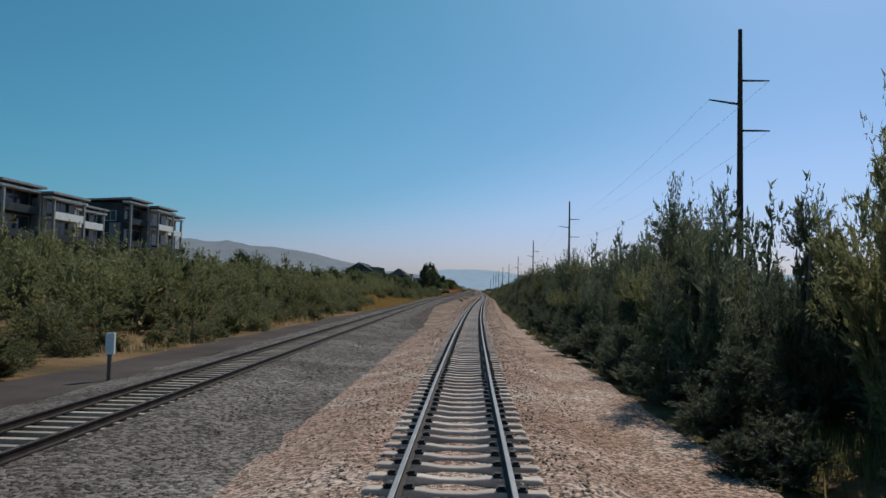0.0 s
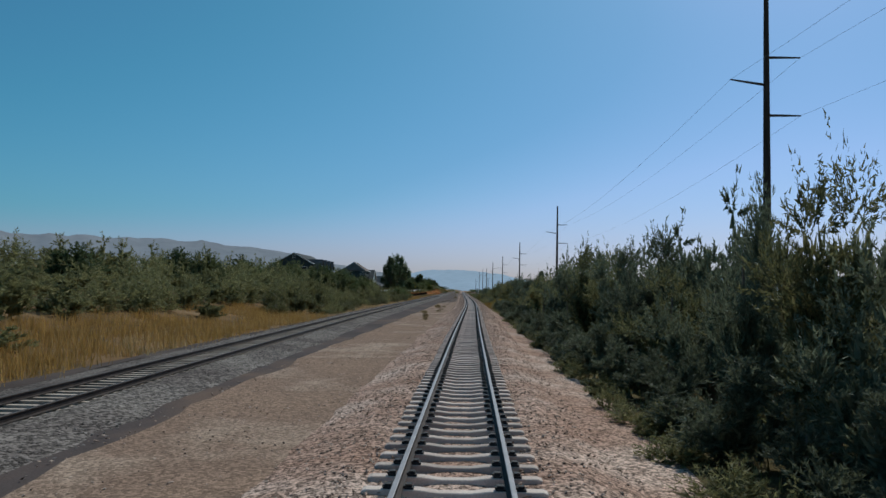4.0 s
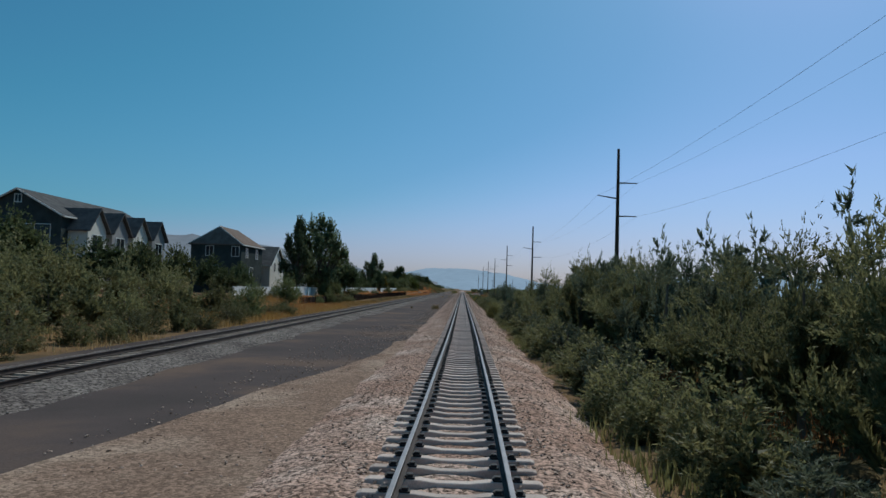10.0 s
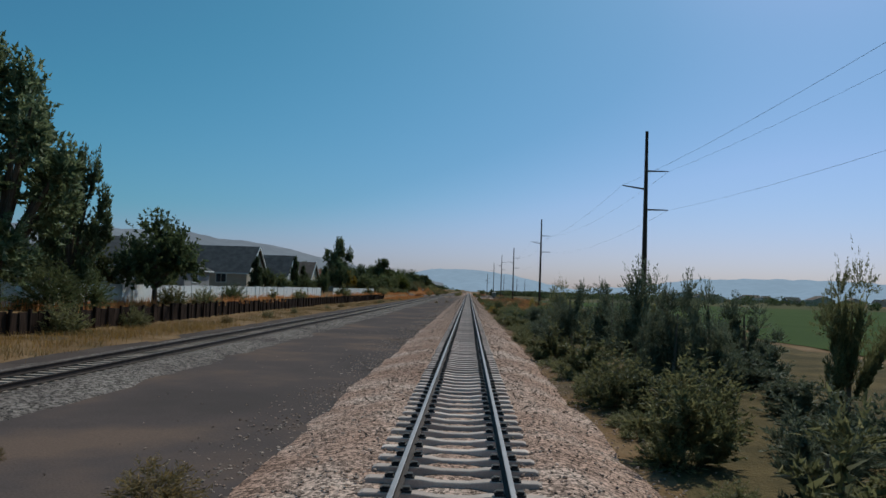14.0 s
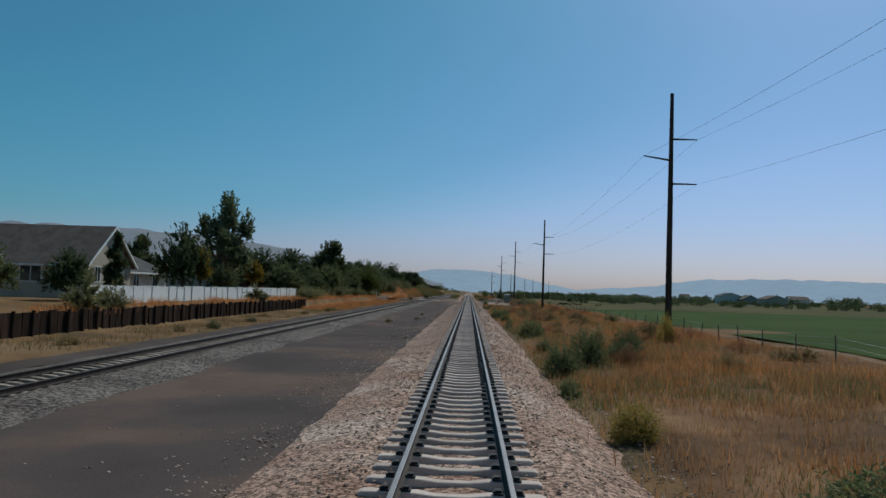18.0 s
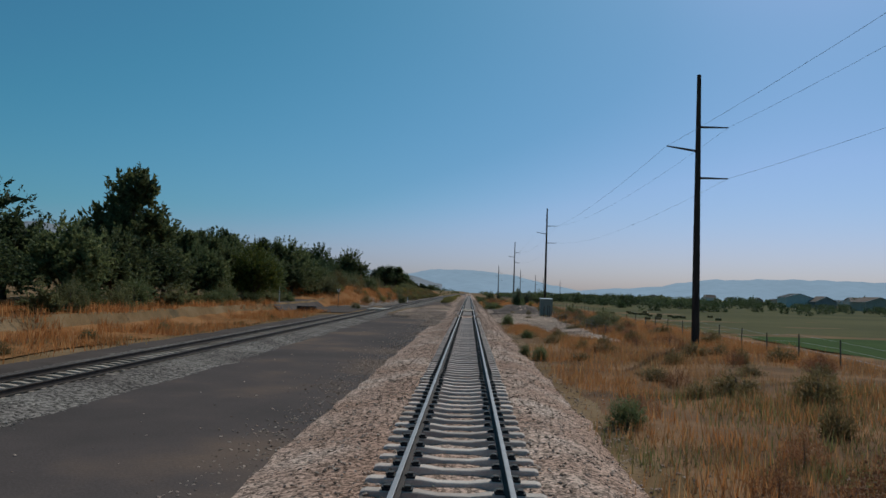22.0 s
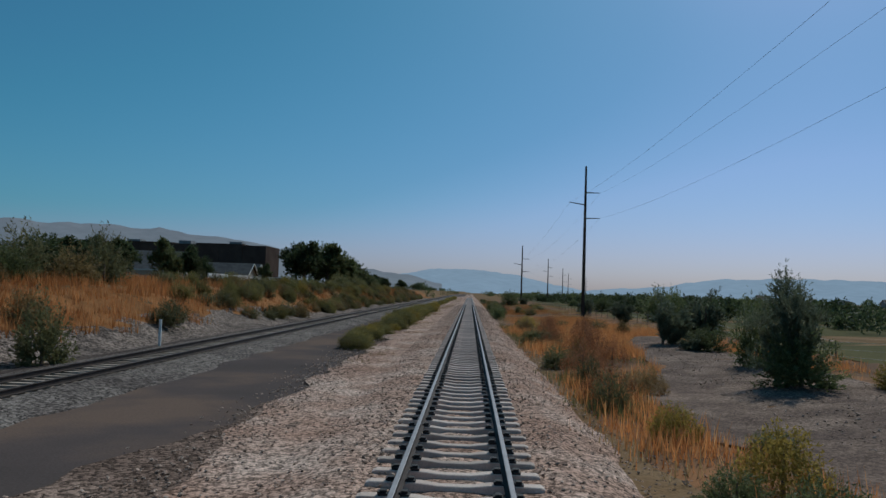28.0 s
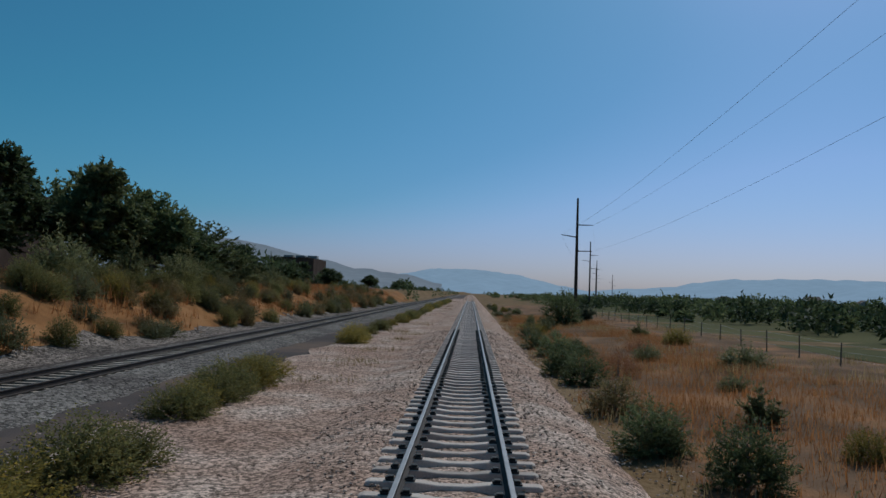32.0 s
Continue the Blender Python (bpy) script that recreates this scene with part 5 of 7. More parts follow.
def car(x, y, z, rz):
    th = thing("parked_car", "white parked car beyond a fence", "car", x, y, z, rz)
    prof = [(-2.2, 0.35), (-2.2, 0.85), (-1.5, 0.95), (-0.9, 1.42), (0.7, 1.45), (1.5, 0.98), (2.2, 0.85), (2.25, 0.35)]
    n = len(prof)
    v = [(px, s * (0.85 if pz < 1 else 0.7), pz) for s in (-1, 1) for px, pz in prof]
    f = [tuple(range(n)), tuple(range(n, 2 * n))[::-1]] + [(i, n + i, n + (i + 1) % n, (i + 1) % n) for i in range(n)]
    part("body", mesh("body", v, f, M_CAR), th)
    for px in (-1.35, 1.4):
        for s in (-1, 1):
            tv, tf = tube_data([(px, s * 0.66, 0.33), (px, s * 0.87, 0.33)], [0.33, 0.33], 14)
            part("wheel", mesh("wheel", tv, tf, M_RUBBER), th)
    for s in (-1, 1):
        wv = [(-1.2, s * 0.80, 0.98), (1.15, s * 0.80, 1.0), (0.6, s * 0.725, 1.36), (-0.85, s * 0.725, 1.34)]
        part("side_window", mesh("side_window", wv, [(0, 1, 2, 3)], M_GLASS), th)


car(-30.5, 562, 0.95, 75)

# ---- plants ----


def leaves_mesh(name, p0, p1, per, length, width, material, seed, start=0.15, spread_dir=0.8, droop=0.0, size=None):
    """Leaves as four-cornered blades along shoots that run from p0 to p1."""
    r = np.random.RandomState(seed)
    n = len(p0)
    t = r.uniform(start, 1.0, (n, per)) ** 0.8
    base = p0[:, None, :] + (p1 - p0)[:, None, :] * t[..., None]
    base[..., 2] -= droop * (t ** 2) * np.linalg.norm(p1 - p0, axis=1)[:, None]
    d = p1 - p0
    ln = np.linalg.norm(d, axis=1, keepdims=True)
    d = (d / np.maximum(ln, 1e-6))[:, None, :] + r.normal(0, spread_dir, (n, per, 3))
    d /= np.linalg.norm(d, axis=-1, keepdims=True)
    w = np.cross(d, r.normal(0, 1, (n, per, 3)))
    w /= np.linalg.norm(w, axis=-1, keepdims=True)
    s = r.uniform(0.6, 1.3, (n, per, 1))
    if size is not None:
        s = s * size[:, None, None]
    base = base + r.normal(0, 0.04, (n, per, 3)) * ln[:, None, :]
    quad = np.stack([base - w * width * 0.5 * s, base + w * width * 0.5 * s, base + d * length * s], axis=2)
    m = n * per
    me = bpy.data.meshes.new(name)
    me.from_pydata(quad.reshape(-1, 3).tolist(), [], np.arange(m * 3).reshape(m, 3).tolist())
    me.materials.append(material)
    return me


def stems_mesh(name, p0, p1, r0, material):
    v, f = joined([tube_data([a, (a + b) / 2, b], [r0, r0 * 0.7, r0 * 0.25], 4) for a, b in zip(p0, p1)])
    return mesh(name, v, f, material)


def shrub(name, label, seed, n, per, leaf, material, kind="fan", category="shrub", twig=M_TWIG):
    """A shrub about 1 m high and wide at its own origin: stems and crown."""
    r = np.random.RandomState(seed)
    th = thing(name, label, category)
    a = r.uniform(0, 2 * math.pi, n)
    if kind == "fan":  # upright spreading shoots, ragged top
        q = np.sqrt(r.uniform(0, 1, n))
        top = np.stack([0.5 * q * np.cos(a), 0.5 * q * np.sin(a), (1.02 - 0.62 * q ** 2) * r.uniform(0.62, 1.08, n)], -1)
        low = np.stack([0.42 * q * np.cos(a), 0.42 * q * np.sin(a), np.maximum(0.02, top[:, 2] - r.uniform(0.35, 0.6, n))], -1) + r.normal(0, 0.03, (n, 3))
        low[:, 2] = np.maximum(low[:, 2], 0.0)
        me = leaves_mesh("crown", low, top, per, leaf[0], leaf[1], material, seed, 0.0, 0.75)
    elif kind == "plume":  # tufts of feathery shoots with dark gaps between them
        k = 15
        ca, cq = r.uniform(0, 6.28, k), np.sqrt(r.uniform(0.02, 1, k))
        cz = (0.74 - 0.42 * cq ** 2) * np.concatenate([np.ones(k // 2), r.uniform(0.25, 0.8, k - k // 2)]) * r.uniform(0.82, 1.12, k)
        ctr = np.stack([0.36 * cq * np.cos(ca), 0.36 * cq * np.sin(ca), cz], -1)
        i = r.randint(0, k, n)
        e = np.arccos(r.uniform(-0.35, 1, n))
        d = np.stack([np.sin(e) * np.cos(a), np.sin(e) * np.sin(a), np.cos(e) + 0.45], -1)
        d /= np.linalg.norm(d, axis=1, keepdims=True)
        far = r.uniform(0.11, 0.19, k)[i] * r.uniform(0.8, 1.25, n)
        tall = r.rand(n) < 0.08
        d[tall] = np.stack([r.normal(0, 0.22, n), r.normal(0, 0.22, n), np.ones(n)], -1)[tall]
        far[tall] *= 1.35
        low, top = ctr[i] + d * (far * 0.25)[:, None], ctr[i] + d * far[:, None]
        top[:, 2], low[:, 2] = np.maximum(top[:, 2], 0.03), np.maximum(low[:, 2], 0.0)
        m = n // 3  # larger leaves deep inside close the crown
        size = np.concatenate([np.ones(n), np.full(m, 2.3)])
        core = ctr[i][:m] * np.array((0.72, 0.72, 0.9))
        low, top = np.concatenate([low, core * np.array((0.5, 0.5, 0.45))]), np.concatenate([top, core + d[:m] * 0.05])
        top[:, 2] = np.maximum(top[:, 2], 0.03)
        me = leaves_mesh("crown", low, top, per, leaf[0], leaf[1], material, seed, 0.0, 0.5, size=size)
    else:  # dense dome
        e = np.arccos(r.uniform(-0.3, 1, n))
        k = r.uniform(0.75, 1.0, n) * (1 + 0.12 * np.sin(3 * a + seed))
        top = np.stack([0.5 * k * np.sin(e) * np.cos(a), 0.5 * k * np.sin(e) * np.sin(a), np.maximum(0.03, 0.22 + 0.75 * k * np.cos(e))], -1)
        low = top * 0.55 + np.array((0, 0, 0.05))
        k = n // 4
        size = np.concatenate([np.ones(n), np.full(k, 2.0)])
        low, top = np.concatenate([low, top[:k] * 0.25]), np.concatenate([top, top[:k] * 0.68])
        me = leaves_mesh("crown", low, top, per, leaf[0], leaf[1], material, seed, 0.1, 0.8, size=size)
    part("crown", me, th)
    part("stem", stems_mesh("stem", [np.zeros(3)], [np.array((0.02, 0.01, 0.6))], 0.03, twig), th, "brown woody stem")
    return th


def tree(name, label, seed, lobes, per_lobe, per, leaf, material, trunk_h, category="tree", thick=1.0):
    """A tree of unit height: tapered trunk, limbs to every lobe, and a crown of leafy shoots. lobes: x, y, z, rx, rz."""
    r = np.random.RandomState(seed)
    th = thing(name, label, category)
    p0, p1, size = [], [], []
    wood = [tube_data([(0, 0, -0.03), (0.005, 0, trunk_h * 0.5), (0, 0.004, trunk_h), (0, 0, min(0.8, trunk_h + 0.4))], [0.034 * thick, 0.026 * thick, 0.02 * thick, 0.008 * thick], 8)]
    for (x, y, z, rx, rz) in lobes:
        wood.append(tube_data([(0, 0, trunk_h * 0.8), (x * 0.5, y * 0.5, (trunk_h + z) * 0.5), (x, y, z + rz * 0.4)], [0.017 * thick, 0.011 * thick, 0.004 * thick], 6))
        a = r.uniform(0, 2 * math.pi, per_lobe)
        e = np.arccos(r.uniform(-0.75, 1, per_lobe))
        k = r.uniform(0.45, 1.06, per_lobe) ** 0.6
        dirs = np.stack([rx * np.sin(e) * np.cos(a), rx * np.sin(e) * np.sin(a), rz * np.cos(e)], -1) * k[:, None]
        c = np.array((x, y, z))
        p1.append(c + dirs + r.normal(0, 0.008, dirs.shape))
        p0.append(c + dirs * 0.62 - np.array((0, 0, 0.03)))
        k = per_lobe // 6
        p0.append(c + dirs[:k] * 0.1)
        p1.append(c + dirs[:k] * 0.6)
        size += [1.0] * per_lobe + [2.2] * k
    p0, p1 = np.concatenate(p0), np.concatenate(p1)
    part("trunk", mesh("trunk", *joined(wood), M_BARK), th, "grey brown trunk and limbs")
    part("crown", leaves_mesh("crown", p0, p1, per, leaf[0], leaf[1], material, seed, 0.0, 0.8, size=np.array(size)), th)
    return th


PLANTED = []


def plant(kinds, x, y, h, w=None, rnd=random, sink=0.05, group="", label="", z=None):
    """A copy of one of the kinds, h high and w wide, standing on the ground."""
    ob = kinds[rnd.randrange(len(kinds))] if isinstance(kinds, list) else kinds
    w = w or h
    m = pose(x, y, (ground_z(x, y) if z is None else z) - sink, rnd.gauss(0, 2), rnd.gauss(0, 2), rnd.uniform(0, 360)) @ Matrix.Diagonal((w, w * rnd.uniform(0.85, 1.15), h, 1))
    c = copy_thing(ob, m)
    tagged(c, label, group=group)
    PLANTED.append(c)
    return c


def clear_proto(protos):
    for p in protos:
        for o in (*p.children_recursive, p):
            bpy.data.objects.remove(o)


WILLOW = [shrub("willow_shrub", "dense grey green willow shrub beside the track", 20 + i, 300, 24, (0.042, 0.0115), L_WILLOW, "plume") for i in range(3)]
WILLOW_BIG = [shrub("willow_shrub", "tall feathery grey green willow shrub", 30 + i, 470, 28, (0.022, 0.0075), L_OLIVE if i == 1 else L_WILLOW, "plume") for i in range(3)]
WILLOW_TALL = [shrub("willow_shrub", "very tall willow shrub with ragged shoots", 33 + i, 520, 28, (0.021, 0.0068), L_WILLOW, "plume") for i in range(2)]
WILLOW_FAR = [shrub("willow_shrub", "tall feathery grey green willow shrub", 35 + i, 170, 16, (0.05, 0.019), L_OLIVE if i else L_WILLOW, "plume") for i in range(2)]
OLIVE = [shrub("olive_shrub", "dull olive green shrub on the bank", 40 + i, 190, 15, (0.052, 0.022), L_OLIVE, "plume" if i else "dome") for i in range(2)]
RABBIT = [shrub("rabbitbrush", "yellow green rabbitbrush on the gravel shoulder", 50 + i, 430, 16, (0.03, 0.017), L_YELLOWGREEN if i == 1 else L_RABBITOLIVE, "dome") for i in range(3)]
SAGE = [shrub("sagebrush", "dull brown green sagebrush on a dry bank", 60 + i, 190, 14, (0.055, 0.018), L_SAGE if i % 2 else L_SAGEGREEN, "dome") for i in range(3)]
RUST = [shrub("rust_weed", "tall rust brown dry weed with seed heads", 73, 200, 18, (0.04, 0.014), L_RUST, "fan", "weed")]
WEED = [shrub("dry_weed", "low brown dry weed", 70 + i, 120, 12, (0.09, 0.016), L_SAGE, "dome", "weed") for i in range(2)]
GOLDWEED = [shrub("golden_bush", "yellow flowering bush beside the track", 75, 200, 20, (0.06, 0.02), L_GOLDWEED, "fan"), shrub("golden_bush", "golden brown tall weed beside the track", 76, 200, 20, (0.07, 0.018), L_STRAW, "fan")]
DEEP = [shrub("green_shrub", "dark green leafy shrub beside the track", 80 + i, 240, 16, (0.05, 0.017), L_TREE2, "dome") for i in range(2)]
BROAD = [tree("broadleaf_tree", "dark green broadleaf tree behind the fence", 90 + i,
              [(0, 0, 0.66, 0.20, 0.28), (0.17, 0.05, 0.52, 0.16, 0.2), (-0.16, 0.08, 0.50, 0.17, 0.2), (0.03, -0.17, 0.47, 0.16, 0.2), (-0.05, 0.16, 0.6, 0.15, 0.2), (0.10, -0.06, 0.78, 0.12, 0.17), (0, 0, 0.33, 0.22, 0.2)],
              80, 14, (0.029, 0.02), L_TREE if i < 2 else L_TREE2, 0.3) for i in range(3)]
LOW = [tree("bushy_tree", "dense dark tree with foliage to the ground", 100 + i,
            [(0, 0, 0.60, 0.34, 0.36), (0.24, 0.1, 0.42, 0.27, 0.3), (-0.26, 0.0, 0.40, 0.28, 0.32), (0.05, -0.25, 0.38, 0.26, 0.3), (0, 0.22, 0.5, 0.25, 0.32)],
            105, 15, (0.032, 0.022), L_TREE if i == 0 else L_TREE2, 0.2) for i in range(2)]
ROUND = tree("round_tree", "round yellow green tree with leaves to the ground", 130, [(0, 0, 0.56, 0.40, 0.42), (0.2, 0.1, 0.36, 0.3, 0.34), (-0.2, 0.05, 0.36, 0.3, 0.34), (0.02, -0.2, 0.34, 0.3, 0.34), (0, 0.2, 0.40, 0.3, 0.34)], 170, 16, (0.024, 0.016), L_YELLOWTREE, 0.2)
POPLAR = tree("poplar_tree", "tall poplar with upright limbs and pale gaps", 110,
              [(0.0, 0.0, 0.80, 0.06, 0.19), (0.09, 0.03, 0.72, 0.065, 0.2), (-0.11, 0.02, 0.74, 0.065, 0.2), (0.19, -0.06, 0.60, 0.07, 0.19), (-0.20, -0.05, 0.58, 0.07, 0.19), (0.03, 0.16, 0.62, 0.07, 0.2), (0.02, -0.16, 0.56, 0.08, 0.2), (0.26, 0.02, 0.47, 0.05, 0.15), (-0.25, 0.04, 0.44, 0.06, 0.15),
               (0.17, 0.06, 0.42, 0.09, 0.16), (-0.17, 0.07, 0.40, 0.09, 0.16), (0.10, 0.16, 0.34, 0.10, 0.14), (-0.10, -0.15, 0.32, 0.10, 0.14), (0.0, 0.0, 0.46, 0.16, 0.2), (0.0, 0.02, 0.62, 0.10, 0.16), (0.12, -0.09, 0.24, 0.10, 0.13), (-0.12, 0.08, 0.22, 0.10, 0.13), (0, 0, 0.18, 0.15, 0.14)],
              62, 17, (0.019, 0.012), L_POPLAR, 0.16)
CONIFER = tree("pine_tree", "dark bushy pine behind a white fence", 112,
               [(0, 0, 0.9, 0.05, 0.1), (0.05, 0, 0.78, 0.10, 0.1), (-0.06, 0.03, 0.66, 0.14, 0.1), (0.04, -0.04, 0.54, 0.18, 0.11), (-0.03, 0.05, 0.42, 0.2, 0.11), (0, 0, 0.30, 0.22, 0.11), (0, 0, 0.18, 0.22, 0.1)],
               80, 16, (0.04, 0.014), L_TREE, 0.5)
WILLOW_TREE = tree("small_tree", "small grey green tree with a thin bare trunk", 120,
                   [(0, 0, 0.74, 0.13, 0.2), (0.13, 0.04, 0.60, 0.13, 0.2), (-0.14, 0.03, 0.62, 0.12, 0.2), (0.04, -0.13, 0.54, 0.13, 0.18), (-0.05, 0.14, 0.5, 0.13, 0.18), (0.08, 0.06, 0.86, 0.07, 0.11), (-0.09, -0.05, 0.84, 0.07, 0.12), (0, 0, 0.4, 0.19, 0.17), (0.1, -0.08, 0.24, 0.14, 0.14), (-0.1, 0.1, 0.22, 0.13, 0.13)],
                   60, 18, (0.024, 0.009), L_WILLOW, 0.22, thick=0.45)
GOLD = tree("golden_tree", "small golden yellow autumn tree", 114, [(0, 0, 0.66, 0.26, 0.3), (0.15, 0.1, 0.5, 0.2, 0.22), (-0.15, -0.05, 0.48, 0.2, 0.24)], 90, 16, (0.04, 0.024), L_GOLD, 0.3)


def thicket(name, kinds, places, label, category="thicket"):
    """Shrubs that stand too close to tell apart, as one mesh. places: x, y, height, width."""
    vs, total = [], 0
    r = np.random.RandomState(len(places))
    for x, y, h, w in places:
        me = [o for o in kinds[r.randint(len(kinds))].children if o.name.startswith("crown")][0].data
        v = np.empty(len(me.vertices) * 3, np.float32)
        me.vertices.foreach_get("co", v)
        v = v.reshape(-1, 3)
        a = r.uniform(0, 6.28)
        c, s = math.cos(a) * w, math.sin(a) * w
        vs.append(np.stack([x + v[:, 0] * c - v[:, 1] * s, y + v[:, 0] * s + v[:, 1] * c, ground_z(x, y) - 0.1 + v[:, 2] * h], -1))
    v = np.concatenate(vs)
    out = bpy.data.meshes.new(name)
    out.from_pydata(v.tolist(), [], np.arange(len(v)).reshape(-1, 3).tolist())
    out.materials.append(kinds[0].children[0].data.materials[0])
    return tagged(new(name, out), label, category, kind="stuff")


rnd = random.Random(2)
# willow thicket on the field side
G = "willow thicket along the track"


def low_at(y):
    return float(np.interp(y, (0, 40, 55, 125, 145, 165, 200, 215, 240, 262, 285, 318), (1.5, 1.45, 1.3, 1.3, 1.35, 1.3, 1.25, 1.05, 1.15, 1.05, 1.15, 1.1)))


y = 5.0
while y < 318:
    open_spot = 216 < y < 247
    if not open_spot:
        near = float(np.interp(y, (0, 40, 120, 220, 320), (6.0, 5.7, 5.1, 4.9, 4.7)))
        plant(WILLOW if y < 246 else OLIVE + WILLOW[1:2], xm(y) + near + rnd.uniform(-0.35, 0.5), y, rnd.uniform(1.5, 2.5), rnd.uniform(2.6, 3.3), rnd, 0.1, G)
    y += rnd.uniform(2.2, 3.2)
y = 7.0
while y < 318:
    if not 216 < y < 249:
        plant(WILLOW_BIG if y < 246 else WILLOW_BIG[1:], xm(y) + 7.7 + rnd.uniform(-0.7, 0.7) + (0.6 if y < 40 else 0), y, rnd.uniform(4.0, 6.2) * low_at(y), rnd.uniform(3.9, 5.0), rnd, 0.15, G)
    y += rnd.uniform(3.2, 4.6)
back = []
y = 6.0
while y < 322:
    if 214 < y < 250:
        y += 3.0
        continue
    back.append((xm(y) + 11.8 + rnd.uniform(-0.8, 1.0), y, rnd.uniform(4.6, 6.6) * low_at(y), rnd.uniform(3.4, 4.6)))
    back.append((xm(y) + 9.8 + rnd.uniform(-0.6, 0.6), y + 1.5, rnd.uniform(2.6, 4.0) * low_at(y), rnd.uniform(3.6, 4.8)))
    y += rnd.uniform(2.8, 4.2)
edge = []
y = 40.0
while y < 428:
    edge.append((xm(y) + float(np.interp(y, (40, 120, 430), (4.6, 4.2, 3.9))) + rnd.uniform(-0.3, 0.5), y, rnd.uniform(0.5, 1.1), rnd.uniform(1.0, 1.7)))
    y += rnd.uniform(1.5, 3.0)
thicket("weed_fringe", OLIVE + WEED[:1], edge, "low olive weeds along the foot of the ballast", "weeds")
low = [(rnd.uniform(4.4, 13.5), rnd.uniform(406, 452), rnd.uniform(0.8, 1.9), rnd.uniform(1.5, 2.7)) for i in range(72)]
mid = [(rnd.uniform(5.2, 13.5), rnd.uniform(342, 408), rnd.uniform(0.9, 2.0), rnd.uniform(1.8, 3.0)) for i in range(64)]
thicket("weed_thicket", WILLOW_FAR, mid, "low grey green willow regrowth between taller shrubs", "thicket")
thicket("weed_thicket", DEEP, low[::2], "dense dark green weeds at the field edge", "weeds")
thicket("weed_thicket", OLIVE, low[1::2], "dense olive brown weeds at the field edge", "weeds")
thicket("willow_thicket", WILLOW_FAR, back, "dense grey green willow thicket behind the front shrubs")
for (x, y, h, w) in ((6.6, 9.5, 5.0, 4.0), (7.4, 13.5, 5.6, 4.4), (6.6, 19, 4.8, 4.0), (7.6, 27, 6.2, 4.2), (7.8, 36, 6.4, 4.4), (8.0, 52, 6.4, 4.0), (6.6, 154, 6.0, 3.8), (7.8, 159, 6.6, 4.4), (9.2, 249, 6.8, 4.2), (8.4, 267, 6.0, 4.0), (8.2, 287, 7.2, 4.2), (9.0, 283, 6.4, 4.0)):
    plant(WILLOW_TALL, x + (xm(y) + 2.2 if y < 100 else 0), y, h * 0.86, w, rnd, 0.15, G, "very tall willow shrub with ragged shoots")
for (x, y, h, w) in ((4.3, 218.6, 2.2, 2.6), (5.9, 228.5, 3.3, 2.9), (9.0, 229, 2.6, 3.2), (10.5, 236, 3.4, 3.6), (8.0, 236, 2.8, 3.2), (14.5, 246, 4.6, 4.0), (14.0, 235, 3.0, 3.4), (12.5, 225, 2.6, 3.2), (13.0, 341, 3.4, 3.4), (14.8, 347, 3.8, 3.6), (12.0, 351, 4.0, 3.6), (13.5, 360, 4.2, 3.8), (12.2, 373, 4.0, 3.6), (8.9, 247, 6.6, 4.8), (12.8, 241, 6.2, 3.9), (11.0, 252, 5.0, 4.0), (5.9, 332, 3.4, 2.5), (9.5, 344, 5.8, 3.9), (7.6, 341, 4.2, 3.0), (10.6, 361, 5.2, 2.8), (6.2, 384, 5.0, 4.0), (9.3, 388, 5.2, 4.0), (8.2, 404, 5.4, 3.6), (7.3, 372, 5.8, 3.9), (6.9, 365, 4.6, 2.9), (9.6, 378, 4.6, 3.6), (8.6, 366, 5.0, 3.4), (6.4, 409, 2.0, 2.8), (7.8, 418, 2.2, 3.2), (6.4, 423, 1.8, 3.0), (9.6, 424, 1.8, 3.0), (10.5, 412, 2.0, 3.0), (5.6, 416, 1.4, 2.2), (5.5, 430, 1.3, 2.0)):
    plant(WILLOW if h < 3 else WILLOW_BIG, x, y, h, w, rnd, 0.1, "scattered willow shrubs", "single grey green willow shrub on the field side")
for (x, y, h, w) in ((12.4, 232, 6.9, 7.4), (17.0, 352, 7.2, 9.5)):
    plant(WILLOW_TREE, x, y, h, w, rnd, 0.1, "small trees on the field side", "small grey green tree with a thin bare trunk")
for (x, y, h, w) in ((4.2, 338, 2.0, 2.1), (4.3, 343, 2.2, 2.3), (4.4, 349, 2.2, 2.5), (4.4, 355, 2.1, 2.5), (5.6, 352, 2.0, 2.6), (4.5, 362, 2.1, 2.5), (4.6, 369, 2.1, 2.6), (4.4, 376, 1.9, 2.4), (5.9, 359, 2.2, 2.6)):
    plant(OLIVE + [WILLOW[1]], x, y, h, w, rnd, 0.1, "scattered willow shrubs", "olive green shrub along the foot of the ballast")
for (x, y, h, w) in ((12.3, 243, 6.6, 5.0), (9.8, 240, 5.4, 3.8), (14.5, 240, 6.4, 5.0), (11.0, 248, 6.2, 5.0), (15.8, 246, 6.8, 5.2), (5.8, 46.5, 7.0, 4.2), (8.2, 48, 7.8, 4.6), (7.4, 45, 7.0, 4.4), (6.0, 42, 6.2, 4.0)):
    plant(WILLOW_BIG, x, y, h, w, rnd, 0.1, "willow thicket along the track")
for (x, y, h, w) in ((3.7, 330.5, 2.1, 1.9), (3.2, 327, 0.95, 1.1), (6.2, 215.5, 1.8, 1.8), (4.6, 233, 1.9, 1.5), (3.9, 236.5, 1.5, 1.5), (4.6, 240, 1.7, 1.8)):
    plant(RABBIT[2:] if y > 300 else RABBIT[1:2] + GOLDWEED[:1], x, y, h, w, rnd, 0.05, "tall yellow weeds", "olive golden bush at the foot of the ballast")
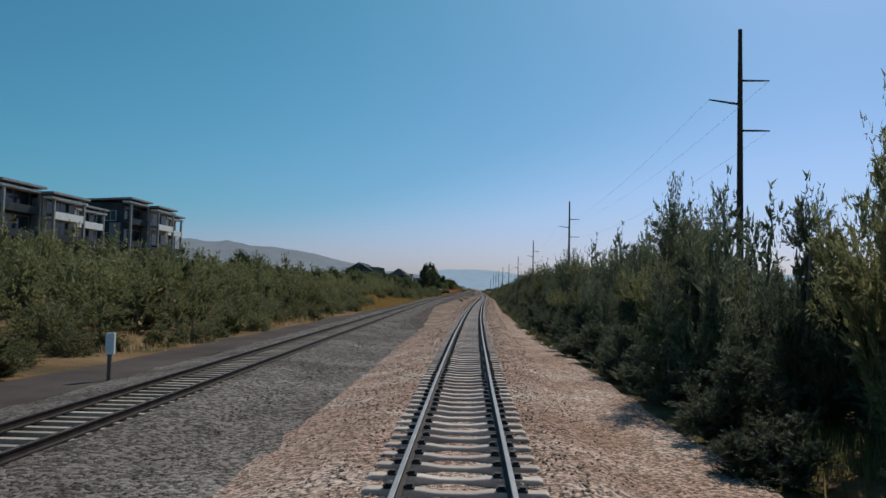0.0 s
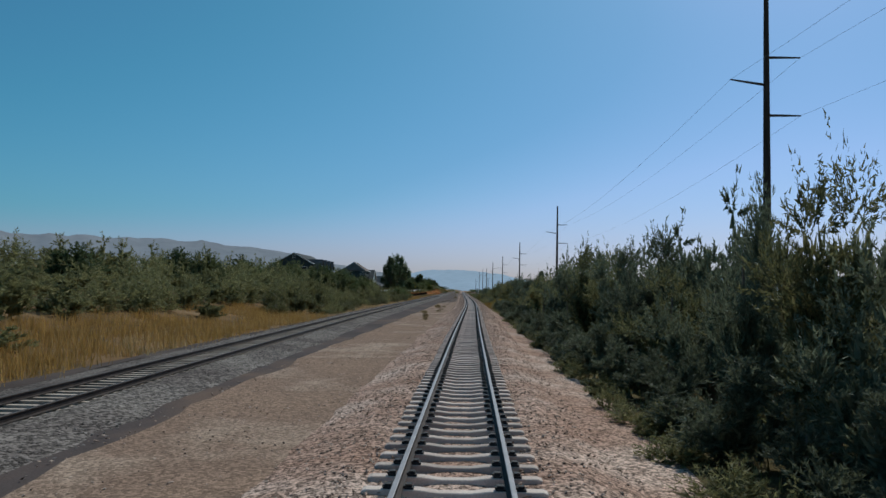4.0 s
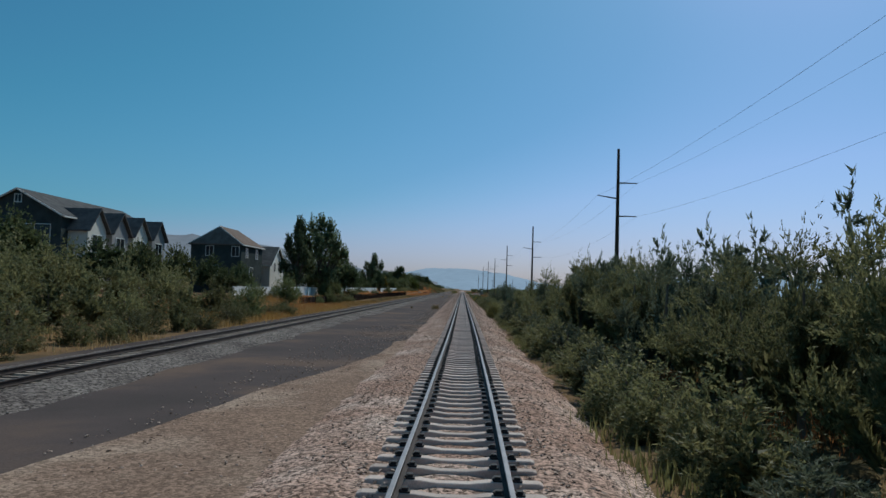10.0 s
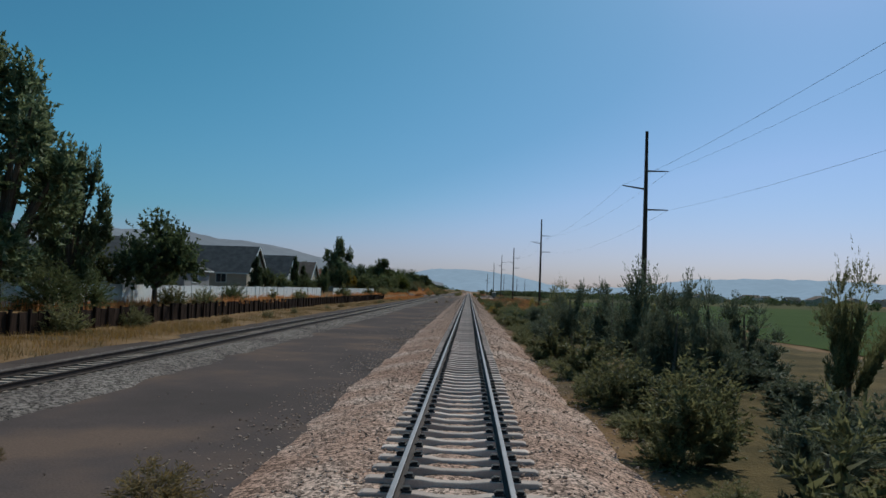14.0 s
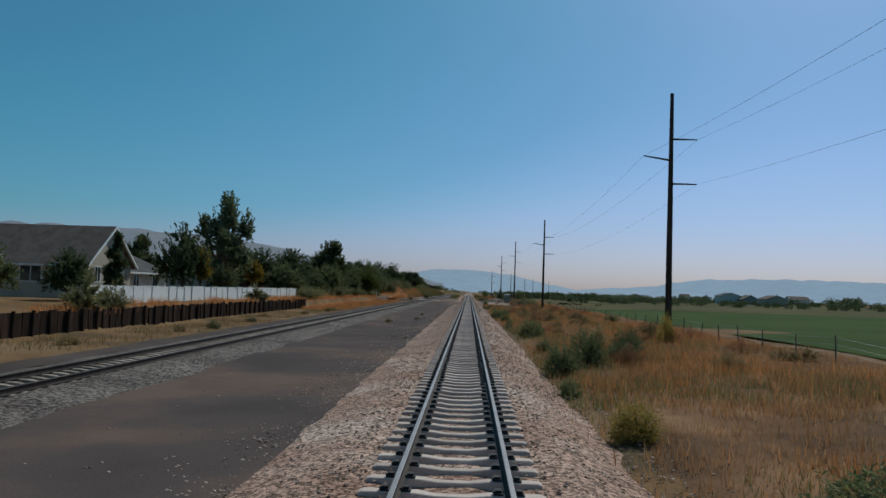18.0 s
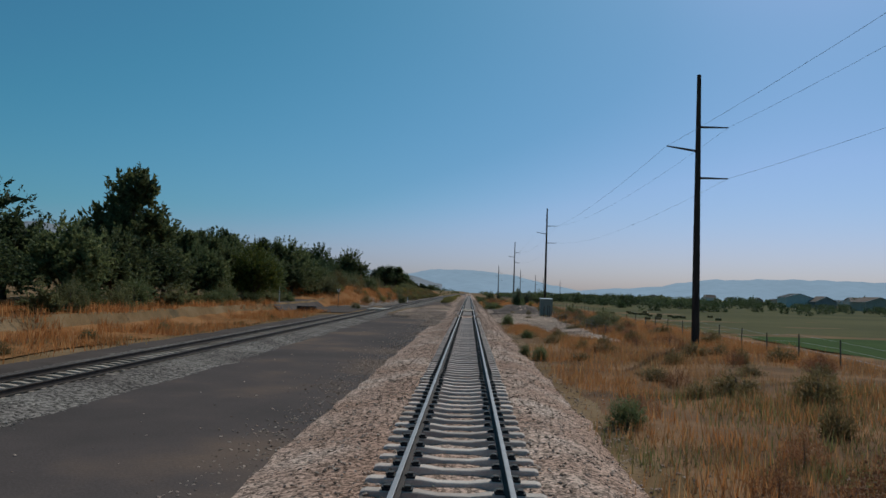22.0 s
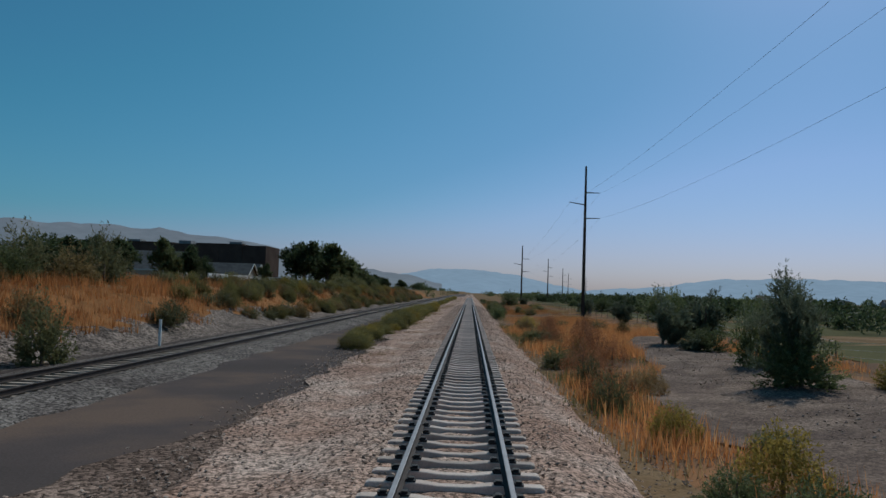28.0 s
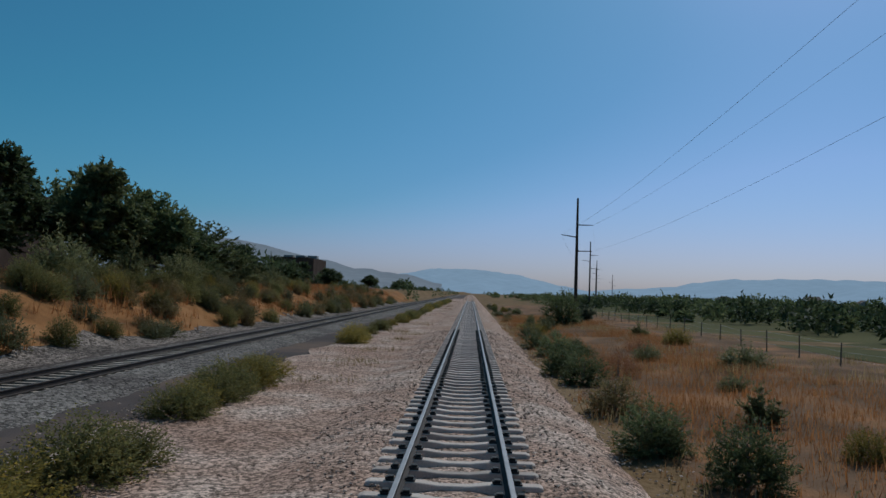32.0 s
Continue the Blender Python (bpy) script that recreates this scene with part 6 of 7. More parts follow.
for (x, y, h, w) in ((5.6, 226, 1.3, 1.8), (7.4, 228, 1.6, 2.4), (9.0, 230, 1.8, 2.8), (6.2, 232.5, 1.4, 2.0), (8.0, 235, 1.7, 2.4), (9.6, 237, 1.9, 2.6), (4.7, 236, 1.0, 1.6), (6.8, 239, 1.6, 2.2), (5.2, 243, 1.3, 2.0), (8.4, 242, 1.7, 2.4), (4.6, 247, 1.2, 1.6), (6.6, 247, 1.6, 2.2), (5.6, 252, 1.4, 2.0), (6.0, 229.5, 1.8, 2.2), (4.9, 232, 1.5, 1.8), (7.2, 231.5, 2.0, 2.4), (5.6, 235.5, 1.8, 2.0), (6.9, 236, 2.0, 2.2), (8.8, 239, 2.2, 2.6), (5.8, 240, 1.7, 2.0), (10.5, 233, 2.2, 2.8), (7.6, 244.5, 2.0, 2.4), (4.4, 241, 1.2, 1.5), (7.5, 347, 1.9, 2.4), (6.4, 340, 1.5, 1.8)):
    plant(GOLDWEED, x + xm(y), y, h, w, rnd, 0.05, "tall yellow weeds")
for (x, y, h, w) in ((5.0, 443, 1.2, 1.7), (4.3, 461, 0.8, 1.0), (4.8, 467, 1.6, 2.0), (6.4, 470.5, 2.0, 2.2), (5.6, 491, 1.7, 2.4), (5.2, 478, 0.9, 1.2), (5.0, 509, 1.0, 0.9), (5.0, 517, 1.0, 1.4), (4.5, 526, 1.5, 2.0), (3.95, 572.7, 0.8, 0.7), (4.6, 571, 0.9, 0.9), (5.9, 538, 1.3, 1.9), (9.5, 477, 1.6, 2.0), (8.6, 473.5, 1.3, 2.2),
                     (5.0, 553, 0.9, 1.2), (5.3, 588, 0.8, 1.0), (4.9, 607, 1.3, 1.4), (5.3, 672, 1.5, 2.2), (4.9, 680, 1.3, 2.0), (6.4, 676, 1.7, 2.4), (5.6, 690, 1.2, 1.6)):
    plant(DEEP, x - 0.9, y, h, w, rnd, 0.05, "green shrubs along the shoulder")
for (x, y, h, w) in ((8.0, 483, 1.5, 1.3), (12.5, 484, 2.0, 1.2), (11.5, 470, 1.0, 1.6), (7.5, 498, 0.8, 1.0), (4.8, 742, 1.3, 1.6), (5.2, 745, 1.4, 2.0), (6.0, 748, 1.2, 1.8), (5.4, 693, 1.3, 1.5), (5.0, 698, 1.0, 1.4), (6.2, 706, 1.1, 1.6)):
    plant(GOLDWEED, x, y, h, w, rnd, 0.05, "tall yellow weeds")
for (x, y, h, w) in ((12.2, 727, 4.6, 3.8), (15.4, 729, 5.2, 4.4), (12.6, 713, 3.8, 2.2), (23, 768, 5.6, 6.0), (12.8, 722, 1.6, 2.2), (16.5, 760, 3.8, 3.0), (15.5, 735, 2.8, 3.0), (19.5, 775, 3.8, 4.0), (13, 862, 3.2, 3.2), (9.5, 853, 4.6, 5.0), (20, 742, 3.2, 3.0), (18, 792, 4.4, 4.2), (24, 815, 3.4, 4.0), (13.4, 722, 2.0, 2.3)):
    plant(DEEP + [WILLOW[0]], x, y, h * 0.9, w, rnd, 0.1, "scattered willow shrubs", "rounded dark green willow shrub in dry grass")
for i in range(40):
    y = 690 + i * 6.4 + rnd.uniform(-2, 2)
    if 750 < y < 788:
        continue
    plant(DEEP if rnd.random() < 0.3 else SAGE + RABBIT[1:2], 4.1 + abs(rnd.gauss(0, 1.5)), y, rnd.uniform(0.7, 1.5), rnd.uniform(1.0, 2.2), rnd, 0.05, "shrubs along the shoulder")
for (x, y, h, w) in ((4.5, 770, 1.85, 1.8), (4.6, 782, 1.75, 1.9), (5.3, 785, 1.6, 1.9), (4.8, 793, 1.3, 1.7), (5.9, 790.6, 1.4, 1.7), (4.8, 808, 1.6, 2.2), (5.0, 822, 1.4, 2.2), (5.6, 817, 1.5, 2.4)):
    plant(DEEP, x - 0.9, y, h, w, rnd, 0.05, "green shrubs along the shoulder")

for (x, y, h, w) in ((4.4, 413, 1.3, 1.9), (5.6, 417, 1.7, 2.6), (7.0, 421, 2.0, 3.0), (4.8, 421, 1.4, 2.2), (8.8, 419, 1.7, 2.8), (6.0, 426, 1.6, 2.6), (4.6, 428, 1.2, 2.0), (8.0, 428, 1.6, 2.8), (10.4, 426, 1.5, 2.8), (5.2, 433, 1.2, 2.0), (7.0, 434, 1.3, 2.4), (9.4, 434, 1.3, 2.4), (4.5, 436, 0.9, 1.5), (6.2, 438, 1.3, 2.4), (8.2, 440, 1.2, 2.6), (10.6, 438, 1.3, 2.8), (5.0, 441, 1.0, 1.8), (12.4, 432, 1.4, 3.0), (11.8, 421, 1.6, 3.0)):
    plant(DEEP + [WILLOW[0]], x, y, h, w, rnd, 0.05, "green shrubs along the shoulder", "low dense green shrub at the field edge")
for (x, y, h, w) in ((5.7, 331.5, 2.3, 2.4), (6.5, 334, 2.7, 2.6), (7.4, 332.6, 1.8, 2.0), (5.0, 335.5, 2.2, 2.2), (10.2, 343, 2.4, 3.0), (12.0, 345, 2.6, 3.2)):
    plant(OLIVE, x, y, h, w, rnd, 0.08, "scattered willow shrubs", "dull olive shrub at the foot of the ballast")
for i in range(44):
    plant(RUST + SAGE[1:2] + WEED[:1], 4.6 + 9.0 * rnd.random() ** 1.2, 530 + i * 1.5 + rnd.uniform(-1, 1), rnd.uniform(0.5, 1.0), rnd.uniform(0.9, 1.7), rnd, 0.05, "brush in dry grass", "rust brown weed in dry grass")
plant(RABBIT[1:2], 3.9, 454, 1.05, 1.4, rnd, 0.05, "green shrubs along the shoulder", "yellow olive bush at the foot of the ballast")
plant(WILLOW_TALL, 11.6, 707, 5.4, 3.8, rnd, 0.1, "scattered willow shrubs", "dense dark rounded bush on bare dirt")
plant(DEEP, 11.5, 706.2, 2.4, 3.2, rnd, 0.1, "scattered willow shrubs", "low dark bush at the foot of a taller one")
plant(OLIVE, -15.4, 707, 3.0, 2.2, rnd, 0.1, "bushes beyond the other track", "dull olive bush beside the other track")

for (x, y, h, w) in ((5.9, 718, 2.0, 2.2), (6.8, 721, 1.6, 2.0), (7.0, 716, 1.5, 2.0), (5.2, 726, 1.2, 1.6), (8.6, 735, 1.6, 2.2), (6.6, 741, 1.4, 2.0), (7.8, 752, 1.5, 2.2), (6.2, 808, 1.3, 2.0), (4.6, 704, 1.3, 1.8), (4.9, 711, 1.5, 2.0), (5.6, 731, 1.7, 2.2), (10.2, 745, 1.5, 2.2)):
    plant(RUST, x, y, h, w, rnd, 0.05, "rust weeds along the shoulder")
for i in range(30):
    y = 696 + i * 5.4 + rnd.uniform(-1.5, 1.5)
    if 752 < y < 788:
        continue
    plant(OLIVE + SAGE + RUST + RABBIT[1:2], rnd.uniform(6.0, 13.5) if y > 735 else rnd.choice((rnd.uniform(4.0, 5.6), rnd.uniform(14.5, 16.5))), y, rnd.uniform(0.8, 1.5), rnd.uniform(1.2, 2.4), rnd, 0.05, "shrubs in dry grass", "low olive brown shrub in orange dry grass")

# bushes beyond the other track at the start
G = "bushes beyond the other track"
back = []
for row, (x, h0, h1, w0, w1, step) in enumerate(((-18.6, 1.2, 2.2, 1.9, 3.0, 3.4), (-22, 2.4, 3.8, 3.0, 4.2, 4.0), (-27, 3.2, 5.0, 3.8, 5.0, 4.4), (-33, 3.8, 6.0, 4.4, 5.6, 5.0), (-41, 3.6, 6.0, 5.0, 6.4, 6.5), (-50, 3.6, 6.4, 5.4, 6.8, 8.0))):
    y = 8.0 + row
    while y < 320 - row * 4:
        px, py, h, w = x + rnd.uniform(-1, 1), y, rnd.uniform(h0, h1) * (0.72 if 118 < y < 175 else 1), rnd.uniform(w0, w1)
        if row < 2 and 122 < y < 172 and rnd.random() < (0.95, 0.7)[row]:
            y += step
            continue
        if row == 5 and 96 < y < 104:
            y += step
            continue
        if row > 1:
            back.append((px, py, h, w))
        elif not (row == 0 and (100 < y < 180 and rnd.random() < 0.6)):
            plant(OLIVE + [WILLOW_FAR[1]] if row else OLIVE + SAGE[:1], px, py, h, w, rnd, 0.1, G)
        y += rnd.uniform(0.75, 1.3) * step
thicket("bush_thicket", OLIVE + WILLOW_FAR[1:], back, "dull olive thicket rising behind the path")
for (x, y, h, w) in ((-48, 140, 7.0, 6), (-46, 101, 5.5, 5), (-45, 142, 7.0, 6), (-38, 165, 5.5, 6), (-42, 200, 6.6, 7), (-36, 214, 6.0, 6), (-44, 236, 7.0, 7), (-40, 262, 6.0, 6), (-46, 290, 6, 7), (-38, 318, 6.4, 7), (-44, 355, 8.5, 7), (-31.5, 340, 4.5, 4.5), (-33, 352, 5.5, 5), (-36, 347, 6.5, 6), (-35, 228, 7, 7), (-37, 250, 7.5, 7), (-34, 272, 7.0, 7), (-38, 286, 8.0, 8), (-36, 300, 7.5, 7), (-31, 312, 6.0, 6), (-46, 312, 7.0, 8), (-26, 244, 6.3, 7), (-27, 252, 6.6, 7.5), (-29, 236, 6.4, 7), (-25, 260, 5.6, 6.5), (-33, 185, 6.0, 6), (-37, 326, 6.5, 6)):
    plant(LOW, x, y, h, w, rnd, 0.2, "trees on the rise", "dull green bushy tree on the rise")
for (x, y, h, w) in ((-18.4, 306, 3.8, 3.0), (-19.5, 322, 1.6, 2.2), (-22.8, 338, 4.4, 3.6), (-24.5, 330, 2.6, 3.0), (-25.5, 343, 2.2, 2.6)):
    plant(DEEP, x, y, h, w, rnd, 0.1, G, "dense dark green bush at the grass edge")

# gardens behind the fences
plant(POPLAR, -29.2, 371.0, 14.8, 12, rnd, 0.1, "garden trees", z=0.7)
plant(POPLAR, -26.5, 380.5, 16.4, 17, rnd, 0.1, "garden trees", z=0.6)
plant(POPLAR, -26.2, 387.5, 11.5, 8, rnd, 0.1, "garden trees", z=0.6)
plant(LOW, -25.0, 398.5, 8.6, 8.8, rnd, 0.1, "garden trees", "dark rounded tree beside the poplars", z=0.5)
for (x, y, h, w) in ((-25.2, 377, 3.2, 3.6), (-24.6, 383, 3.6, 4.2), (-25, 388, 3.0, 3.6), (-22.2, 366, 2.4, 2.8), (-22.4, 357, 2.0, 2.6), (-24.8, 352, 1.9, 2.4), (-22.3, 372, 2.0, 3.0), (-22.2, 380, 2.2, 3.4), (-22.4, 389, 1.8, 3.0), (-24.2, 400, 2.2, 3.0), (-24.4, 408, 1.9, 3.0), (-24.6, 417, 2.3, 3.2), (-24.3, 447, 1.8, 2.8)):
    plant(DEEP + OLIVE[:1], x, y, h, w, rnd, 0.1, "bushes on the fence line", "dark bush overgrowing the retaining fence")
plant(LOW, -31, 398, 6.5, 7, rnd, 0.1, "garden trees", z=0.6)
for (k, x, y, h, w) in ((LOW, -31, 412, 4.6, 5), (BROAD, -33, 420, 5.6, 5), (CONIFER, -33, 453, 6.0, 5), (LOW, -32.5, 457.5, 5.0, 5), (LOW, -32, 465.5, 4.4, 4.6), (LOW, -32.5, 486, 4.6, 5), (CONIFER, -31.5, 473, 7.0, 5), (LOW, -31, 476, 4.2, 4.4), (CONIFER, -31.5, 480, 5.6, 5), (LOW, -30.6, 493, 4.6, 4.6), (CONIFER, -32, 503, 6.2, 5),
                        (LOW, -30.5, 515.5, 9.0, 6.4), (POPLAR, -37.4, 548, 16.8, 18), (GOLD, -34, 553, 6.5, 5.5), (LOW, -33, 536, 5, 5), (GOLD, -29.2, 517.0, 6.4, 4.4), (BROAD, -44, 534, 9, 8), (LOW, -40, 405, 6, 7)):
    plant(k, x, y, h, w, rnd, 0.1, "garden trees")
for (x, y, h, w) in ((-25.6, 436, 1.6, 2.2), (-24.6, 484, 2.6, 3.6), (-24.4, 487.5, 2.2, 2.8), (-25, 524, 2.2, 3.2), (-24.8, 550, 2.6, 3.6), (-24.6, 555, 2.4, 3.4), (-25, 560, 2.0, 3.0)):
    plant(OLIVE, x, y, h, w, rnd, 0.1, "bushes on the fence line", "dull dark bush overhanging the retaining fence")
# tree belt before the crossing
for i in range(17):
    y = 560 + i * 5.2 + rnd.uniform(-2, 2)
    plant([LOW[0], LOW[1], LOW[1], BROAD[2]], -29.5 + rnd.uniform(-2.0, 1.8), y, rnd.uniform(5.0, 8.4), rnd.uniform(6.4, 8.8), rnd, 0.3, "tree belt beside the line")
for i in range(13):
    y = 558 + i * 7.2 + rnd.uniform(-3, 3)
    plant([LOW[0], BROAD[0], BROAD[1], BROAD[2]], -36.5 + rnd.uniform(-3, 2), y, rnd.uniform(8.0, 12), rnd.uniform(8.5, 12), rnd, 0.3, "tree belt beside the line", "tall dark green broadleaf tree in a belt")
plant(BROAD[2], -31.5, 600, 13.4, 13.5, rnd, 0.2, "tree belt beside the line", "tallest pale green tree of the belt")
for (x, y, h, w) in ((-33, 632, 9.5, 10), (-35, 641, 10.5, 11), (-33.5, 650, 10, 11), (-33, 657, 9.0, 10), (-37, 625, 11, 11), (-31, 614, 8.4, 7.6), (-32.5, 606, 9.2, 8.5)):
    plant([LOW[0], BROAD[0], BROAD[2]], x, y, h, w, rnd, 0.3, "tree belt beside the line", "tall dark green broadleaf tree in a belt")
plant(LOW[1], -30.0, 628, 9.4, 8.6, rnd, 0.3, "tree belt beside the line", "round yellow green tree at the end of the belt")
plant(ROUND, -25.4, 622, 8.4, 7.6, rnd, 0.2, "tree belt beside the line", "round yellow green tree at the end of the belt")
plant(LOW[1], -28.5, 614, 6.6, 6.5, rnd, 0.3, "tree belt beside the line", "round yellow green tree at the end of the belt")
for i in range(20):
    y = 560 + i * 3.9 + rnd.uniform(-1.5, 1.5)
    plant(OLIVE + DEEP, -25.6 + rnd.uniform(-1.2, 1.0), y, rnd.uniform(1.4, 3.0), rnd.uniform(2.4, 3.6), rnd, 0.1, "understory of the tree belt", "dark bush under the tree belt")
for (x, y, h, w) in ((-32.2, 661, 10.2, 12), (-35, 667, 8.4, 11), (-30.4, 683, 10.0, 9.5), (-33, 678, 6.5, 8), (-29.1, 712.5, 11.0, 10.5), (-31, 716, 8.5, 9), (-27.5, 703, 3.2, 6), (-28, 727, 3.6, 6), (-27, 683, 4, 6), (-26.5, 695, 3.0, 6), (-28, 668, 5, 8), (-27.5, 675, 4.6, 7), (-29, 655, 6.4, 8), (-29.5, 661, 7.0, 8), (-28.6, 671, 6.0, 8), (-29, 677, 6.2, 7), (-28.2, 684, 5.4, 7), (-28, 690, 4.4, 7), (-28.5, 709, 5.6, 8)):
    plant(LOW, x, y, h, w, rnd, 0.2, "trees on the bank", "dark green broadleaf tree above dry grass")
for (x, y, h, w) in ((-33, 826, 9.8, 13), (-30, 834, 10.4, 13), (-28.5, 843, 9.4, 12), (-28, 853, 7.4, 11), (-34, 842, 11, 13), (-31, 848, 9, 12), (-36, 832, 10, 13), (-27, 864, 5.8, 9), (-44, 790, 5, 5), (-48, 812, 5.4, 5), (-40, 786, 4.6, 5), (-52, 770, 6, 6), (-40, 762, 4.5, 6), (-46, 748, 5, 7), (-36, 745, 4, 6), (-31, 738, 4, 6), (-47, 779, 6.4, 7), (-43.5, 783, 6.8, 7), (-40.5, 786, 6.0, 6), (-50, 776, 6.4, 7), (-37.5, 772, 4.0, 5), (-36.8, 812, 4.2, 5),
                     (-30, 890, 5.4, 10), (-30, 905, 5, 9), (-28, 925, 4.4, 8), (-32, 945, 5, 9), (-27, 972, 4, 8), (-30, 1000, 5, 10), (-26, 1040, 4, 9), (-28, 1085, 5, 11)):
    plant(BROAD + LOW, x, y, h, w, rnd, 0.2, "trees on the bank", "dark green broadleaf tree above dry grass")
for i in range(44):
    plant(RUST + SAGE[1:2] + WEED[:1], rnd.uniform(6.5, 17), 470 + i * 3.0 + rnd.uniform(-2, 2), rnd.uniform(0.6, 1.3), rnd.uniform(1.0, 2.2), rnd, 0.05, "brush in dry grass", "rust brown brush in dry grass")
for i in range(16):
    plant(OLIVE + DEEP[:1], -25.2 + rnd.uniform(-2.0, 1.4), 822 + i * 3.2, rnd.uniform(2.4, 4.4), rnd.uniform(3.2, 5.2), rnd, 0.1, "bushes under the bank trees", "dull olive bush under dark trees")
plant(SAGE, -15.8, 638.5, 1.1, 1.7, rnd, 0.05, "weeds along the path", "dark sagebrush beside the crossing")
for (x, y, h, w) in ((11.5, 600, 1.4, 2.4), (13.5, 606, 1.6, 2.6), (12.2, 612, 1.3, 2.2), (15.0, 615, 1.8, 3.0), (12.6, 621, 1.2, 2.0), (14.0, 630, 1.5, 2.4), (12.0, 640, 1.6, 2.0), (15.5, 645, 1.8, 2.6), (11.8, 652, 1.4, 2.2), (13.6, 658, 1.5, 2.4), (16.5, 625, 1.7, 2.8), (11.0, 645.5, 1.7, 1.3)):
    plant(SAGE + OLIVE + RUST, x, y, h, w, rnd, 0.05, "brush along the field fence", "dull brown brush along a field fence")
for i in range(46):
    plant(SAGE + RUST, rnd.uniform(10.8, 17), 594 + i * 1.45 + rnd.uniform(-1, 1), rnd.uniform(0.5, 1.1), rnd.uniform(1.2, 2.2), rnd, 0.05, "brush along the field fence", "dull brown brush along a field fence")
for i in range(26):
    y = 656 + i * 3.0 + rnd.uniform(-1, 1)
    plant(OLIVE + SAGE + DEEP[:1], -24.6 + rnd.uniform(-1.6, 1.2), y, rnd.uniform(2.4, 4.4), rnd.uniform(3.2, 5.0), rnd, 0.1, "bushes under the bank trees", "dull olive bush under dark trees")
# sagebrush on the embankment
for i in range(300):
    y = 664 + 280 * (i / 300) ** 0.95 + rnd.uniform(-2, 2)
    x = -16.6 - abs(rnd.gauss(0, 5.5)) - (1.0 if y < 740 else 0)
    if y < 735 and rnd.random() < 0.6:
        continue
    plant(SAGE + RABBIT[:1], x, y, rnd.uniform(1.0, 1.9), rnd.uniform(1.5, 2.6), rnd, 0.08, "sagebrush on the bank")
for i in range(80):
    plant(RABBIT + SAGE[:1], -19.5 - abs(rnd.gauss(0, 3.0)), 742 + i * 1.7 + rnd.uniform(-2, 2), rnd.uniform(1.2, 2.0), rnd.uniform(1.6, 2.6), rnd, 0.08, "sagebrush on the bank", "olive brush with yellow tops on a dry bank")
plant(OLIVE, 16.3, 522, 1.3, 2.0, rnd, 0.05, "brush in dry grass", "dull olive bush at the field edge")
plant(SAGE, 3.75, 504.5, 0.8, 1.2, rnd, 0.05, "brush in dry grass", "rust brown bush at the foot of the ballast")
for i in range(22):
    y = 400 + i * 10 + rnd.uniform(-4, 4)
    plant(WEED + SAGE, -17.6 - abs(rnd.gauss(0, 1.6)), y, rnd.uniform(0.4, 0.9), rnd.uniform(0.8, 1.6), rnd, 0.05, "weeds along the path")
# rabbitbrush between the tracks near the end
y = 716.5
while y < 1000:
    near = 745 < y < 790
    if y > 790 and rnd.random() < 0.35:
        y += 3.5
        continue
    w = rnd.uniform(1.6, 2.5) * (1.05 if near else 0.85 if y > 790 else 0.7 if y < 735 else 0.95)
    plant(RABBIT, -5.2 - rnd.uniform(0, 1.5) * (0.5 if y < 722 or y > 787 else 1.0) - (0.7 if y > 790 else 0), y, w * rnd.uniform(0.52, 0.66), w, rnd, 0.08, "rabbitbrush between the tracks", z=-0.5)
    y += w * rnd.uniform(0.42, 0.75) * (1.6 if y > 800 else 1.0)
for (x, y, h, w) in ((-3.95, 350, 0.75, 1.5), (-6.9, 503, 0.5, 0.9), (-4.9, 511, 0.35, 0.8), (-5.9, 216, 0.8, 1.2), (-5.0, 219.5, 0.5, 0.7), (-5.0, 205, 0.3, 0.8), (-6.0, 176, 0.7, 0.8), (-6.9, 190, 0.5, 1.2), (-5.2, 196, 0.4, 0.7), (-5.6, 168, 0.6, 0.7), (-7.5, 352, 0.35, 0.5), (-5.3, 524, 0.4, 0.6), (-6.2, 228, 0.3, 0.6), (-4.8, 240, 0.25, 0.5),
                     (8.2, 634, 0.9, 0.8), (9.5, 626, 0.4, 1.2), (6.4, 640, 0.5, 0.8), (7.2, 622, 0.5, 0.9), (11.6, 631, 0.7, 1.2)):
    plant(WEED, x, y, h, w, rnd, 0.03, "lone weeds on gravel", z=-0.5 if x < 0 else None)
clear_proto(RUST + WILLOW_TALL + WILLOW + WILLOW_BIG + WILLOW_FAR + OLIVE + RABBIT + SAGE + WEED + GOLDWEED + DEEP + BROAD + LOW + [ROUND, POPLAR, CONIFER, GOLD, WILLOW_TREE])


def bare(x, y):
    """True on the gravel track and on the clearing, where no grass grows."""
    if 584 < y < 672:
        x0, x1 = field_track(y)
        return x0 < x < x1
    if 676 < y < 736:
        x0, x1 = clearing(y)
        return x0 < x < x1
    return False


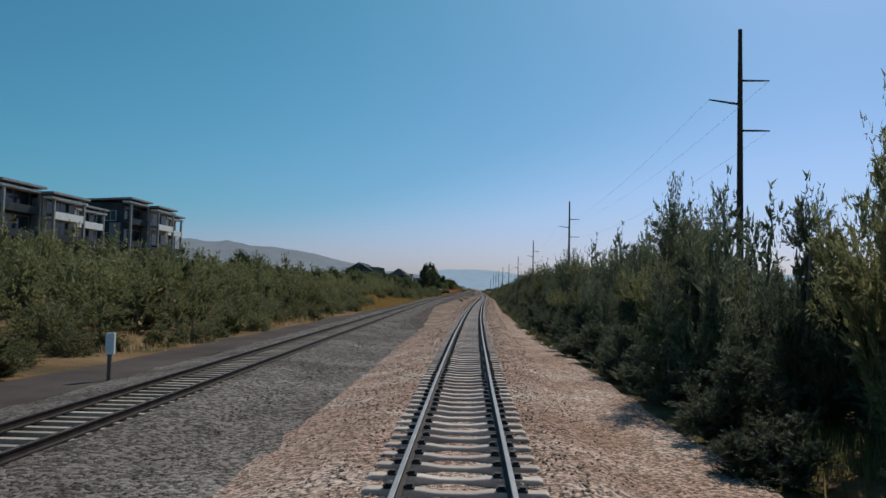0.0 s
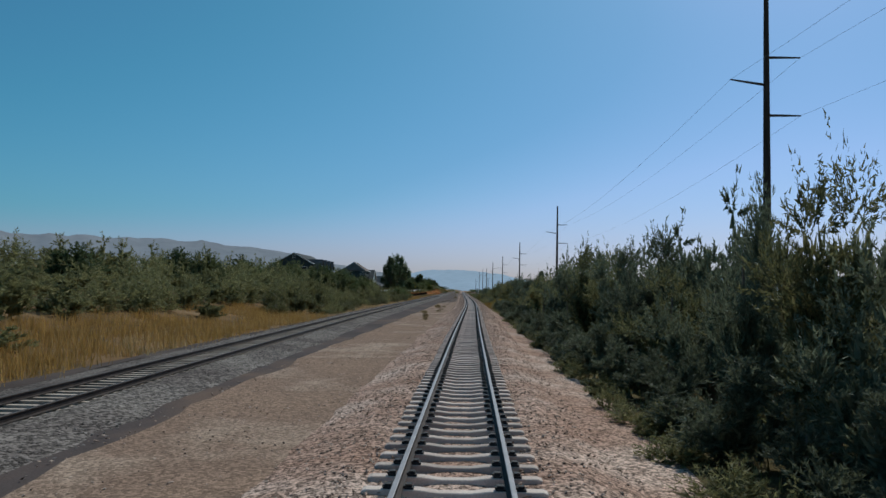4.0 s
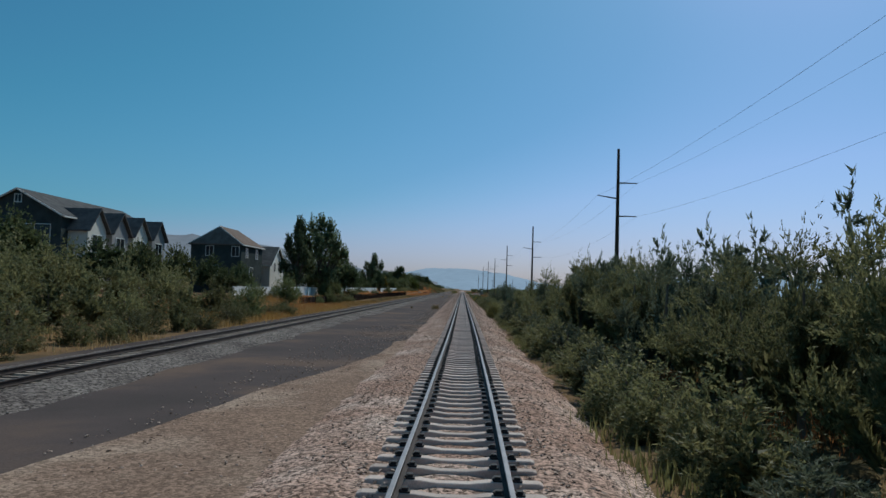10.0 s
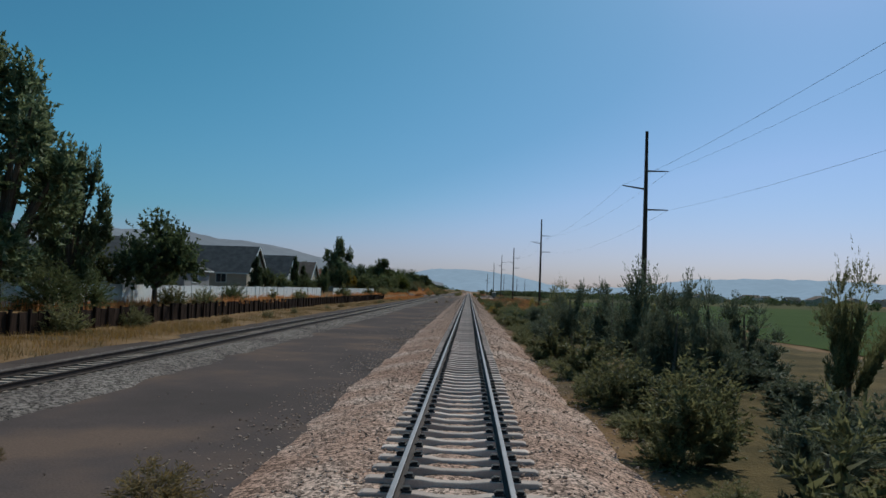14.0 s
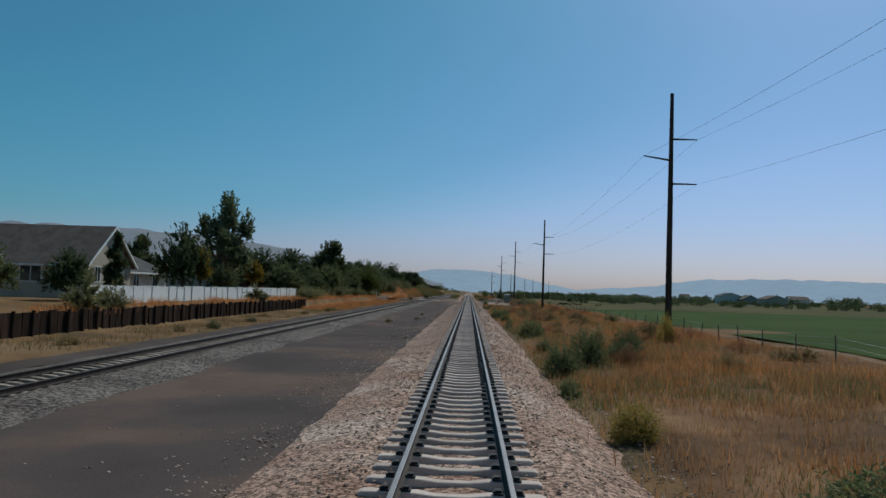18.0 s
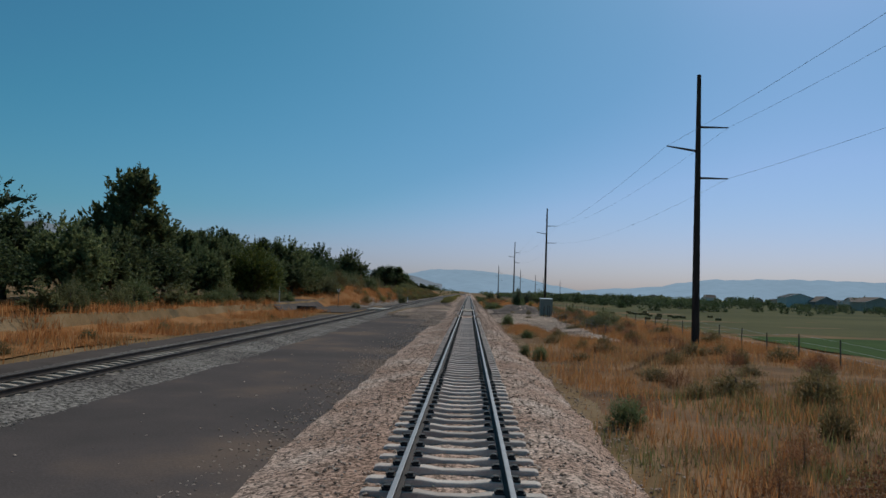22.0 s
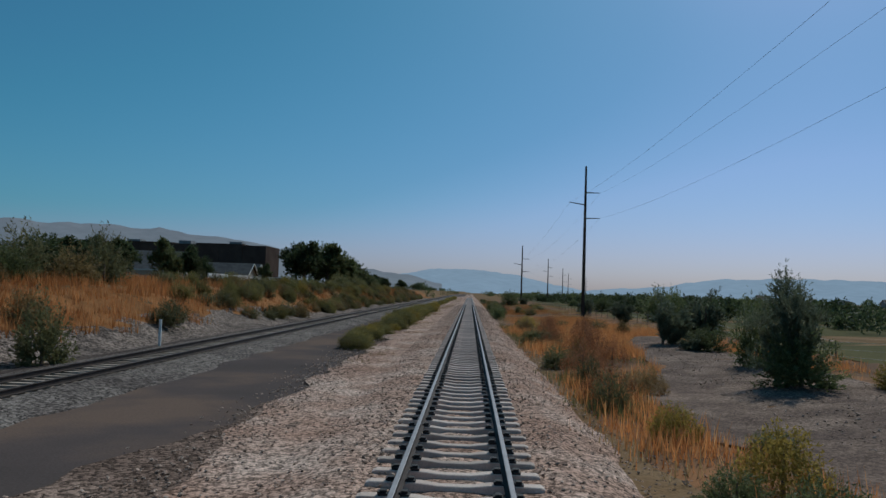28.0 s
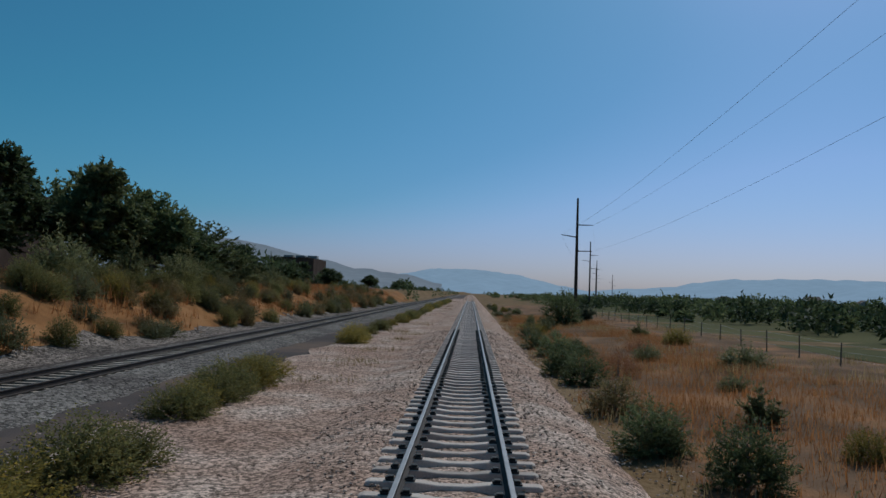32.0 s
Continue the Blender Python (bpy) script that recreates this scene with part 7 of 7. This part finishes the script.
def grass(name, n, y0, y1, x0, x1, hgt, wid, material, label, seed, clump=1.6, zoff=0.0, gap=0.0):
    """Dry grass as thin bent blades standing in clumps."""
    r = np.random.RandomState(seed)
    k = max(20, n // 26)
    cy, cx = r.uniform(y0, y1, k), x0 + (x1 - x0) * r.beta(1.1, 1.1, k)
    keep = np.array([noise.noise((a * 0.16, b * 0.10, seed)) > gap for a, b in zip(cx, cy)])
    cx, cy = cx[keep], cy[keep]
    k = len(cx)
    ch, cz = r.uniform(0.6, 1.25, k), np.array([ground_z(a, b) for a, b in zip(cx, cy)])
    i = r.randint(0, k, n)
    bx, by = cx[i] + r.normal(0, 0.33 * clump, n), cy[i] + r.normal(0, 0.33 * clump, n)
    h = hgt * ch[i] * r.uniform(0.5, 1.2, n)
    a = r.uniform(0, 6.28, n)
    lean = r.uniform(0.1, 0.55, n) * h
    h = h * np.array([0.0 if bare(p, q) else 1.0 for p, q in zip(bx, by)]) if x0 > 0 and y1 > 560 else h
    dx, dy = np.cos(a), np.sin(a)
    w = wid * r.uniform(0.6, 1.4, n)
    z = cz[i] - 0.05 + zoff
    px, py = -dy * w, dx * w
    live = h > 0
    n = int(live.sum())
    v = np.stack([np.stack([bx - px, by - py, z], -1), np.stack([bx + px, by + py, z], -1), np.stack([bx + dx * lean, by + dy * lean, z + h], -1)], 1)[live]
    me = bpy.data.meshes.new(name)
    me.from_pydata(v.reshape(-1, 3).tolist(), [], np.arange(3 * n).reshape(n, 3).tolist())
    me.materials.append(material)
    return tagged(new(name, me), label, "grass", kind="stuff")


grass("dry_grass", 6000, 592, 612, 4.4, 6.6, 0.35, 0.01, L_ORANGEGRASS, "golden grass beside a gravel track", 51, gap=-0.1)
grass("dry_grass", 55000, 445, 602, 3.9, 19, 0.5, 0.015, L_ORANGEGRASS, "orange brown dry grass on the field side", 1, gap=-0.1)
grass("dry_grass", 75000, 442, 602, 3.7, 19, 0.45, 0.013, L_TANGRASS, "tan brown dry grass on the field side", 46, gap=-0.15)
grass("dry_grass", 9000, 450, 602, 3.5, 18, 0.42, 0.016, L_STRAW, "pale straw coloured dry grass", 2, gap=-0.05)
grass("green_grass", 60000, 405, 560, 3.3, 15, 0.42, 0.014, L_GREENGRASS, "low green and tan weeds", 3, gap=-0.08)
grass("dry_grass", 70000, 684, 756, 3.7, 17, 0.62, 0.016, L_ORANGEGRASS, "tall orange dry grass beside the track", 4, gap=-0.2)
grass("dry_grass", 36000, 764, 880, 4.0, 17, 0.24, 0.012, L_TANGRASS, "short tan dry grass on brown soil", 44, gap=-0.05)
grass("dry_grass", 42000, 789, 880, 4.0, 14, 0.42, 0.013, L_ORANGEGRASS, "orange dry grass beyond bare soil", 48, gap=-0.3)
grass("dry_grass", 26000, 752, 774, 5.2, 14, 0.5, 0.012, L_ORANGEGRASS, "orange dry grass beside the track", 45, gap=-0.15)
grass("dry_grass", 18000, 670, 890, 3.6, 20, 0.5, 0.016, L_STRAW, "pale straw coloured dry grass", 5, gap=-0.0)
grass("green_grass", 14000, 660, 752, 3.3, 9, 0.45, 0.018, L_GREENGRASS, "low green and tan weeds", 15, gap=0.0)
grass("dry_grass", 26000, 20, 345, -24, -16.6, 0.55, 0.024, L_STRAW, "straw coloured grass along the path edge", 6, gap=-0.15)
grass("dry_grass", 22000, 320, 620, -22.2, -16.8, 0.35, 0.022, L_STRAW, "straw coloured grass along the fence", 7, gap=-0.2)
grass("dry_grass", 12000, 346, 600, -27, -23.2, 0.7, 0.024, L_ORANGEGRASS, "brown weeds behind the retaining fence", 8)
grass("dry_grass", 70000, 652, 960, -38, -17.5, 0.75, 0.028, L_ORANGEGRASS, "orange dry grass covering the bank", 9, gap=-0.3)
grass("dry_grass", 24000, 536, 622, -30, -17.2, 0.6, 0.024, L_ORANGEGRASS, "orange dry grass before the crossing", 14, gap=-0.3)
grass("dry_grass", 34000, 653, 742, -32, -18.6, 0.75, 0.016, L_ORANGEGRASS, "tall orange dry grass on the bank by the crossing", 24, gap=-0.5)
grass("dry_grass", 20000, 305, 352, -27, -17.5, 0.65, 0.016, L_ORANGEGRASS, "orange dry grass below the garden fence", 34, gap=-0.4)
grass("dry_grass", 26000, 296, 347, -24, -16.6, 0.6, 0.016, L_GOLDGRASS, "golden dry grass beside the path", 21, gap=-0.4)
grass("dry_grass", 30000, 222, 252, 3.4, 12, 0.85, 0.014, L_GOLDGRASS, "golden dry weeds in a gap of the willows", 22, gap=-0.4)
grass("dry_grass", 30000, 100, 176, -26, -16.6, 0.75, 0.016, L_GOLDGRASS, "golden dry grass beside the path", 23, gap=-0.3)
grass("dry_grass", 14000, 205, 316, 6.5, 15, 0.7, 0.012, L_ORANGEGRASS, "orange and yellow grass below the willows", 10)
grass("dry_grass", 14000, 333.5, 343, 8.6, 16, 0.75, 0.01, L_GOLDGRASS, "golden orange grass beyond dark rubble", 31, gap=-0.6)
grass("dry_grass", 5000, 668, 1000, -5.2, -3.4, 0.25, 0.014, L_STRAW, "sparse dry grass on the gravel bank", 11, zoff=0.3)
grass("dry_grass", 22000, 598, 668, 10.6, 20, 0.6, 0.013, L_ORANGEGRASS, "brown orange grass along a field fence", 32, gap=-0.25)
grass("dry_grass", 9000, 345, 396, -22.4, -17.0, 0.4, 0.013, L_GOLDGRASS, "golden dry grass along the fence foot", 33, gap=-0.5)
grass("green_grass", 3000, 625, 700, 6, 16, 0.25, 0.012, L_GREENGRASS, "sparse green and tan weeds on rubble", 12, gap=0.15)
grass("green_grass", 22000, -5, 316, 3.2, 6, 0.5, 0.024, L_GREENGRASS, "weeds at the foot of the willows", 13)


def far_wood(name, n, area, hgt, label, seed, material):
    """A far belt of trees: many small ragged clumps of leaves in one mesh."""
    r = np.random.RandomState(seed)
    c = np.array([area(r) for _ in range(n)])
    h = r.uniform(hgt[0], hgt[1], n)
    w = h * r.uniform(0.35, 0.8, n)
    per = 90
    a, e, k = r.uniform(0, 6.28, (n, per)), np.arccos(r.uniform(-0.6, 1, (n, per))), r.uniform(0.6, 1.05, (n, per))
    p1 = np.stack([c[:, 0:1] + w[:, None] * np.sin(e) * np.cos(a) * k, c[:, 1:2] + w[:, None] * np.sin(e) * np.sin(a) * k, c[:, 2:3] + h[:, None] * (0.42 + 0.56 * np.cos(e) * k)], -1).reshape(-1, 3)
    ctr = np.repeat(np.stack([c[:, 0], c[:, 1], c[:, 2] + h * 0.35], -1), per, 0)
    me = leaves_mesh(name, ctr + (p1 - ctr) * 0.55, p1, 2, float(np.mean(h)) * 0.17, float(np.mean(h)) * 0.11, material, seed, 0.2, 0.9)
    return tagged(new(name, me), label, "woods", kind="stuff")


def near_far(r):
    y = r.uniform(845, 1350)
    return (r.uniform(24, 60 + 0.35 * (y - 800)), y, -0.9)


def belt_far(r):
    y = r.uniform(690, 1120)
    return (38 + 260 * r.rand() ** 1.6, y, -0.75)


def right_far(r):
    y = r.uniform(520, 1900)
    x = r.uniform(130, 900)
    return (x, y, float(gz(x, y)) - 0.3)


def fence_far(r):
    y = r.uniform(775, 1000)
    return (r.uniform(27, 70), y, -0.8)


def line_far(r):
    y = r.uniform(900, 1900)
    x = r.uniform(16, 150) * (1 if r.rand() < 0.85 else -0.25) 
    return (x if abs(x) > 14 else 16, y, -0.8)


def left_far(r):
    y = r.uniform(880, 1900)
    return (-r.uniform(22, 260), y, 1.5)


def left_town(r):
    y = r.uniform(350, 880)
    return (-r.uniform(56, 200), y, 1.2)


far_wood("far_woods", 620, belt_far, (2.0, 3.2), "low dark green trees beyond the pasture", 9, L_TREE)
far_wood("far_woods", 230, near_far, (2.2, 5.5), "dark green trees of the valley town", 7, L_TREE2)
far_wood("far_woods", 420, right_far, (3.0, 7.5), "distant dark green trees of a valley town", 1, L_TREE)
far_wood("far_woods", 130, fence_far, (2.2, 4.6), "dark green trees and brush beyond the field fence", 17, L_TREE)
far_wood("far_woods", 160, line_far, (2.0, 5.0), "distant bushes beside the line", 2, L_TREE2)
far_wood("far_woods", 170, left_far, (3, 7), "distant dark trees behind the bank", 3, L_TREE)
far_wood("far_woods", 150, left_town, (4, 7.5), "dark trees among far houses", 4, L_TREE)
for i in range(26):
    x, y = rnd.uniform(150, 600), rnd.uniform(640, 1500)
    z = float(gz(x, y)) - 0.2
    w, d, h = rnd.uniform(9, 15), rnd.uniform(8, 12), rnd.uniform(3, 5.5)
    gable_house(x, x + w, y, y + d, z, z + h, z + h + rnd.uniform(1.6, 3), rnd.choice("xy"), rnd.choice((M_WALL_TAN, M_WALL_GREY, M_WALL_WHITE)), rnd.choice((M_ROOF_GREY, M_ROOF_BROWN)), "small distant house among trees", group="houses of the valley town")
for i in range(16):
    x, y = -rnd.uniform(60, 150), rnd.uniform(380, 780)
    z = float(gz(x, y)) - 0.2
    w, d, h = rnd.uniform(10, 15), rnd.uniform(9, 12), rnd.uniform(3.4, 6)
    gable_house(x - w, x, y, y + d, z, z + h, z + h + rnd.uniform(1.8, 3), rnd.choice("xy"), rnd.choice((M_WALL_TAN, M_WALL_GREY, M_WALL_WHITE)), rnd.choice((M_ROOF_GREY, M_ROOF_BROWN)), "house roof beyond the front gardens", group="houses behind the gardens")
